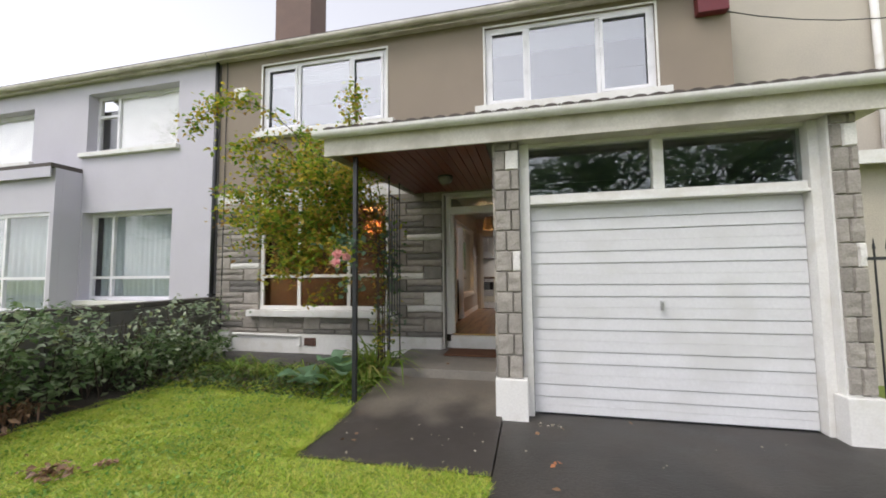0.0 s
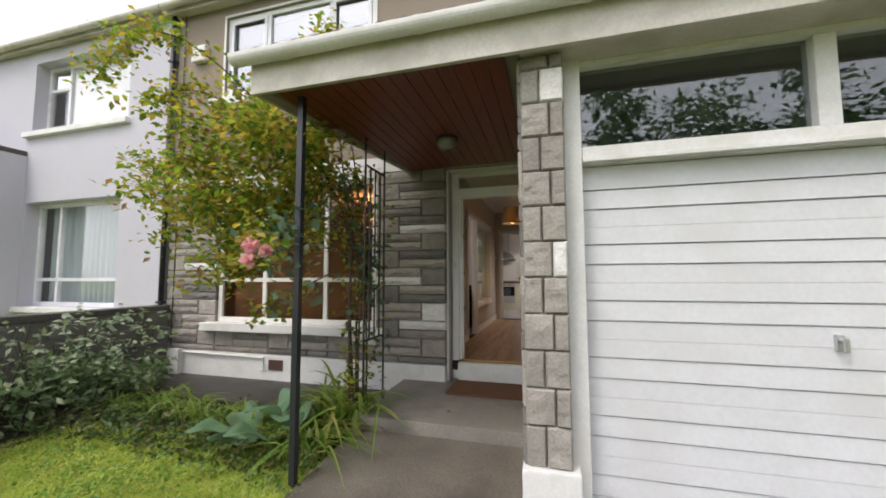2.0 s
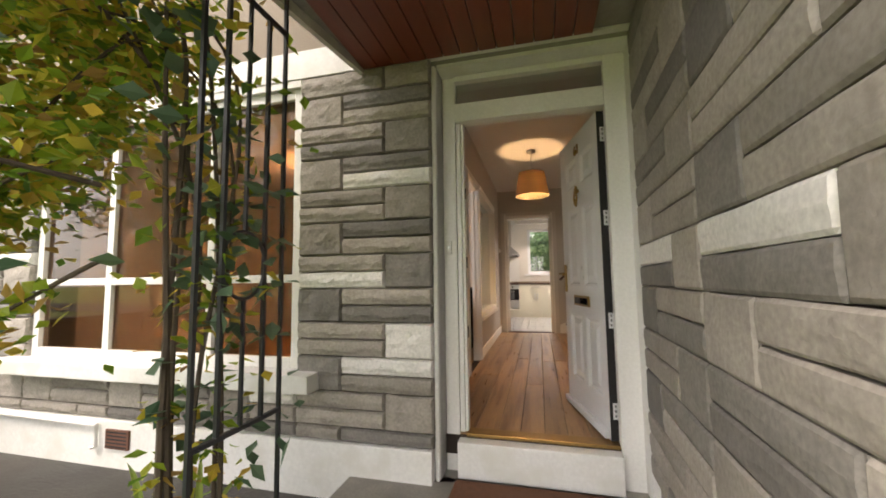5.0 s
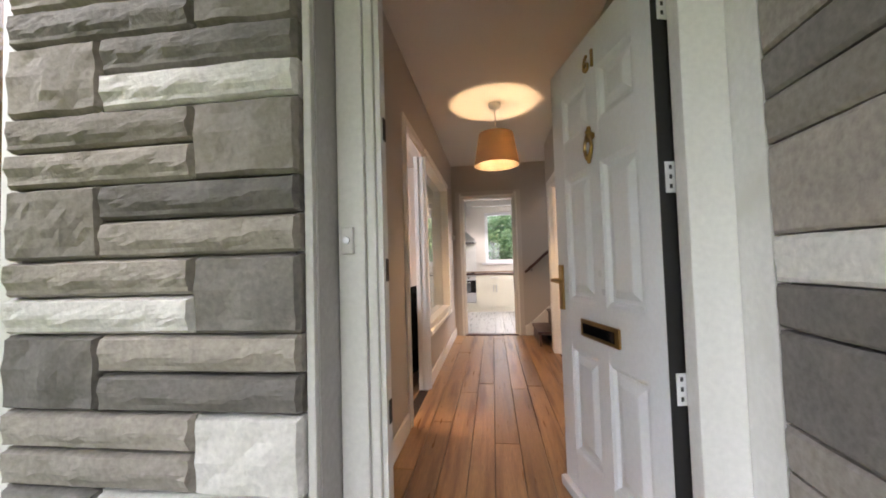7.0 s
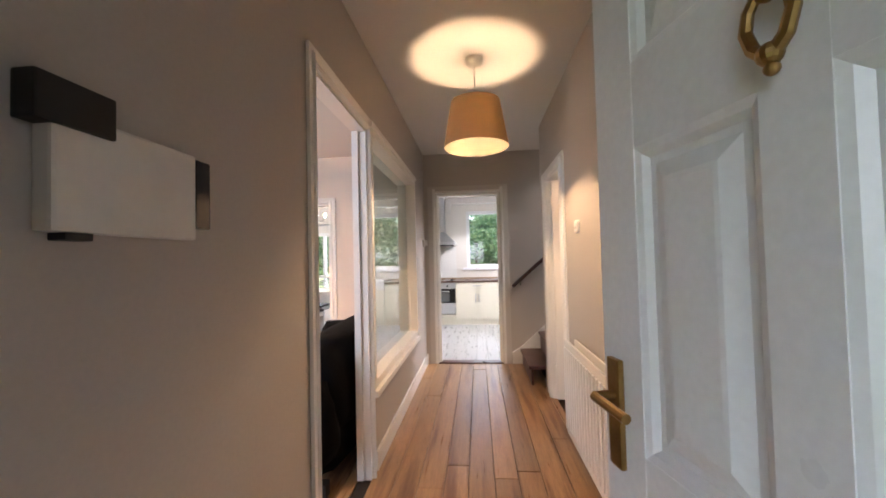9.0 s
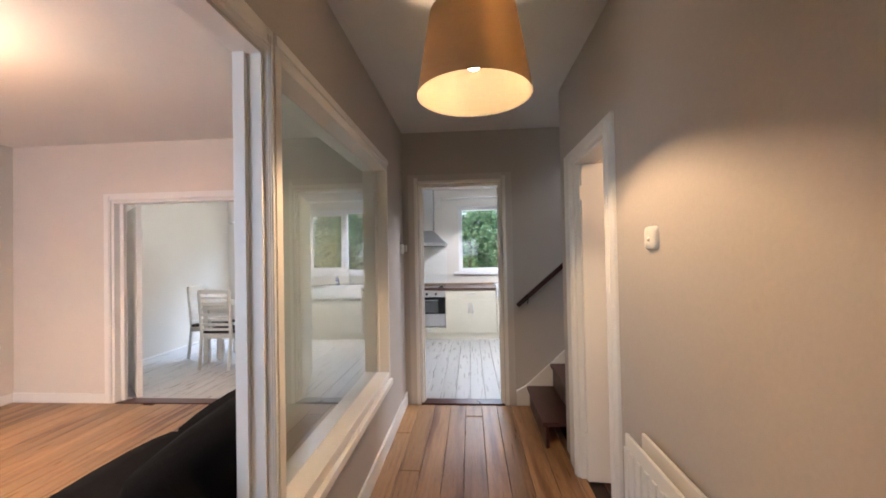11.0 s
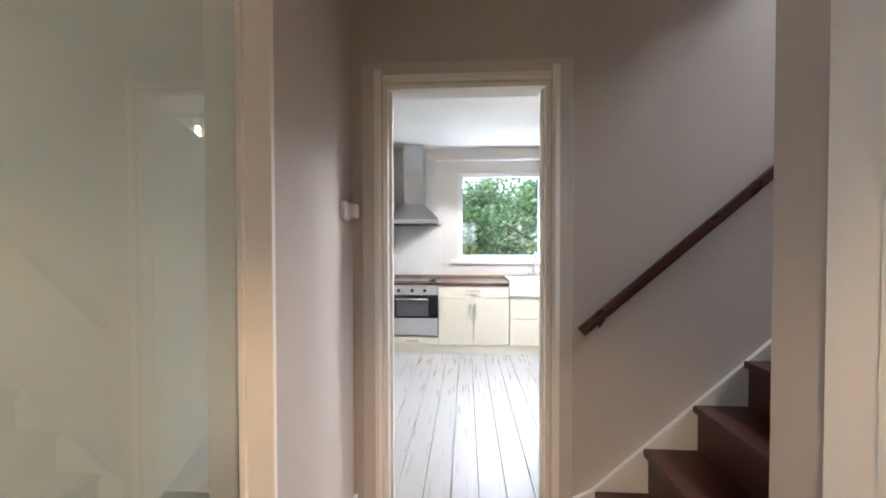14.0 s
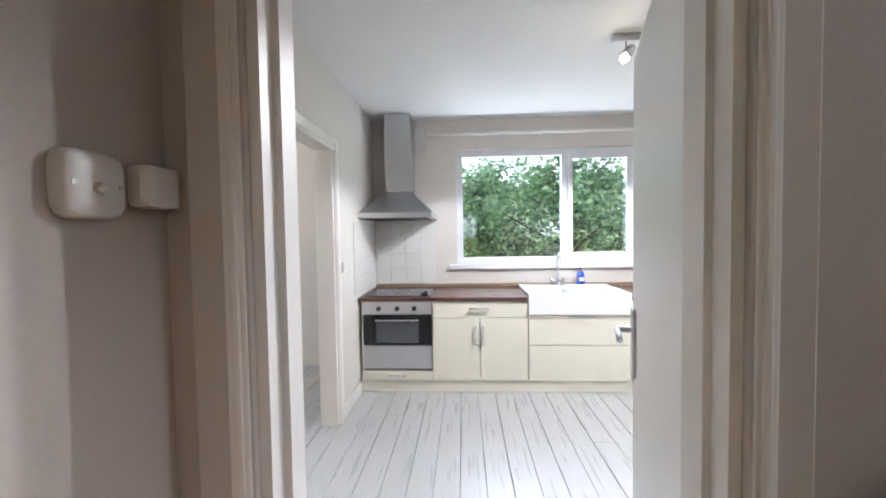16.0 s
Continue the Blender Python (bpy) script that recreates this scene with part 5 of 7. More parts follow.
cushion("base", -1.68, -0.80, 1.98, 3.95, 0.08, 0.42, parent=sofa)
cushion("backrest", -1.08, -0.79, 2.0, 3.93, 0.30, 0.82, parent=sofa)
cushion("arm", -1.66, -0.82, 1.93, 2.16, 0.2, 0.64, parent=sofa)
cushion("arm", -1.66, -0.82, 3.78, 4.0, 0.2, 0.64, parent=sofa)
cushion("seat_cushion", -1.62, -1.06, 2.16, 2.96, 0.38, 0.54, parent=sofa)
cushion("seat_cushion", -1.62, -1.06, 2.98, 3.78, 0.38, 0.54, parent=sofa)
for x in (-1.6, -0.9):
    for y in (2.05, 3.85):
        boxes("foot", M_BLACK, sofa, (x - 0.03, x + 0.03, y - 0.03, y + 0.03, 0.0, 0.1))
lp = thing("living_pendant", "lit fabric pendant lamp in the living room", "lamp")
bm = bmesh.new()
lathe(bm, (-2.7, 2.3, 1.90), [(0.20, 0.0), (0.16, 0.26)], 32)
part("shade", bm, M_SHADE, lp, smooth=True)
bm = bmesh.new()
tube(bm, (-2.7, 2.3, 2.1), (-2.7, 2.3, ZC + 0.01), 0.004, seg=6)
part("cord", bm, M_PLASTIC, lp)
bm = bmesh.new()
ball(bm, (-2.7, 2.3, 2.05), 0.03)
b_ = part("bulb", bm, M_BULB, lp, smooth=True)
b_.visible_shadow = False

# ---- dining room ----
tb = thing("dining_table", "white rectangular dining table", "table")
boxes("tabletop", M_CHAIR, tb, (-3.50, -2.05, 5.78, 6.62, 0.71, 0.75), bevel=0.006)
boxes("apron", M_CHAIR, tb, (-3.44, -2.11, 5.84, 6.56, 0.60, 0.709))
for x in (-3.44, -2.12):
    for y in (5.84, 6.56):
        boxes("leg", M_CHAIR, tb, (x - 0.03, x + 0.03, y - 0.03, y + 0.03, 0, 0.709), bevel=0.004)


def dining_chair():
    c = thing("dining_chair", "cream slatted dining chair with a dark seat", "chair", "chairs round the dining table")
    boxes("seat", M_SEAT, c, (-0.20, 0.20, -0.19, 0.20, 0.43, 0.465), bevel=0.012, label="dark seat pad")
    boxes("seat_frame", M_CHAIR, c, (-0.205, 0.205, -0.20, 0.205, 0.37, 0.429), bevel=0.004)
    for x in (-0.185, 0.185):
        boxes("leg", M_CHAIR, c, (x - 0.02, x + 0.02, 0.165, 0.205, 0.0, 0.37), bevel=0.004)
        bm = bmesh.new()
        path_tube(bm, [(x, -0.24, 0.0), (x, -0.19, 0.42), (x, -0.235, 0.95)], 0.021, seg=6)
        part("back_post", bm, M_CHAIR, c)
    for i in range(8):
        z = 0.47 + i * 0.058 if i < 4 else 0.72 + (i - 4) * 0.066
        boxes("slat", M_CHAIR, c, (-0.17, 0.17, -0.215 - 0.03 * (z - 0.45), -0.20 - 0.03 * (z - 0.45), z, z + 0.03), bevel=0.003)
    boxes("crest", M_CHAIR, c, (-0.19, 0.19, -0.245, -0.215, 0.92, 0.97), bevel=0.006)
    return c


c0 = dining_chair()
c0.matrix_basis = pose(-3.12, 5.75, 0)
copy_thing(c0, pose(-2.66, 5.80, 0, 0, 0, 4))
copy_thing(c0, pose(-3.60, 6.2, 0, 0, 0, -88))
copy_thing(c0, pose(-2.9, 6.65, 0, 0, 0, 180))
copy_thing(c0, pose(-2.35, 6.65, 0, 0, 0, 178))
chd = thing("chandelier", "dark metal chandelier with five small lit bulbs", "chandelier")
CX, CY = -2.74, 6.2
bm = bmesh.new()
tube(bm, (CX, CY, 1.94), (CX, CY, ZC + 0.02), 0.008, seg=8)
ball(bm, (CX, CY, 1.94), 0.035)
ball(bm, (CX, CY, 2.07), 0.025)
part("stem", bm, M_IRON, chd)
for i in range(5):
    a = 2 * math.pi * i / 5 + 0.3
    bm = bmesh.new()
    path_tube(bm, [(CX + r * math.cos(a), CY + r * math.sin(a), z) for r, z in ((0.02, 1.95), (0.10, 1.89), (0.18, 1.90), (0.21, 1.96))], 0.007, seg=6)
    arm = part("arm", bm, M_IRON, chd)
    bm = bmesh.new()
    ball(bm, (CX + 0.21 * math.cos(a), CY + 0.21 * math.sin(a), 1.995), 0.02, sz=1.6, u=8, v=6)
    part("bulb", bm, M_BULB, arm, "small lit candle bulb")
pole = thing("curtain_pole", "steel curtain pole over the dining window", "curtain pole")
bm = bmesh.new()
tube(bm, (-4.25, YK - 0.08, 1.98), (-2.2, YK - 0.08, 1.98), 0.012)
tube(bm, (-4.33, YK - 0.08, 1.98), (-4.25, YK - 0.08, 1.98), 0.024)
part("rod", bm, M_CHROME, pole, smooth=True)
boxes("bracket", M_CHROME, pole, (-4.2, -4.18, YK - 0.08, YK - 0.001, 1.97, 1.99))
ddl = thing("dining_door", "white door folded back in the dining opening", "door", at=(-3.26, 4.64, 0))
boxes("leaf", M_TRIM, ddl, (-0.02, 0.02, 0.0, 0.70, 0.008, 1.88), bevel=0.003)
boxes("hinge", M_CHROME, ddl, (0.0205, 0.026, 0.0, 0.02, 1.55, 1.65))
ddl.rotation_euler = (0, 0, radians(50))

# ---- kitchen ----
YF = 7.13
def pull(bm, x, y, z, w, vertical=False):
    if vertical:
        for s in (-1, 1):
            tube(bm, (x, y, z + s * w / 2), (x, y - 0.028, z + s * w / 2), 0.005, seg=8)
        tube(bm, (x, y - 0.028, z - w / 2 - 0.012), (x, y - 0.028, z + w / 2 + 0.012), 0.007, seg=8)
    else:
        for s in (-1, 1):
            tube(bm, (x + s * w / 2, y, z), (x + s * w / 2, y - 0.028, z), 0.005, seg=8)
        tube(bm, (x - w / 2 - 0.012, y - 0.028, z), (x + w / 2 + 0.012, y - 0.028, z), 0.007, seg=8)


def front(parent, name, x0, x1, z0, z1, handle=None):
    f = boxes(name, M_CREAMUNIT, parent, (x0 + 0.002, x1 - 0.002, YF - 0.019, YF - 0.001, z0 + 0.002, z1 - 0.002), bevel=0.002)
    if handle:
        bm = bmesh.new()
        pull(bm, handle[0], YF - 0.019, handle[1], handle[2], handle[3])
        part("handle", bm, M_CHROME, f, "brushed steel bar handle", True)
    return f


u1 = thing("oven_cabinet", "cream kitchen cabinet housing the oven", "cabinet")
boxes("body", M_CREAMUNIT, u1, (-1.03, -0.425, YF, YK - 0.03, 0.10, 0.185), (-1.03, -1.012, YF, YK - 0.03, 0.186, 0.775), (-0.428, -0.425, YF, YK - 0.03, 0.186, 0.775))
front(u1, "drawer", -1.03, -0.425, 0.105, 0.185, (-0.72, 0.148, 0.12, False))
ov = thing("oven", "stainless steel built-in oven with black glass door", "oven")
boxes("body", M_BLACK, ov, (-1.005, -0.435, YF + 0.01, YK - 0.06, 0.195, 0.77))
boxes("control_panel", M_CHROME, ov, (-1.01, -0.43, YF - 0.022, YF + 0.009, 0.665, 0.772), bevel=0.003)
dr = boxes("oven_door", M_BLACKGLASS, ov, (-1.01, -0.43, YF - 0.022, YF + 0.009, 0.405, 0.660), bevel=0.003, label="black glass oven door")
bm = bmesh.new()
pull(bm, -0.72, YF - 0.022, 0.62, 0.34)
part("handle", bm, M_CHROME, dr, "steel bar handle", True)
boxes("viewing_window", material("oven_window_glass", (0.10, 0.105, 0.11), 0.1, bump=0), dr, (-0.90, -0.54, YF - 0.0235, YF - 0.0222, 0.425, 0.60))
boxes("lower_panel", M_CHROME, ov, (-1.01, -0.43, YF - 0.022, YF + 0.009, 0.205, 0.402), bevel=0.003)
for x in (-0.875, -0.72, -0.575):
    bm = bmesh.new()
    tube(bm, (x, YF - 0.022, 0.715), (x, YF - 0.045, 0.715), 0.020, 0.017, seg=16)
    part("knob", bm, M_BLACK, ov, "black control knob", True)
u2 = thing("base_cabinet", "cream base cabinet with drawer over two doors", "cabinet")
boxes("body", M_CREAMUNIT, u2, (-0.424, 0.37, YF, YK - 0.03, 0.10, 0.772))
front(u2, "drawer", -0.422, 0.37, 0.635, 0.770, (-0.03, 0.715, 0.14, False))
front(u2, "cabinet_door", -0.422, -0.028, 0.105, 0.635, (-0.062, 0.49, 0.13, True))
front(u2, "cabinet_door", -0.024, 0.37, 0.105, 0.635, (0.0, 0.49, 0.13, True))
u3 = thing("sink_cabinet", "cream sink cabinet with two deep drawers", "cabinet")
boxes("body", M_CREAMUNIT, u3, (0.374, 1.20, YF, YK - 0.03, 0.10, 0.655))
front(u3, "drawer", 0.376, 1.198, 0.405, 0.652, (0.78, 0.635, 0.14, False))
front(u3, "drawer", 0.376, 1.198, 0.105, 0.402)
u4 = thing("base_cabinet", "cream base cabinet beside the sink", "cabinet")
boxes("body", M_CREAMUNIT, u4, (1.204, 2.24, YF, YK - 0.03, 0.10, 0.772))
front(u4, "cabinet_door", 1.206, 1.72, 0.105, 0.770, (1.25, 0.5, 0.13, True))
front(u4, "cabinet_door", 1.724, 2.238, 0.105, 0.770)
kb = thing("kickboard", "cream plinth board under the kitchen cabinets", "plinth board")
boxes("board", M_CREAMUNIT, kb, (-1.045, 2.24, YF + 0.0, YF + 0.016, 0.002, 0.099))
wt = thing("worktop", "dark oiled wooden worktop with upstand", "worktop")
boxes("slab", M_WORKTOP, wt, (-1.045, 0.365, YF - 0.035, YK - 0.002, 0.776, 0.808), bevel=0.004)
boxes("slab", M_WORKTOP, wt, (1.205, 2.245, YF - 0.035, YK - 0.002, 0.776, 0.808), bevel=0.004)
boxes("upstand", material("bare_wood_upstand", (0.34, 0.24, 0.15), 0.6, bump=0.15), wt, (-1.045, 2.245, YK - 0.022, YK - 0.003, 0.809, 0.838), bevel=0.003, label="bare wooden upstand strip")
hob = thing("hob", "black glass hob set in the worktop", "hob")
boxes("glass_plate", M_BLACKGLASS, hob, (-1.0, -0.44, YF + 0.03, YF + 0.52, 0.8085, 0.814), bevel=0.002)
for x in (-0.86, -0.58):
    for y in (YF + 0.16, YF + 0.39):
        bm = bmesh.new()
        lathe(bm, (x, y, 0.8142), [(0.07, 0.0), (0.075, 0.0015), (0.08, 0.0)], 24)
        part("zone_ring", bm, M_CHROME, hob)
bm = bmesh.new()
tube(bm, (-0.53, YF + 0.09, 0.814), (-0.49, YF + 0.09, 0.822), 0.012, seg=8)
box(bm, -0.50, -0.47, YF + 0.07, YF + 0.11, 0.8145, 0.84, bevel=0.004)
part("control", bm, M_BLACK, hob)
sk = thing("sink", "white ceramic double farmhouse sink", "sink")
bm = bmesh.new()
X0, X1, Y0, Y1, Z0, Z1 = 0.372, 1.20, YF - 0.045, YK - 0.09, 0.658, 0.838
box(bm, X0, X1, Y0, Y0 + 0.03, Z0, Z1, bevel=0.010)
box(bm, X0, X1, Y1 - 0.09, Y1, Z0 + 0.001, Z1, bevel=0.006)
box(bm, X0, X0 + 0.03, Y0 + 0.02, Y1 - 0.02, Z0 + 0.001, Z1 - 0.001, bevel=0.006)
box(bm, X1 - 0.03, X1, Y0 + 0.02, Y1 - 0.02, Z0 + 0.001, Z1 - 0.001, bevel=0.006)
box(bm, 0.77, 0.80, Y0 + 0.02, Y1 - 0.02, Z0 + 0.001, Z1 - 0.02, bevel=0.006)
box(bm, X0 + 0.01, X1 - 0.01, Y0 + 0.01, Y1 - 0.01, Z0 + 0.0005, Z0 + 0.02)
part("basin", bm, M_CERAMIC, sk)
tap = thing("tap", "chrome mixer tap behind the sink", "tap")
bm = bmesh.new()
TX, TY = 0.74, YK - 0.14
tube(bm, (TX, TY, 0.838), (TX, TY, 0.858), 0.028, 0.022, seg=14)
path_tube(bm, [(TX, TY, 0.85), (TX, TY, 1.06), (TX, TY - 0.02, 1.11), (TX, TY - 0.07, 1.135), (TX, TY - 0.12, 1.11), (TX, TY - 0.13, 1.06)], 0.011, seg=10)
part("spout", bm, M_CHROME, tap, smooth=True)
for s in (-1, 1):
    bm = bmesh.new()
    tube(bm, (TX, TY, 0.875), (TX + s * 0.06, TY - 0.01, 0.875), 0.010, seg=8)
    tube(bm, (TX + s * 0.06, TY - 0.01, 0.86), (TX + s * 0.06, TY - 0.01, 0.90), 0.016, 0.018, seg=10)
    part("tap_handle", bm, M_CHROME, tap, smooth=True)
soap = thing("soap_bottle", "blue washing-up liquid bottle with red cap", "bottle")
bm = bmesh.new()
lathe(bm, (0.96, YK - 0.13, 0.838), [(0.0, 0.0), (0.034, 0.001), (0.037, 0.02), (0.035, 0.09), (0.028, 0.115), (0.012, 0.128), (0.0, 0.128)], 16)
part("bottle", bm, M_BLUE, soap, smooth=True)
boxes("label", M_PLASTIC, soap, (0.938, 0.982, YK - 0.1705, YK - 0.1675, 0.87, 0.905), label="pale printed label")
bm = bmesh.new()
tube(bm, (0.96, YK - 0.13, 0.966), (0.96, YK - 0.13, 0.995), 0.012, 0.009, seg=10)
part("cap", bm, M_RED, soap, "red cap")
hood = thing("cooker_hood", "stainless steel chimney cooker hood", "cooker hood")
bm = bmesh.new()
HX0, HX1, HY0, HY1 = -1.045, -0.42, YF + 0.02, YK - 0.004
lo = [bm.verts.new(c) for c in ((HX0, HY0, 1.525), (HX1, HY0, 1.525), (HX1, HY1, 1.525), (HX0, HY1, 1.525))]
hi = [bm.verts.new(c) for c in ((-0.885, YK - 0.27, 1.74), (-0.635, YK - 0.27, 1.74), (-0.635, HY1, 1.74), (-0.885, HY1, 1.74))]
for i in range(4):
    bm.faces.new((lo[i], lo[(i + 1) % 4], hi[(i + 1) % 4], hi[i]))
bm.faces.new(hi)
part("canopy", bm, M_CHROME, hood)
boxes("rim", M_CHROME, hood, (HX0, HX1, HY0, HY1, 1.48, 1.5245), bevel=0.003)
boxes("chimney_duct", M_CHROME, hood, (-0.88, -0.64, YK - 0.265, HY1, 1.741, ZC + 0.015), bevel=0.003)
boxes("grease_filter", M_BLACK, hood, (HX0 + 0.04, HX1 - 0.04, HY0 + 0.04, HY1 - 0.04, 1.474, 1.4795))
vent = thing("wall_vent", "white slatted wall vent beside the hood", "vent")
boxes("backing", M_PLASTIC, vent, (-0.625, -0.525, YK - 0.010, YK - 0.001, 2.13, 2.42), bevel=0.002)
for i in range(11):
    boxes("slat", M_PLASTIC, vent, (-0.617, -0.533, YK - 0.018, YK - 0.0105, 2.145 + i * 0.024, 2.157 + i * 0.024))
cp = thing("curtain_rail", "white rail above the kitchen window", "curtain rail")
bm = bmesh.new()
tube(bm, (-0.50, YK - 0.06, 2.31), (1.75, YK - 0.06, 2.31), 0.016)
part("rod", bm, M_TRIM, cp, smooth=True)
for x in (-0.45, 0.6, 1.7):
    boxes("bracket", M_TRIM, cp, (x, x + 0.02, YK - 0.06, YK - 0.001, 2.30, 2.32))
s_ = switch("cooker_switch", "white cooker switch below the hood", pose(-0.72, YK - 0.009, 1.385, 0, 0, -90), 1, 0.12)
switch("wall_socket", "white socket on the tiled side wall", pose(-1.0405, 6.72, 1.10, 0, 0, 0), 1, 0.08)
track = thing("spot_track", "ceiling track with small lit spotlights", "spotlight")
boxes("bar", M_CHROME, track, (0.72, 1.50, 6.24, 6.27, 2.425, ZC + 0.019), bevel=0.003)
for x in (0.80, 1.2):
    bm = bmesh.new()
    tube(bm, (x, 6.255, 2.43), (x, 6.255, 2.37), 0.006, seg=8)
    tube(bm, (x + 0.03, 6.26, 2.385), (x - 0.03, 6.20, 2.31), 0.028, 0.034, seg=14)
    hd = part("spot_head", bm, M_CHROME, track, "small steel spot head", True)
    bm = bmesh.new()
    ball(bm, (x - 0.032, 6.198, 2.308), 0.024, u=10, v=6)
    part("bulb", bm, M_BULB, hd)
tl = structure(new("trim_tiles"), "white glazed tile splashback", "tiles")
for x in range(13):
    for z in range(4):
        xa = -1.04 + x * 0.152
        za = 0.842 + z * 0.152
        if xa + 0.15 > -0.31 and za + 0.15 > 0.98:
            continue
        boxes("tile", M_TILE, tl, (xa, xa + 0.150, YK - 0.008, YK - 0.001, za, za + 0.150), bevel=0.002)
for y in range(5):
    for z in range(4):
        ya, za = YK - 0.162 - y * 0.152, 0.842 + z * 0.152
        boxes("tile", M_TILE, tl, (-1.049, -1.042, ya, ya + 0.150, za, za + 0.150), bevel=0.002)
wr = thing("white_wardrobe_door", "tall white cupboard door in the dining room", "door")
boxes("leaf", M_TRIM, wr, (-1.95, -1.905, 6.15, 6.95, 0.01, 1.88), bevel=0.003)
boxes("coat_hook", M_BRASS, wr, (-1.904, -1.88, 6.42, 6.44, 1.70, 1.84))
boxes("latch_edge", M_BLACK, wr, (-1.9045, -1.90, 6.45, 6.465, 0.9, 1.0))

# ---- plants ----
rng = np.random.default_rng(5)


def leaf_mesh(name, centres, sizes, mat, parent=None, label="", slim=0.5, flat=0.5, fold=0.25):
    """Many folded leaves in one mesh: base, two sides, tip."""
    n = len(centres)
    d = rng.normal(size=(n, 3))
    d[:, 2] *= flat
    d[:, 2] -= 0.25
    d /= np.linalg.norm(d, axis=1)[:, None]
    up = np.tile((0, 0, 1.0), (n, 1)) + rng.normal(size=(n, 3)) * 0.5
    side = np.cross(d, up)
    side /= np.linalg.norm(side, axis=1)[:, None] + 1e-9
    nor = np.cross(side, d)
    s = sizes[:, None]
    mid = centres + d * s * 0.45
    v = np.stack([centres, mid + side * s * slim * 0.5 + nor * s * fold * 0.3, centres + d * s, mid - side * s * slim * 0.5 + nor * s * fold * 0.3, mid], axis=1).reshape(-1, 3)
    k = np.arange(n)[:, None] * 5
    f = np.concatenate([k + np.array([[0, 4, 1]]), k + np.array([[1, 4, 2]]), k + np.array([[0, 3, 4]]), k + np.array([[3, 2, 4]])])
    return raw_mesh(name, v.tolist(), f.tolist(), mat, parent, label)


def clustered(n, lo_hi_fn, clusters, spread):
    c = np.array([lo_hi_fn() for _ in range(clusters)])
    return c[rng.integers(0, clusters, n)] + rng.normal(size=(n, 3)) * spread


def in_ball(c, r, shell=0.0):
    d = rng.normal(size=3)
    d /= np.linalg.norm(d)
    return np.array(c) + d * np.array(r) * (shell + (1 - shell) * rng.random() ** 0.5)


trl = thing("trellis", "black wrought iron trellis panel under the canopy", "trellis")
TY0, TY1, TXX = -1.17, -0.765, -0.985
for i in range(5):
    y = TY0 + (TY1 - TY0) * i / 4
    bm = bmesh.new()
    top = 2.236 if i in (0, 4) else 1.98
    if i == 2:
        box(bm, TXX - 0.006, TXX + 0.006, y - 0.006, y + 0.006, 1.09, 1.98)
        box(bm, TXX - 0.006, TXX + 0.006, y - 0.006, y + 0.006, 0.40, 0.85)
    else:
        box(bm, TXX - 0.007, TXX + 0.007, y - 0.007, y + 0.007, -0.42 if i in (0, 4) else 0.40, top)
    part("bar", bm, M_IRON, trl)
for z in (0.40, 1.98):
    boxes("rail", M_IRON, trl, (TXX - 0.008, TXX + 0.008, TY0, TY1, z - 0.008, z + 0.008))
bm = bmesh.new()
for k in range(20):
    a0, a1 = 2 * math.pi * k / 20, 2 * math.pi * (k + 1) / 20
    tube(bm, (TXX, -0.967 + 0.105 * math.sin(a0), 0.97 + 0.122 * math.cos(a0)), (TXX, -0.967 + 0.105 * math.sin(a1), 0.97 + 0.122 * math.cos(a1)), 0.007, seg=6)
part("ring", bm, M_IRON, trl)

rose = thing("climbing_rose", "tall climbing shrub with green and yellowing leaves", "shrub")
def cane(pts, r0, r1, steps=7):
    p = [Vector(q) for q in pts]
    out = []
    for i in range(len(p) - 1):
        a, b, c, d_ = p[max(i - 1, 0)], p[i], p[i + 1], p[min(i + 2, len(p) - 1)]
        for k in range(steps):
            t = k / steps
            out.append(0.5 * ((2 * b) + (c - a) * t + (2 * a - 5 * b + 4 * c - d_) * t * t + (3 * b - a - 3 * c + d_) * t ** 3))
    out.append(p[-1])
    return out


canes, ends = [], []
for k in range(7):
    bx, by = -1.12 + rng.normal() * 0.05, -1.02 + rng.normal() * 0.06
    tx, ty, tz = -1.25 - 1.5 * rng.random(), -1.25 + rng.normal() * 0.3, 1.3 + 1.3 * rng.random()
    pts = cane([(bx, by, -0.42), (bx + rng.normal() * 0.03, by + rng.normal() * 0.03, 0.5), (bx - 0.02 + rng.normal() * 0.04, by + rng.normal() * 0.06, 1.35 + 0.5 * rng.random()), ((bx + tx) / 2, (by + ty) / 2, tz + 0.35), (tx, ty, tz)], 0.016, 0.004)
    canes.append((pts, 0.014 - 0.0008 * k, 0.003))
for q in ([(-1.3, -1.1, 1.7), (-2.0, -1.4, 2.6), (-2.45, -1.65, 3.05), (-2.85, -1.8, 3.2), (-3.2, -1.8, 3.1), (-3.5, -1.8, 2.85)], [(-1.35, -1.0, 1.9), (-1.75, -0.95, 2.6), (-1.65, -0.9, 3.15), (-1.6, -0.9, 3.6)],
          [(-1.5, -1.1, 1.9), (-2.1, -1.1, 2.6), (-2.35, -1.0, 3.0)], [(-1.9, -1.2, 2.1), (-2.3, -1.5, 2.6), (-2.6, -1.7, 2.65), (-2.8, -1.75, 2.5)], [(-1.2, -1.3, 1.2), (-1.3, -1.9, 1.25), (-1.05, -2.35, 1.2), (-1.0, -2.5, 1.12)], [(-1.4, -1.3, 1.3), (-1.8, -1.35, 1.15), (-2.2, -1.4, 1.0)],
          [(-1.3, -1.2, 1.0), (-1.6, -1.25, 0.85), (-1.85, -1.3, 0.7), (-2.05, -1.3, 0.58)]):
    canes.append((cane(q, 0, 0), 0.009, 0.003))
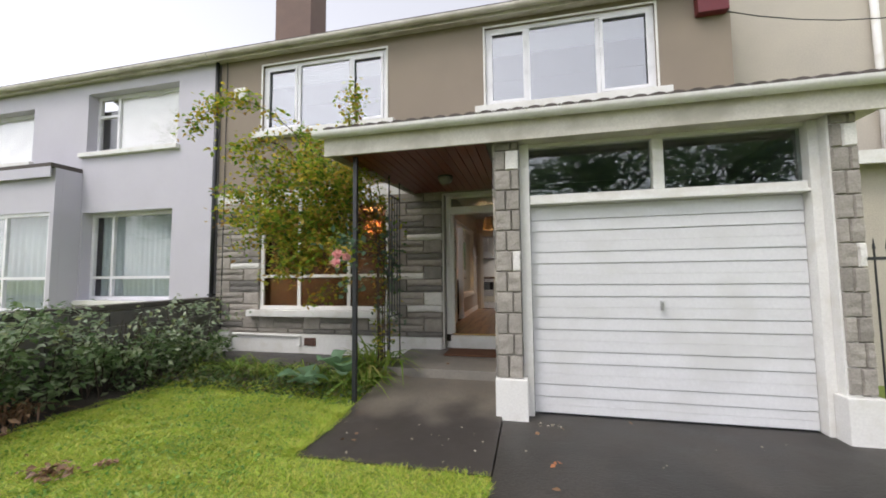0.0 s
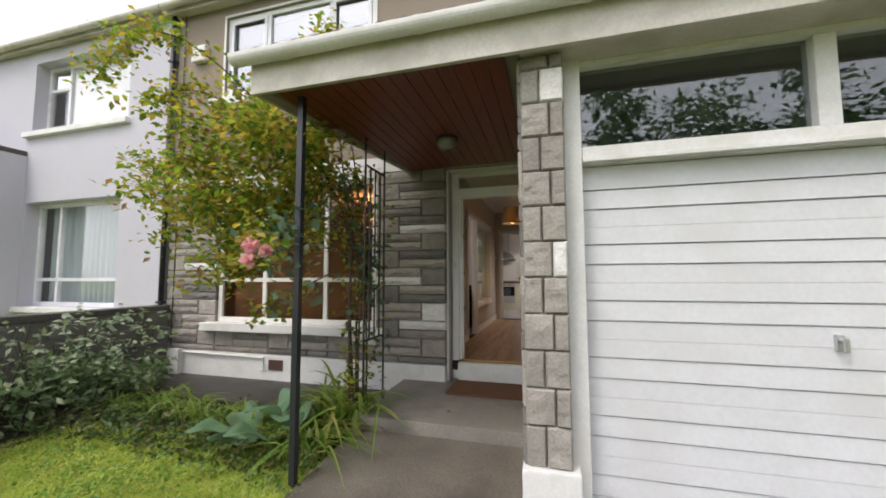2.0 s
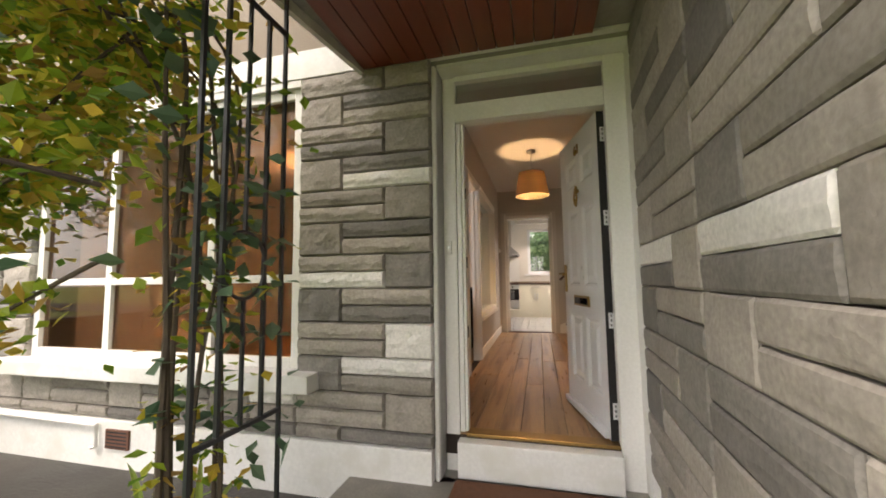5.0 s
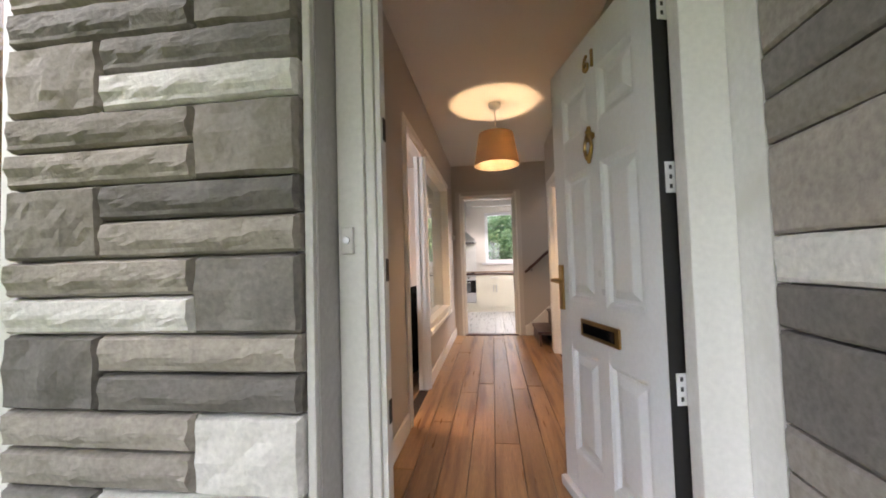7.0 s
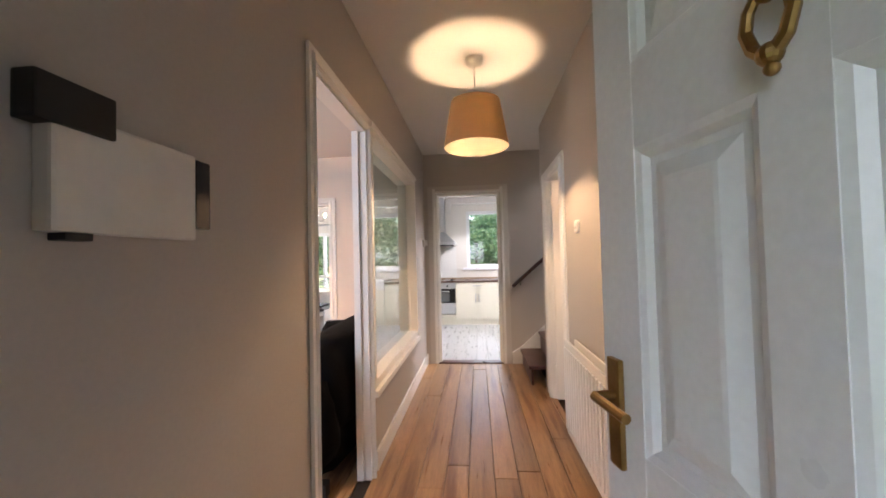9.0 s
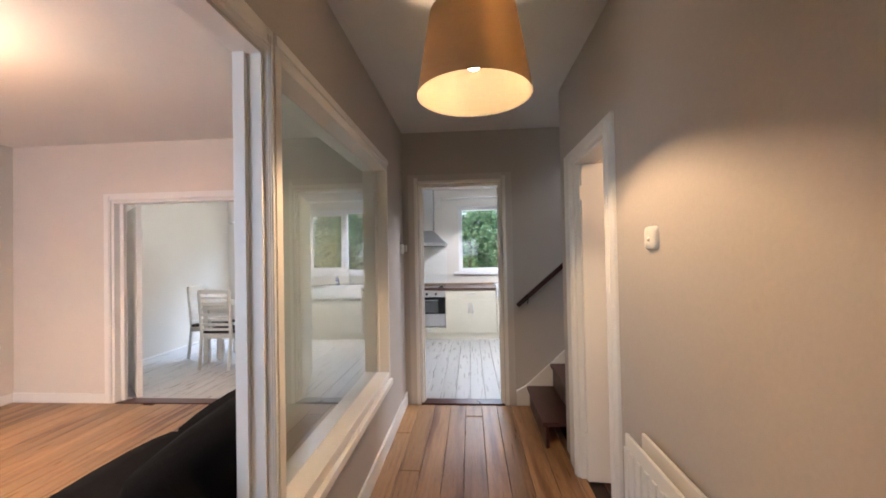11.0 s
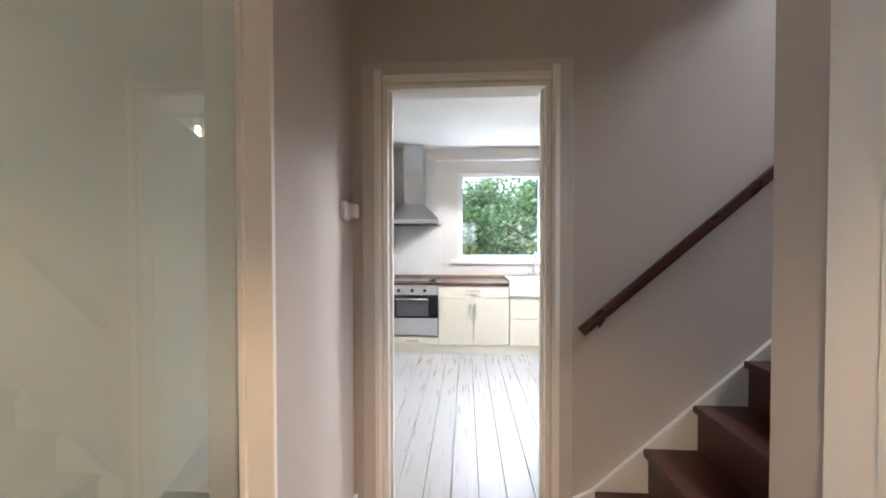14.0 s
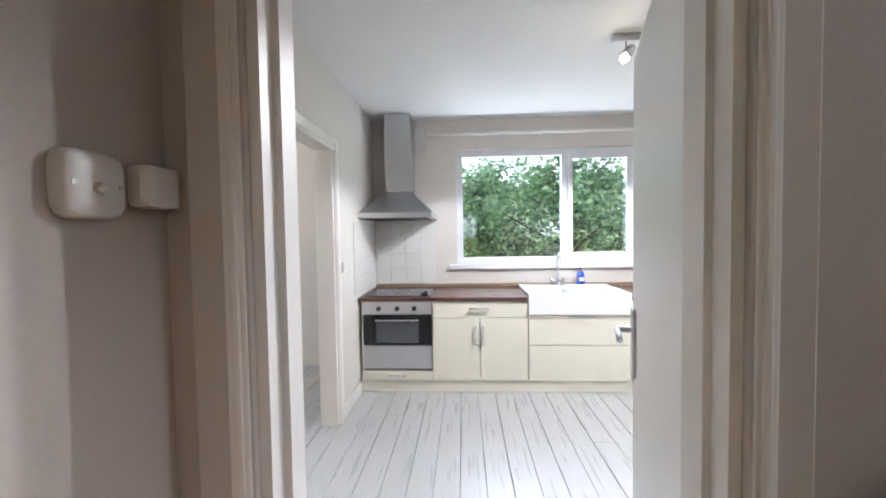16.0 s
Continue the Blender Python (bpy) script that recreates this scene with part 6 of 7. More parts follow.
for pts, r0, r1 in canes:
    bm = bmesh.new()
    path_tube(bm, pts, r0, r1, seg=6)
    part("cane", bm, M_BARK, rose)
cs = []
for i in range(190):
    cs.append(in_ball((-2.14, -1.32, 1.84), (0.70, 0.62, 0.72), 0.2))
for i in range(38):
    a = in_ball((-2.12, -1.34, 1.86), (0.72, 0.62, 0.72), 0.9)
    d_ = (a - np.array((-1.7, -1.1, 1.6)))
    d_ = d_ / np.linalg.norm(d_) * (0.14 + 0.32 * rng.random())
    for k in range(5):
        cs.append(a + d_ * k / 4 + rng.normal(size=3) * 0.03 - np.array((0, 0, 0.05 * (k / 4) ** 2)))
cs = np.array(cs)
cen = cs[rng.integers(0, len(cs), 10800)] + rng.normal(size=(10800, 3)) * (0.085, 0.085, 0.075)
for pts, r0, r1 in canes[7:]:
    pa = np.array([list(q) for q in pts])
    m_ = 300 if r0 and pa[-1][2] > 2.0 else 130
    cen = np.concatenate([cen, pa[rng.integers(len(pa) // 4, len(pa), m_)] + rng.normal(size=(m_, 3)) * 0.07])
for k_, n_ in ((7, 260), (8, 160)):
    pa = np.array([list(q) for q in canes[k_][0]])
    cen = np.concatenate([cen, pa[rng.integers(len(pa) // 2, len(pa), n_)] + rng.normal(size=(n_, 3)) * (0.10, 0.09, 0.08)])
for pts, r0, r1 in canes[:7]:
    pa = np.array([list(q) for q in pts])
    cen = np.concatenate([cen, pa[rng.integers(len(pa) // 8, len(pa) // 2, 55)] + rng.normal(size=(55, 3)) * 0.07, pa[rng.integers(len(pa) // 2, len(pa), 190)] + rng.normal(size=(190, 3)) * 0.12])
leaf_mesh("crown", cen, 0.045 + 0.04 * rng.random(len(cen)), L_ROSE, rose, "green to yellow small leaves", slim=0.62)
gr = np.array([(-1.25, -1.95, 1.15), (-1.15, -1.75, 0.95), (-1.3, -1.7, 1.3), (-1.1, -2.1, 1.25)])
cen = gr[rng.integers(0, 4, 130)] + rng.normal(size=(130, 3)) * (0.10, 0.13, 0.14)
tc_ = np.array([(-1.06 + 0.05 * rng.normal(), -1.04 + 0.10 * rng.normal(), z_) for z_ in (0.35, 0.55, 0.8, 0.95, 1.15, 1.3, 1.5, 1.8)])
cen = np.concatenate([cen, tc_[rng.integers(0, len(tc_), 170)] + rng.normal(size=(170, 3)) * (0.07, 0.10, 0.08)])
leaf_mesh("leaf_spray", cen, 0.06 + 0.05 * rng.random(len(cen)), leafy("blue_green_leaf", [(0.05, 0.11, 0.06), (0.09, 0.16, 0.09), (0.13, 0.2, 0.12)]), rose, "blue-green larger rose leaves", slim=0.68)["kind"] = "stuff"
fl = []
for c, r in (((-1.01, -2.48, 1.14), 0.056), ((-0.93, -2.46, 1.11), 0.048), ((-1.06, -2.45, 1.07), 0.050), ((-1.0, -2.50, 1.05), 0.044)):
    n = 55
    dv = rng.normal(size=(n, 3))
    dv /= np.linalg.norm(dv, axis=1)[:, None]
    leaf_mesh("bloom", np.array(c) + dv * r * 0.45 * rng.random((n, 1)), r * (0.6 + 0.5 * rng.random(n)), L_PETAL, rose, "pink double rose bloom", slim=1.1, flat=1.0, fold=0.8)["kind"] = "stuff"


def blades(n, length, spread, width, droop, seed, height=0.9):
    """Arching strap leaves out of one root."""
    r = random.Random(seed)
    vs, fs = [], []
    for _ in range(n):
        a = r.uniform(0, 2 * math.pi)
        L = length * r.uniform(0.55, 1.1)
        out, w = r.uniform(0.25, 1.0), width * r.uniform(0.7, 1.2)
        bx, by = r.gauss(0, spread), r.gauss(0, spread)
        st = 6
        for k in range(st + 1):
            t = k / st
            rad_ = L * (0.18 * t + out * 0.62 * t * t)
            z = L * height * (t - droop * (0.4 + 0.6 * out) * t * t)
            ww = w * (1 - t) ** 0.6 * (0.6 + 0.4 * min(1, 4 * t))
            px, py = bx + rad_ * math.cos(a), by + rad_ * math.sin(a)
            nx, ny = -math.sin(a) * ww, math.cos(a) * ww
            vs += [(px - nx, py - ny, max(z, 0.005) + ww * 0.3), (px, py, max(z, 0.005)), (px + nx, py + ny, max(z, 0.005) + ww * 0.3)]
            if k:
                o = len(vs) - 6
                fs += [(o, o + 1, o + 4, o + 3), (o + 1, o + 2, o + 5, o + 4)]
    return vs, fs


clumps = []
for j in range(3):
    c = thing("strap_leaf_plant", "clump of long arching green strap leaves", "plant", "strap-leaved clumps")
    vs, fs = blades(44, 0.86, 0.07, 0.019, 0.90, 20 + j)
    raw_mesh("foliage", vs, fs, L_BLADE, c)
    clumps.append(c)
spots = [(-1.12, -1.32), (-1.12, -0.98), (-1.18, -1.62), (-1.32, -1.05), (-1.16, -1.12), (-1.5, -1.35), (-1.75, -1.2), (-2.0, -1.3), (-2.3, -1.15), (-2.6, -1.25), (-2.95, -1.1), (-3.2, -1.25), (-3.45, -1.1), (-3.5, -0.95), (-1.45, -1.2), (-2.8, -1.2), (-1.62, -1.45), (-2.35, -1.3), (-3.75, -1.25), (-4.3, -0.7)]
for i, (x, y) in enumerate(spots):
    m = pose(x, y, -0.45, 0, 0, 67 * i) @ Matrix.Scale(0.8 + 0.4 * rng.random(), 4)
    if i < 3:
        clumps[i].matrix_basis = m
    else:
        c = copy_thing(clumps[i % 3], pose(x, y, -0.45 if i > 4 else -0.40, 0, 0, 67 * i) @ Matrix.Scale(0.66 + 0.07 * (i % 4) if i > 4 else 1.45, 4))
dryc = thing("dry_strap_plant", "clump of brown withered strap leaves at the wall", "plant")
vs, fs = blades(70, 0.6, 0.12, 0.010, 0.95, 77)
raw_mesh("foliage", vs, fs, L_DRY, dryc)
dryc.matrix_basis = pose(-4.15, -3.55, -0.45)
copy_thing(dryc, pose(-4.1, -3.1, -0.45, 0, 0, 120))
d3 = copy_thing(dryc, pose(-1.02, -1.12, -0.45, 0, 0, 50))
broad = thing("broad_leaf_plant", "low plant with large rounded green leaves", "plant", at=(0.06, 0.22, -0.06))
for i, (x, y, a, L, tilt) in enumerate(((-1.75, -1.85, 200, 0.38, 12), (-1.85, -1.75, 165, 0.35, 25), (-1.60, -1.90, 235, 0.33, 30), (-1.50, -1.75, 100, 0.32, 55), (-1.90, -1.95, 225, 0.30, 14), (-1.42, -1.85, 290, 0.30, 45), (-1.65, -1.70, 60, 0.30, 60), (-1.55, -1.85, 260, 0.34, 40))):
    bm = bmesh.new()
    grid = []
    for k in range(9):
        t = k / 8
        w = 0.17 * L / 0.4 * math.sin(math.pi * min(1, t * 0.94 + 0.06)) ** 0.8
        row = []
        for q in range(7):
            s = q / 3 - 1
            z = math.sin(t * 2.2) * L * 0.35 * math.sin(radians(tilt)) + abs(s) * w * 0.28 + 0.012 * math.sin(9 * t + 3 * abs(s))
            row.append(bm.verts.new((t * L * math.cos(radians(tilt) * 0.6), s * w, z)))
        grid.append(row)
    for k in range(8):
        for q in range(6):
            bm.faces.new((grid[k][q], grid[k][q + 1], grid[k + 1][q + 1], grid[k + 1][q]))
    lf = part("leaf", bm, L_BROAD, broad, smooth=True)
    lf.matrix_local = pose(x, y, -0.30 + 0.03 * i, 0, -tilt * 0.4, a)

shr = thing("shrub_border", "dense dark green shrub along the garden wall", "shrub")
shr["kind"] = "stuff"
cs = []
for i in range(330):
    y = -6.2 + 5.6 * rng.random()
    h = (0.55 + 0.25 * math.sin(y * 2.1) + 0.15 * rng.random()) * (1.0 if y < -2.7 else 0.35)
    if y > -2.7 and rng.random() < 0.45:
        continue
    cs.append((-4.62 + 0.8 * rng.random() ** 1.2, y, -0.40 + (h + 0.30) * rng.random() ** 0.8))
cs = np.array(cs)
cen = cs[rng.integers(0, len(cs), 7800)] + rng.normal(size=(7800, 3)) * 0.075
cen[:, 2] = np.maximum(cen[:, 2], -0.42)
cen[:, 0] = np.maximum(cen[:, 0], -4.62)
leaf_mesh("leaves", cen, 0.06 + 0.065 * rng.random(len(cen)), L_BUSH, shr, slim=0.5)
bm = bmesh.new()
for i in range(60):
    y = -6 + 5.4 * rng.random()
    x = -4.4 + 0.4 * rng.random()
    tube(bm, (x, y, -0.46), (x + rng.normal() * 0.2, y + rng.normal() * 0.2, 0.2 + 0.4 * rng.random()), 0.008, 0.003, seg=5, caps=False)
part("stems", bm, M_BARK, shr)
cs = []
for i in range(150):
    a = np.array((-4.45 + 0.75 * rng.random(), -5.6 + 4.8 * rng.random(), 0.05 + 0.5 * rng.random()))
    d_ = np.array((0.35 * rng.random(), -0.3 + 0.6 * rng.random(), 0.12 + 0.2 * rng.random()))
    for k in range(11):
        cs.append(a + d_ * k / 10 - np.array((0, 0, 0.14 * (k / 10) ** 2)) + rng.normal(size=3) * 0.022)
cs = np.array(cs)
leaf_mesh("leaf_spray", cs, 0.05 + 0.04 * rng.random(len(cs)), leafy("pale_spray_leaf", [(0.16, 0.24, 0.13), (0.26, 0.34, 0.21), (0.36, 0.42, 0.30), (0.26, 0.29, 0.09)]), shr, "paler grey-green leaf sprays", slim=0.55, flat=0.3)
cs = np.array([(-4.0 + 0.35 * rng.random(), -5.8 + 2.6 * rng.random(), ZG + 0.02 + 0.28 * rng.random() ** 1.6) for _ in range(420)])
leaf_mesh("dead_leaves", cs, 0.06 + 0.05 * rng.random(len(cs)), L_DRY, shr, "brown dead leaves low in the shrub", slim=0.4)
lowp = thing("ground_cover", "low green leafy ground cover under the climbing shrub", "plant")
lowp["kind"] = "stuff"
cs = np.array([(-3.9 + 2.8 * rng.random(), -1.95 + 1.0 * rng.random(), -0.43 + 0.12 * rng.random()) for _ in range(160)])
cen = cs[rng.integers(0, len(cs), 3200)] + rng.normal(size=(3200, 3)) * (0.08, 0.08, 0.04)
cen[:, 2] = np.maximum(cen[:, 2], -0.43)
leaf_mesh("leaves", cen, 0.035 + 0.04 * rng.random(len(cen)), leafy("mixed_low_leaf", [(0.03, 0.07, 0.015), (0.06, 0.12, 0.025), (0.10, 0.15, 0.03), (0.13, 0.10, 0.03)]), lowp)
structure(boxes("bed_soil", M_SOIL, None, (-4.65, -1.10, -1.52, -0.86, -0.6, ZG + 0.004), (-4.65, -3.75, -6.4, -1.52, -0.6, ZG + 0.003)), "dark planting bed soil", "soil")

# lawn blades
def grass(name, n, x0, x1, y0, y1, h):
    x, y = x0 + (x1 - x0) * rng.random(n), y0 + (y1 - y0) * rng.random(n)
    a = 2 * math.pi * rng.random(n)
    hh = h * (0.5 + 0.8 * rng.random(n)) * (0.85 + 0.45 * np.sin(x * 9 + 3 * np.sin(y * 5.3)) * np.sin(y * 11 + 2.4 * np.sin(x * 6.1)))
    lean = 1.5 * hh
    w = 0.0026 + 0.003 * rng.random(n)
    z = np.full(n, ZG - 0.006)
    p0 = np.stack([x - w * np.sin(a), y + w * np.cos(a), z], 1)
    p1 = np.stack([x + w * np.sin(a), y - w * np.cos(a), z], 1)
    la = 2 * math.pi * rng.random(n)
    p2 = np.stack([x + lean * np.cos(la), y + lean * np.sin(la), z + hh], 1)
    v = np.stack([p0, p1, p2], 1).reshape(-1, 3)
    f = np.arange(3 * n).reshape(-1, 3)
    g = raw_mesh(name, v.tolist(), f.tolist(), L_GRASS)
    return tagged(g, "short green lawn grass", "grass", kind="stuff")


grass("lawn_grass", 135000, -3.85, -1.05, -5.6, -1.40, 0.03)
grass("lawn_grass", 32000, -1.05, 0.50, -5.0, -3.11, 0.03)
grass("verge_grass", 2500, -1.12, -1.0, -3.15, -1.9, 0.06)
clover = thing("clover_patches", "small round-leaved clover and weeds in the lawn", "weeds")
clover["kind"] = "stuff"
spots = np.array([(-3.7 + 2.6 * rng.random(), -5.2 + 3.4 * rng.random(), 0.0) for _ in range(150)])
cen = spots[rng.integers(0, len(spots), 5200)] + rng.normal(size=(5200, 3)) * (0.085, 0.085, 0.0)
cen[:, 2] = ZG + 0.012 + 0.014 * rng.random(len(cen))
cen = cen[(cen[:, 0] < -1.07) & (cen[:, 1] < -1.75)]
leaf_mesh("leaves", cen, 0.016 + 0.018 * rng.random(len(cen)), leafy("clover_leaf", [(0.07, 0.20, 0.03), (0.13, 0.30, 0.04), (0.24, 0.40, 0.06), (0.38, 0.42, 0.09)]), clover, flat=0.35, slim=0.85)
fallen = thing("fallen_leaves", "scattered brown fallen leaves on the ground", "leaves")
fallen["kind"] = "stuff"
cen = np.array([(-3.6 + 5.6 * rng.random(), -4.8 + 3.2 * rng.random(), ZG + 0.012) for _ in range(40)] + [(-0.9 + 1.3 * rng.random(), -1.2 + 1.0 * rng.random(), ZP + 0.006) for _ in range(12)] + [(-2.5 + 0.10 * rng.normal(), -3.74 + 0.05 * rng.normal(), ZG + 0.03 + 0.03 * rng.random()) for _ in range(90)] + [(-2.26 + 0.04 * rng.normal(), -3.55 + 0.03 * rng.normal(), ZG + 0.03) for _ in range(22)])
leaf_mesh("leaves", cen, 0.03 + 0.035 * rng.random(len(cen)), L_DRY, fallen, flat=0.1, slim=0.7)
petals = thing("fallen_petals", "pale fallen petals and bits on the concrete", "petals")
petals["kind"] = "stuff"
cen = np.array([(-0.95 + 1.4 * rng.random(), -3.05 + 1.1 * rng.random(), ZG + 0.018) for _ in range(26)] + [(0.6 + 2.6 * rng.random(), -4.6 + 2.5 * rng.random(), ZG + 0.006) for _ in range(22)] + [(1.0 + 0.08 * rng.normal(), -2.13 + 0.03 * rng.normal(), ZG + 0.006) for _ in range(16)])
leaf_mesh("petals", cen, 0.012 + 0.02 * rng.random(len(cen)), leafy("pale_petal", [(0.55, 0.50, 0.42), (0.42, 0.38, 0.30), (0.30, 0.27, 0.20)]), petals, flat=0.1, slim=0.8)
leaf_one = thing("fallen_leaf", "single orange leaf lying on the drive", "leaf")
leaf_mesh("blade", np.array([(0.94, -2.87, ZG + 0.008), (0.955, -2.86, ZG + 0.01), (0.93, -2.885, ZG + 0.01)]), np.array([0.07, 0.055, 0.05]), leafy("orange_leaf", [(0.42, 0.15, 0.07), (0.48, 0.20, 0.09)]), leaf_one, flat=0.15, slim=0.8)


# ---- trees ----
def tree(name, label, height, crown_r, n_leaf, leaf_size, seed, base=-0.5):
    r = random.Random(seed)
    t = thing(name, label, "tree", "trees")
    bm = bmesh.new()
    path_tube(bm, [(0, 0, 0), (0.05, 0.03, height * 0.3), (-0.06, 0.05, height * 0.55), (0.04, 0.0, height * 0.85)], 0.03 * height ** 0.8, 0.02, seg=8)
    part("trunk", bm, M_BARK, t, smooth=True)
    tips = []
    bm = bmesh.new()
    for i in range(16):
        a, zz = 2.4 * i, height * (0.28 + 0.6 * i / 16)
        L = crown_r * (0.6 + 0.5 * r.random()) * (1.15 - 0.55 * i / 16)
        e = (L * math.cos(a), L * math.sin(a), zz + L * (0.35 + 0.4 * r.random()))
        mid = (0.5 * e[0], 0.5 * e[1], zz + 0.25 * L)
        path_tube(bm, [(0, 0, zz), mid, e], 0.05 * crown_r / 2, 0.01, seg=6)
        for k in range(7):
            q = 0.45 + 0.6 * r.random()
            tips.append((e[0] * q + r.gauss(0, 0.22 * crown_r), e[1] * q + r.gauss(0, 0.22 * crown_r), mid[2] + (e[2] - mid[2]) * q + r.gauss(0, 0.2 * crown_r)))
    part("limbs", bm, M_BARK, t)
    tp = np.array(tips)
    cen = tp[rng.integers(0, len(tp), n_leaf)] + rng.normal(size=(n_leaf, 3)) * 0.12 * crown_r
    cen[:, 2] = np.maximum(cen[:, 2], 0.25)
    leaf_mesh("crown", cen, leaf_size * (0.7 + 0.6 * rng.random(n_leaf)), L_TREE, t, slim=0.55)
    return t


g1 = tree("garden_tree", "leafy green garden tree with a broad crown", 3.6, 1.5, 6500, 0.13, 3)
g1.matrix_basis = pose(2.0, 12.0, -0.52)
copy_thing(g1, pose(0.0, 13.6, -0.52, 0, 0, 80))
copy_thing(g1, pose(-1.6, 13.0, -0.52, 0, 0, 160))
copy_thing(g1, pose(3.6, 13.4, -0.52, 0, 0, 230))
copy_thing(g1, pose(-4.6, 12.6, -0.52, 0, 0, 300))
copy_thing(g1, pose(-6.2, 13.2, -0.52, 0, 0, 20))
copy_thing(g1, pose(0.9, 14.8, -0.52, 0, 0, 130))
t1 = tree("street_tree", "tall leafy street tree", 9.0, 3.4, 6000, 0.30, 9)
t1.matrix_basis = pose(4.5, -17.5, -0.52)
copy_thing(t1, pose(-1.5, -19.8, -0.52, 0, 0, 100))
copy_thing(t1, pose(10.5, -18.5, -0.52, 0, 0, 200))
# unseen copies, added to block the sky mirrored in the living room window
for x, y, a in ((-9.0, -8.2, 40), (-11.2, -9.8, 110), (-8.2, -10.6, 200), (-13.0, -11.6, 320), (-10.4, -12.8, 260), (-15.2, -10.0, 70), (-7.4, -8.8, 15), (-10.0, -8.0, 95), (-12.2, -8.4, 175), (-9.6, -10.6, 285)):
    copy_thing(g1, pose(x, y, -0.52, 0, 0, a))
for x, y, a in ((-15.5, -11.2, 150), (-20.0, -16.5, 40)):
    copy_thing(t1, pose(x, y, -0.52, 0, 0, a))
fence = thing("garden_fence", "grey weathered timber garden fence", "fence")
for i in range(44):
    boxes("slat", M_GREYPOST, fence, (-6.0 + i * 0.205, -5.81 + i * 0.205, 15.6, 15.625, -0.5, 1.15 + 0.02 * (i % 3)), bevel=0.004)
boxes("rail", M_GREYPOST, fence, (-6.0, 3.05, 15.626, 15.66, 0.75, 0.83))
shed = thing("water_butt", "dark green garden water butt behind the house", "water butt")
bm = bmesh.new()
lathe(bm, (0.0, 11.2, -0.5), [(0.0, 0.0), (0.27, 0.0), (0.31, 0.5), (0.29, 1.1), (0.31, 1.12), (0.31, 1.17), (0.0, 1.18)], 24)
part("barrel", bm, M_IRON, shed, smooth=True)

# ---- garden wall, with its blocks ----
gw = structure(boxes("wall_garden", M_MORTAR, None, (-4.84, -4.68, -9.0, -0.035, -0.6, 0.50)), "concrete block garden wall with dark coping", "garden wall")
for k in range(20):
    boxes("coping_stone", M_COPING, gw, (-4.88, -4.64, -0.04 - 0.45 * (k + 1) + 0.006, -0.04 - 0.45 * k, 0.502, 0.575), bevel=0.012)
for r_ in range(5):
    for k in range(21):
        y1 = -0.04 - 0.45 * k + (0.22 if r_ % 2 else 0)
        y0 = y1 - 0.438
        y1 = min(y1, -0.04)
        if y1 - y0 > 0.05 and y0 > -9.0:
            boxes("block", M_BLOCK, gw, (-4.679, -4.655, y0, y1, -0.55 + 0.21 * r_, -0.552 + 0.21 * r_ + 0.2), bevel=0.006)

# ---- floorboards ----
def floor_boards(parent, mat, x0, x1, y0, y1, widths, length, seed, tilt=0.005):
    r = random.Random(seed)
    x, made = x0, {}
    while x < x1 - 0.01:
        w = min(r.choice(widths), x1 - x)
        y = y0 - r.uniform(0, length * 0.8)
        while y < y1:
            L = length * r.choice((0.8, 1.0, 1.25))
            a, b = max(y, y0), min(y + L, y1)
            if b - a > 0.05:
                key = (round(w, 3), round(b - a, 3))
                if key not in made:
                    bm = bmesh.new()
                    box(bm, 0.0015, w - 0.0015, 0.001, b - a - 0.001, -0.012, 0.0)
                    es = [e for e in bm.edges if all(v.co.z > -0.001 for v in e.verts)]
                    bmesh.ops.bevel(bm, geom=es, offset=0.0022, segments=1, affect="EDGES")
                    me = bpy.data.meshes.new("floorboard")
                    bm.to_mesh(me)
                    bm.free()
                    me.materials.append(mat)
                    made[key] = me
                ob = new("floorboard", made[key])
                ob.location = (x, a, r.uniform(-0.0012, 0.0))
                ob.rotation_euler = (r.uniform(-0.0006, 0.0006), r.uniform(-tilt, tilt), 0)
                ob.parent = parent
            y += L
        x += w


floor_boards(floor_hall, M_PLANK, XL, XR + 0.03, 0.175, YE - 0.02, (0.13, 0.135, 0.14), 2.4, 1)
floor_boards(floor_living, M_PLANK, -4.44, XL - 0.075, 0.33, 4.50, (0.12, 0.125), 3.2, 2)
floor_boards(floor_kitchen, M_WPLANK, -4.43, -1.172, 4.64, YK, (0.13, 0.135), 3.2, 3, 0.0008)
floor_boards(floor_kitchen, M_WPLANK, -1.165, 2.24, YE + 0.122, YK - 0.1, (0.138, 0.140, 0.142), 6.0, 4, 0.0008)

# ---- stone cladding ----
stone_made = {}


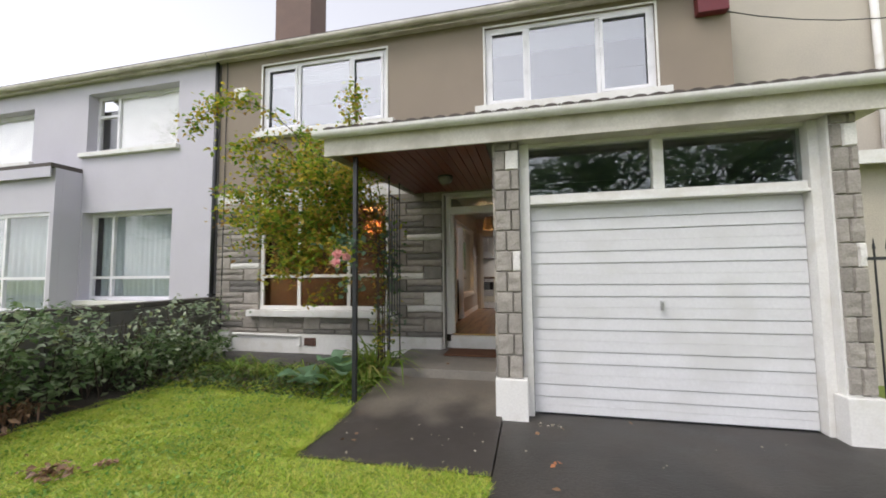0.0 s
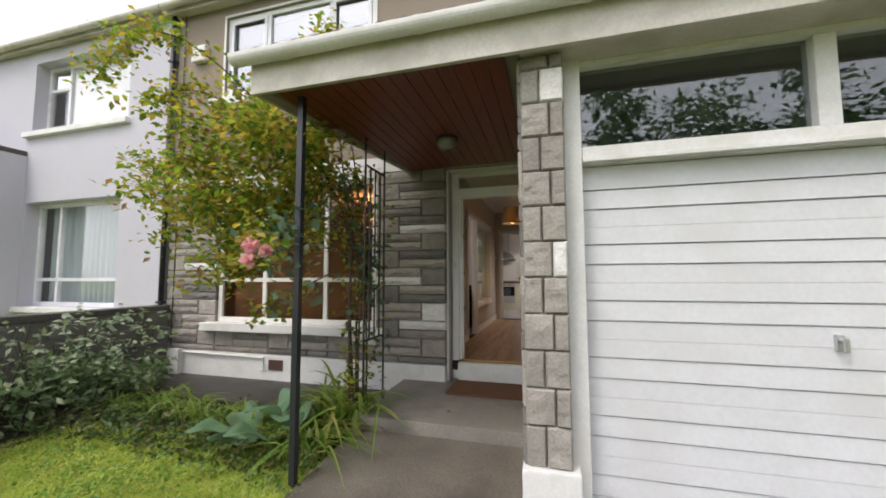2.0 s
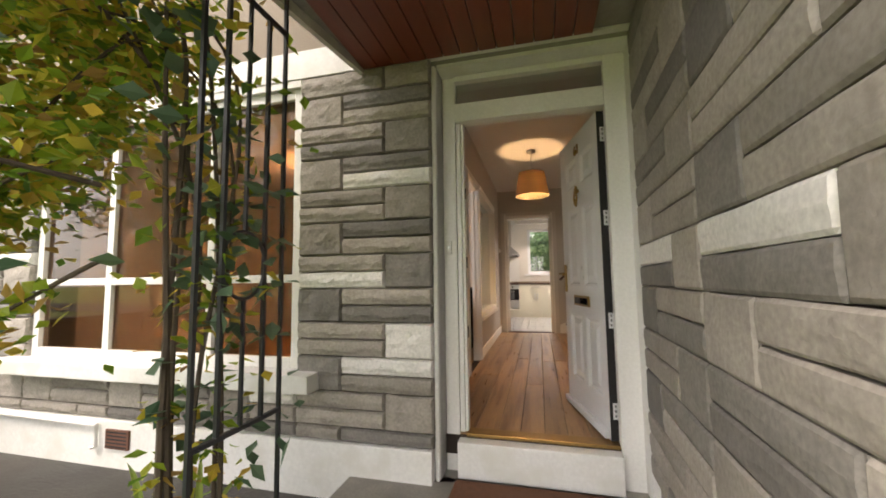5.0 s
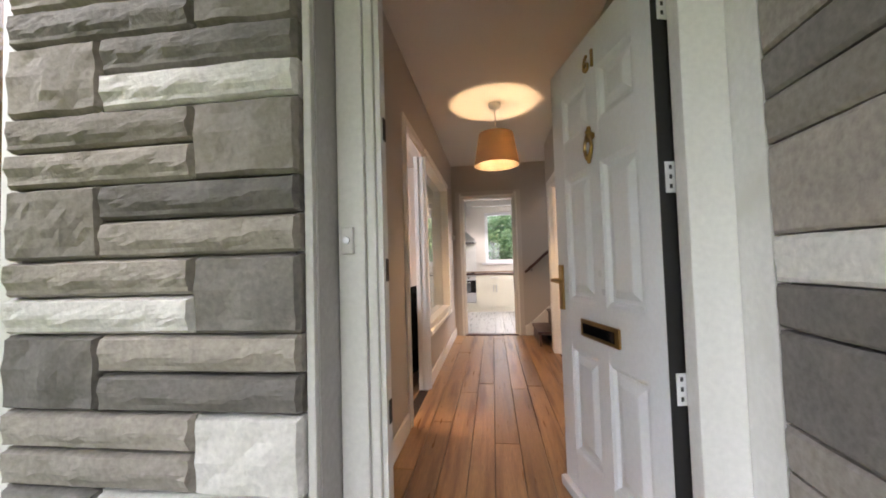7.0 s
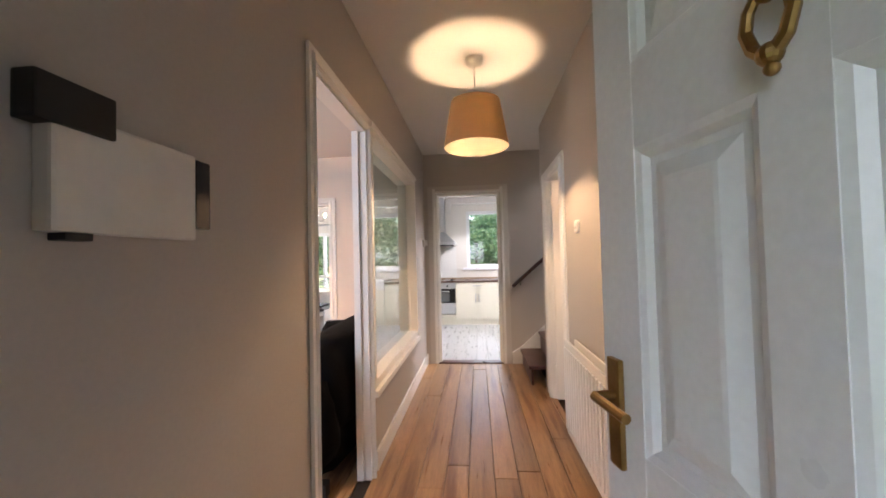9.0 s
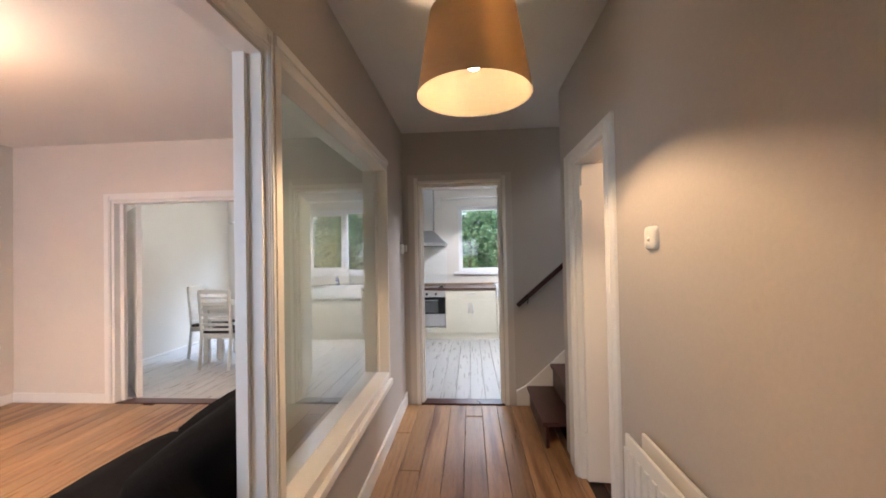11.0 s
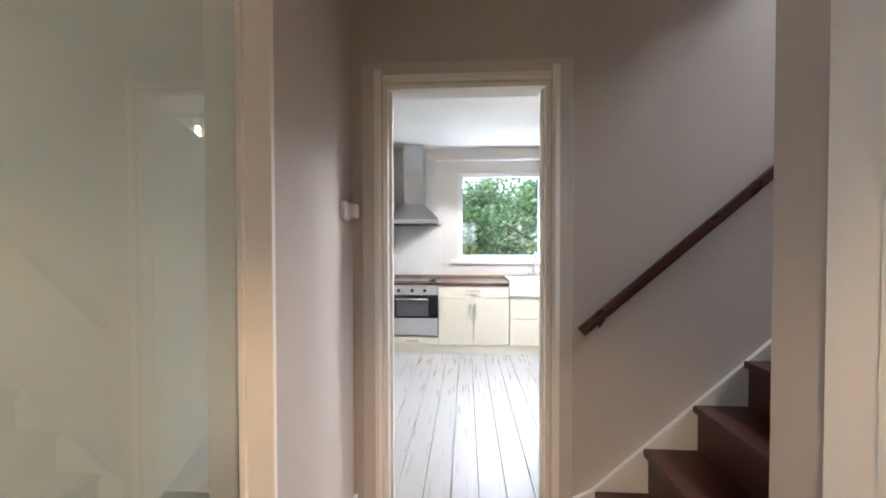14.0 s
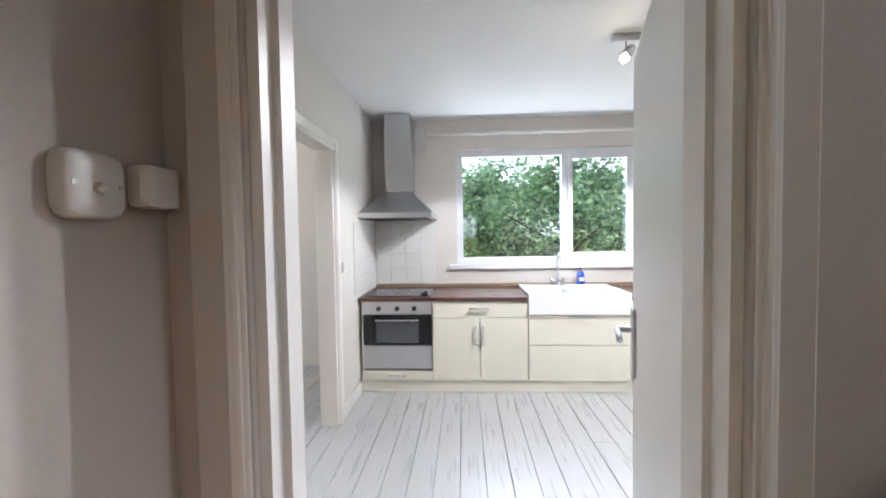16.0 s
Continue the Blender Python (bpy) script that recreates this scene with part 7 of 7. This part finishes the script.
def stone_mesh(w, h, variant, mat, rough=1.0):
    key = (round(w, 3), round(h, 3), variant, mat.name, rough)
    if key in stone_made:
        return stone_made[key]
    slab = w > 2.4 * h
    gap = 0.0028
    nx, nz = (max(6, min(22, 2 + int(w / 0.027))), 9) if rough > 0.5 else (8, 6)
    seed = variant * 7.3 + w * 31 + h * 17
    lines_u = [0.0] + [0.009 / w + (1 - 0.018 / w) * k / (nx - 2) for k in range(nx - 1)] + [1.0]
    lines_v = [0.0] + [0.009 / h + (1 - 0.018 / h) * k / (nz - 2) for k in range(nz - 1)] + [1.0]
    bm = bmesh.new()
    g = []
    for j in range(nz + 1):
        row = []
        for i in range(nx + 1):
            u, v = lines_u[i], lines_v[j]
            e = min(u * w, (1 - u) * w, v * h, (1 - v) * h)
            edge = min(1.0, max(0.0, e) / 0.0089)
            x_, z_ = u * w, v * h
            # a chiselled face: a wavy lip, falling back above it and cut in below
            lip = 0.46 + 0.30 * noise.noise(Vector((x_ * 17 + seed, 0.0, seed))) + 0.12 * noise.noise(Vector((x_ * 41, seed, 3.0)))
            f = 1 - 0.75 * (v - lip) / max(0.1, 1 - lip) if v > lip else max(0.0, 1 - 1.9 * (lip - v) / max(0.1, lip))
            d = (0.011 if slab else 0.005) * f + 0.008 * noise.noise(Vector((x_ * 11 + seed, z_ * 18, seed))) + 0.004 * noise.noise(Vector((x_ * 38 + seed, z_ * 34, 2.0)))
            if not slab:
                d += 0.010 * max(0.0, noise.noise(Vector((x_ * 7 + seed, z_ * 9, 5.0))))
            y = -0.010 * edge * max(0.4, rough) - d * edge * rough + (0.006 * rough if edge < 0.01 else 0)
            jx = 0.004 * noise.noise(Vector((seed, v * 9, u * 3))) if edge < 0.01 else 0
            row.append(bm.verts.new((gap + u * (w - 2 * gap) + jx, y, gap + v * (h - 2 * gap) + jx)))
        g.append(row)
    for j in range(nz):
        for i in range(nx):
            bm.faces.new((g[j][i], g[j][i + 1], g[j + 1][i + 1], g[j + 1][i]))
    rim = g[0] + [g[j][nx] for j in range(1, nz + 1)] + g[nz][-2::-1] + [g[j][0] for j in range(nz - 1, 0, -1)]
    back = [bm.verts.new((v.co.x, 0.034, v.co.z)) for v in rim]
    for i in range(len(rim)):
        j = (i + 1) % len(rim)
        bm.faces.new((rim[i], back[i], back[j], rim[j]))
    bmesh.ops.recalc_face_normals(bm, faces=bm.faces)
    me = bpy.data.meshes.new("stone")
    bm.to_mesh(me)
    bm.free()
    me.materials.append(mat)
    stone_made[key] = me
    return me


srand = random.Random(11)


def stone(parent, u, z, w, h, m, mat=None, rough=1.0):
    """One stone; m carries (u, 0, z) into the world, its face towards -y of m."""
    mat = mat or srand.choices((M_STONE, M_STONE_D, M_STONE_W), (0.64, 0.32, 0.04) if rough > 0.5 else (0.52, 0.45, 0.03))[0]
    ob = new("stone", stone_mesh(w, h, srand.randrange(3), mat, rough))
    ob.parent = parent
    ob.matrix_local = m @ Matrix.Translation((u, 0, z))


RH = 0.206


def courses(parent, u0, u1, z0, z1, m, first=0, white=(), rough=1.0):
    """Random ashlar: rows of one block and two slabs, turn about."""
    k = math.floor((z0 - 0.039) / RH)
    while 0.039 + RH * k < z1 - 0.01:
        za, zb = max(z0, 0.039 + RH * k), min(z1, 0.039 + RH * (k + 1))
        odd = (k + first) % 2
        u = u0
        i = 0
        while u < u1 - 0.02:
            block = (i + odd) % 2 == 0
            w = (0.306 if odd == 0 else 0.29) if block else (0.574 if odd == 0 else 0.59)
            w = min(w, u1 - u)
            if u1 - u - w < 0.07:
                w = u1 - u
            if block or zb - za < 0.16:
                stone(parent, u, za, w, zb - za, m, None, rough)
            else:
                hh = (zb - za) / 2
                pick = white.get((k, i)) if isinstance(white, dict) else None
                stone(parent, u, za, w, hh, m, M_STONE_W if pick == "low" else None, rough)
                stone(parent, u, za + hh, w, hh, m, M_STONE_W if pick == "high" else None, rough)
            u += w
            i += 1
        k += 1


I4 = Matrix.Identity(4)
courses(wall_front, -1.44, -0.553, -0.043, 2.248, I4, 1, {(7, 1): "low", (4, 0): "low", (1, 1): "high"})
courses(wall_front, -4.755, -3.85, -0.043, 2.248, I4, 1)
courses(wall_front, -3.85, -1.44, -0.043, 0.248, I4, 0)
structure(boxes("trim_window_head", M_WHITE_W, None, (-3.85, -1.44, -0.005, 0.034, 2.2, 2.249)), "white head above the living room window", "trim")
courses(gs, 0.0, 2.075, -0.06, 2.236, Matrix.Translation((0.560, 0.032, 0)) @ Matrix.Rotation(radians(-93.07), 4, "Z"), 1, {(4, 0): "high", (4, 1): "high", (4, 2): "high"}, 0.35)
gp = bpy.data.objects["wall_garage_pier"]
for x0, x1 in ((0.462, 0.704), (3.25, 3.44)):
    z = -0.062
    i = 0
    while z < 2.22:
        h = min(0.2 if i else 0.216, 2.235 - z)
        if h < 0.03:
            break
        s = 0.665 if i % 2 else 0.445
        w = x1 - x0
        stone(gp, x0, z, w * s, h, Matrix.Translation((0, -2.052, 0)), M_STONE_T, 0.85)
        stone(gp, x0 + w * s, z, w * (1 - s), h, Matrix.Translation((0, -2.052, 0)), M_STONE_W if i and i % 5 == 0 else M_STONE_T, 0.85)
        z += h
        i += 1
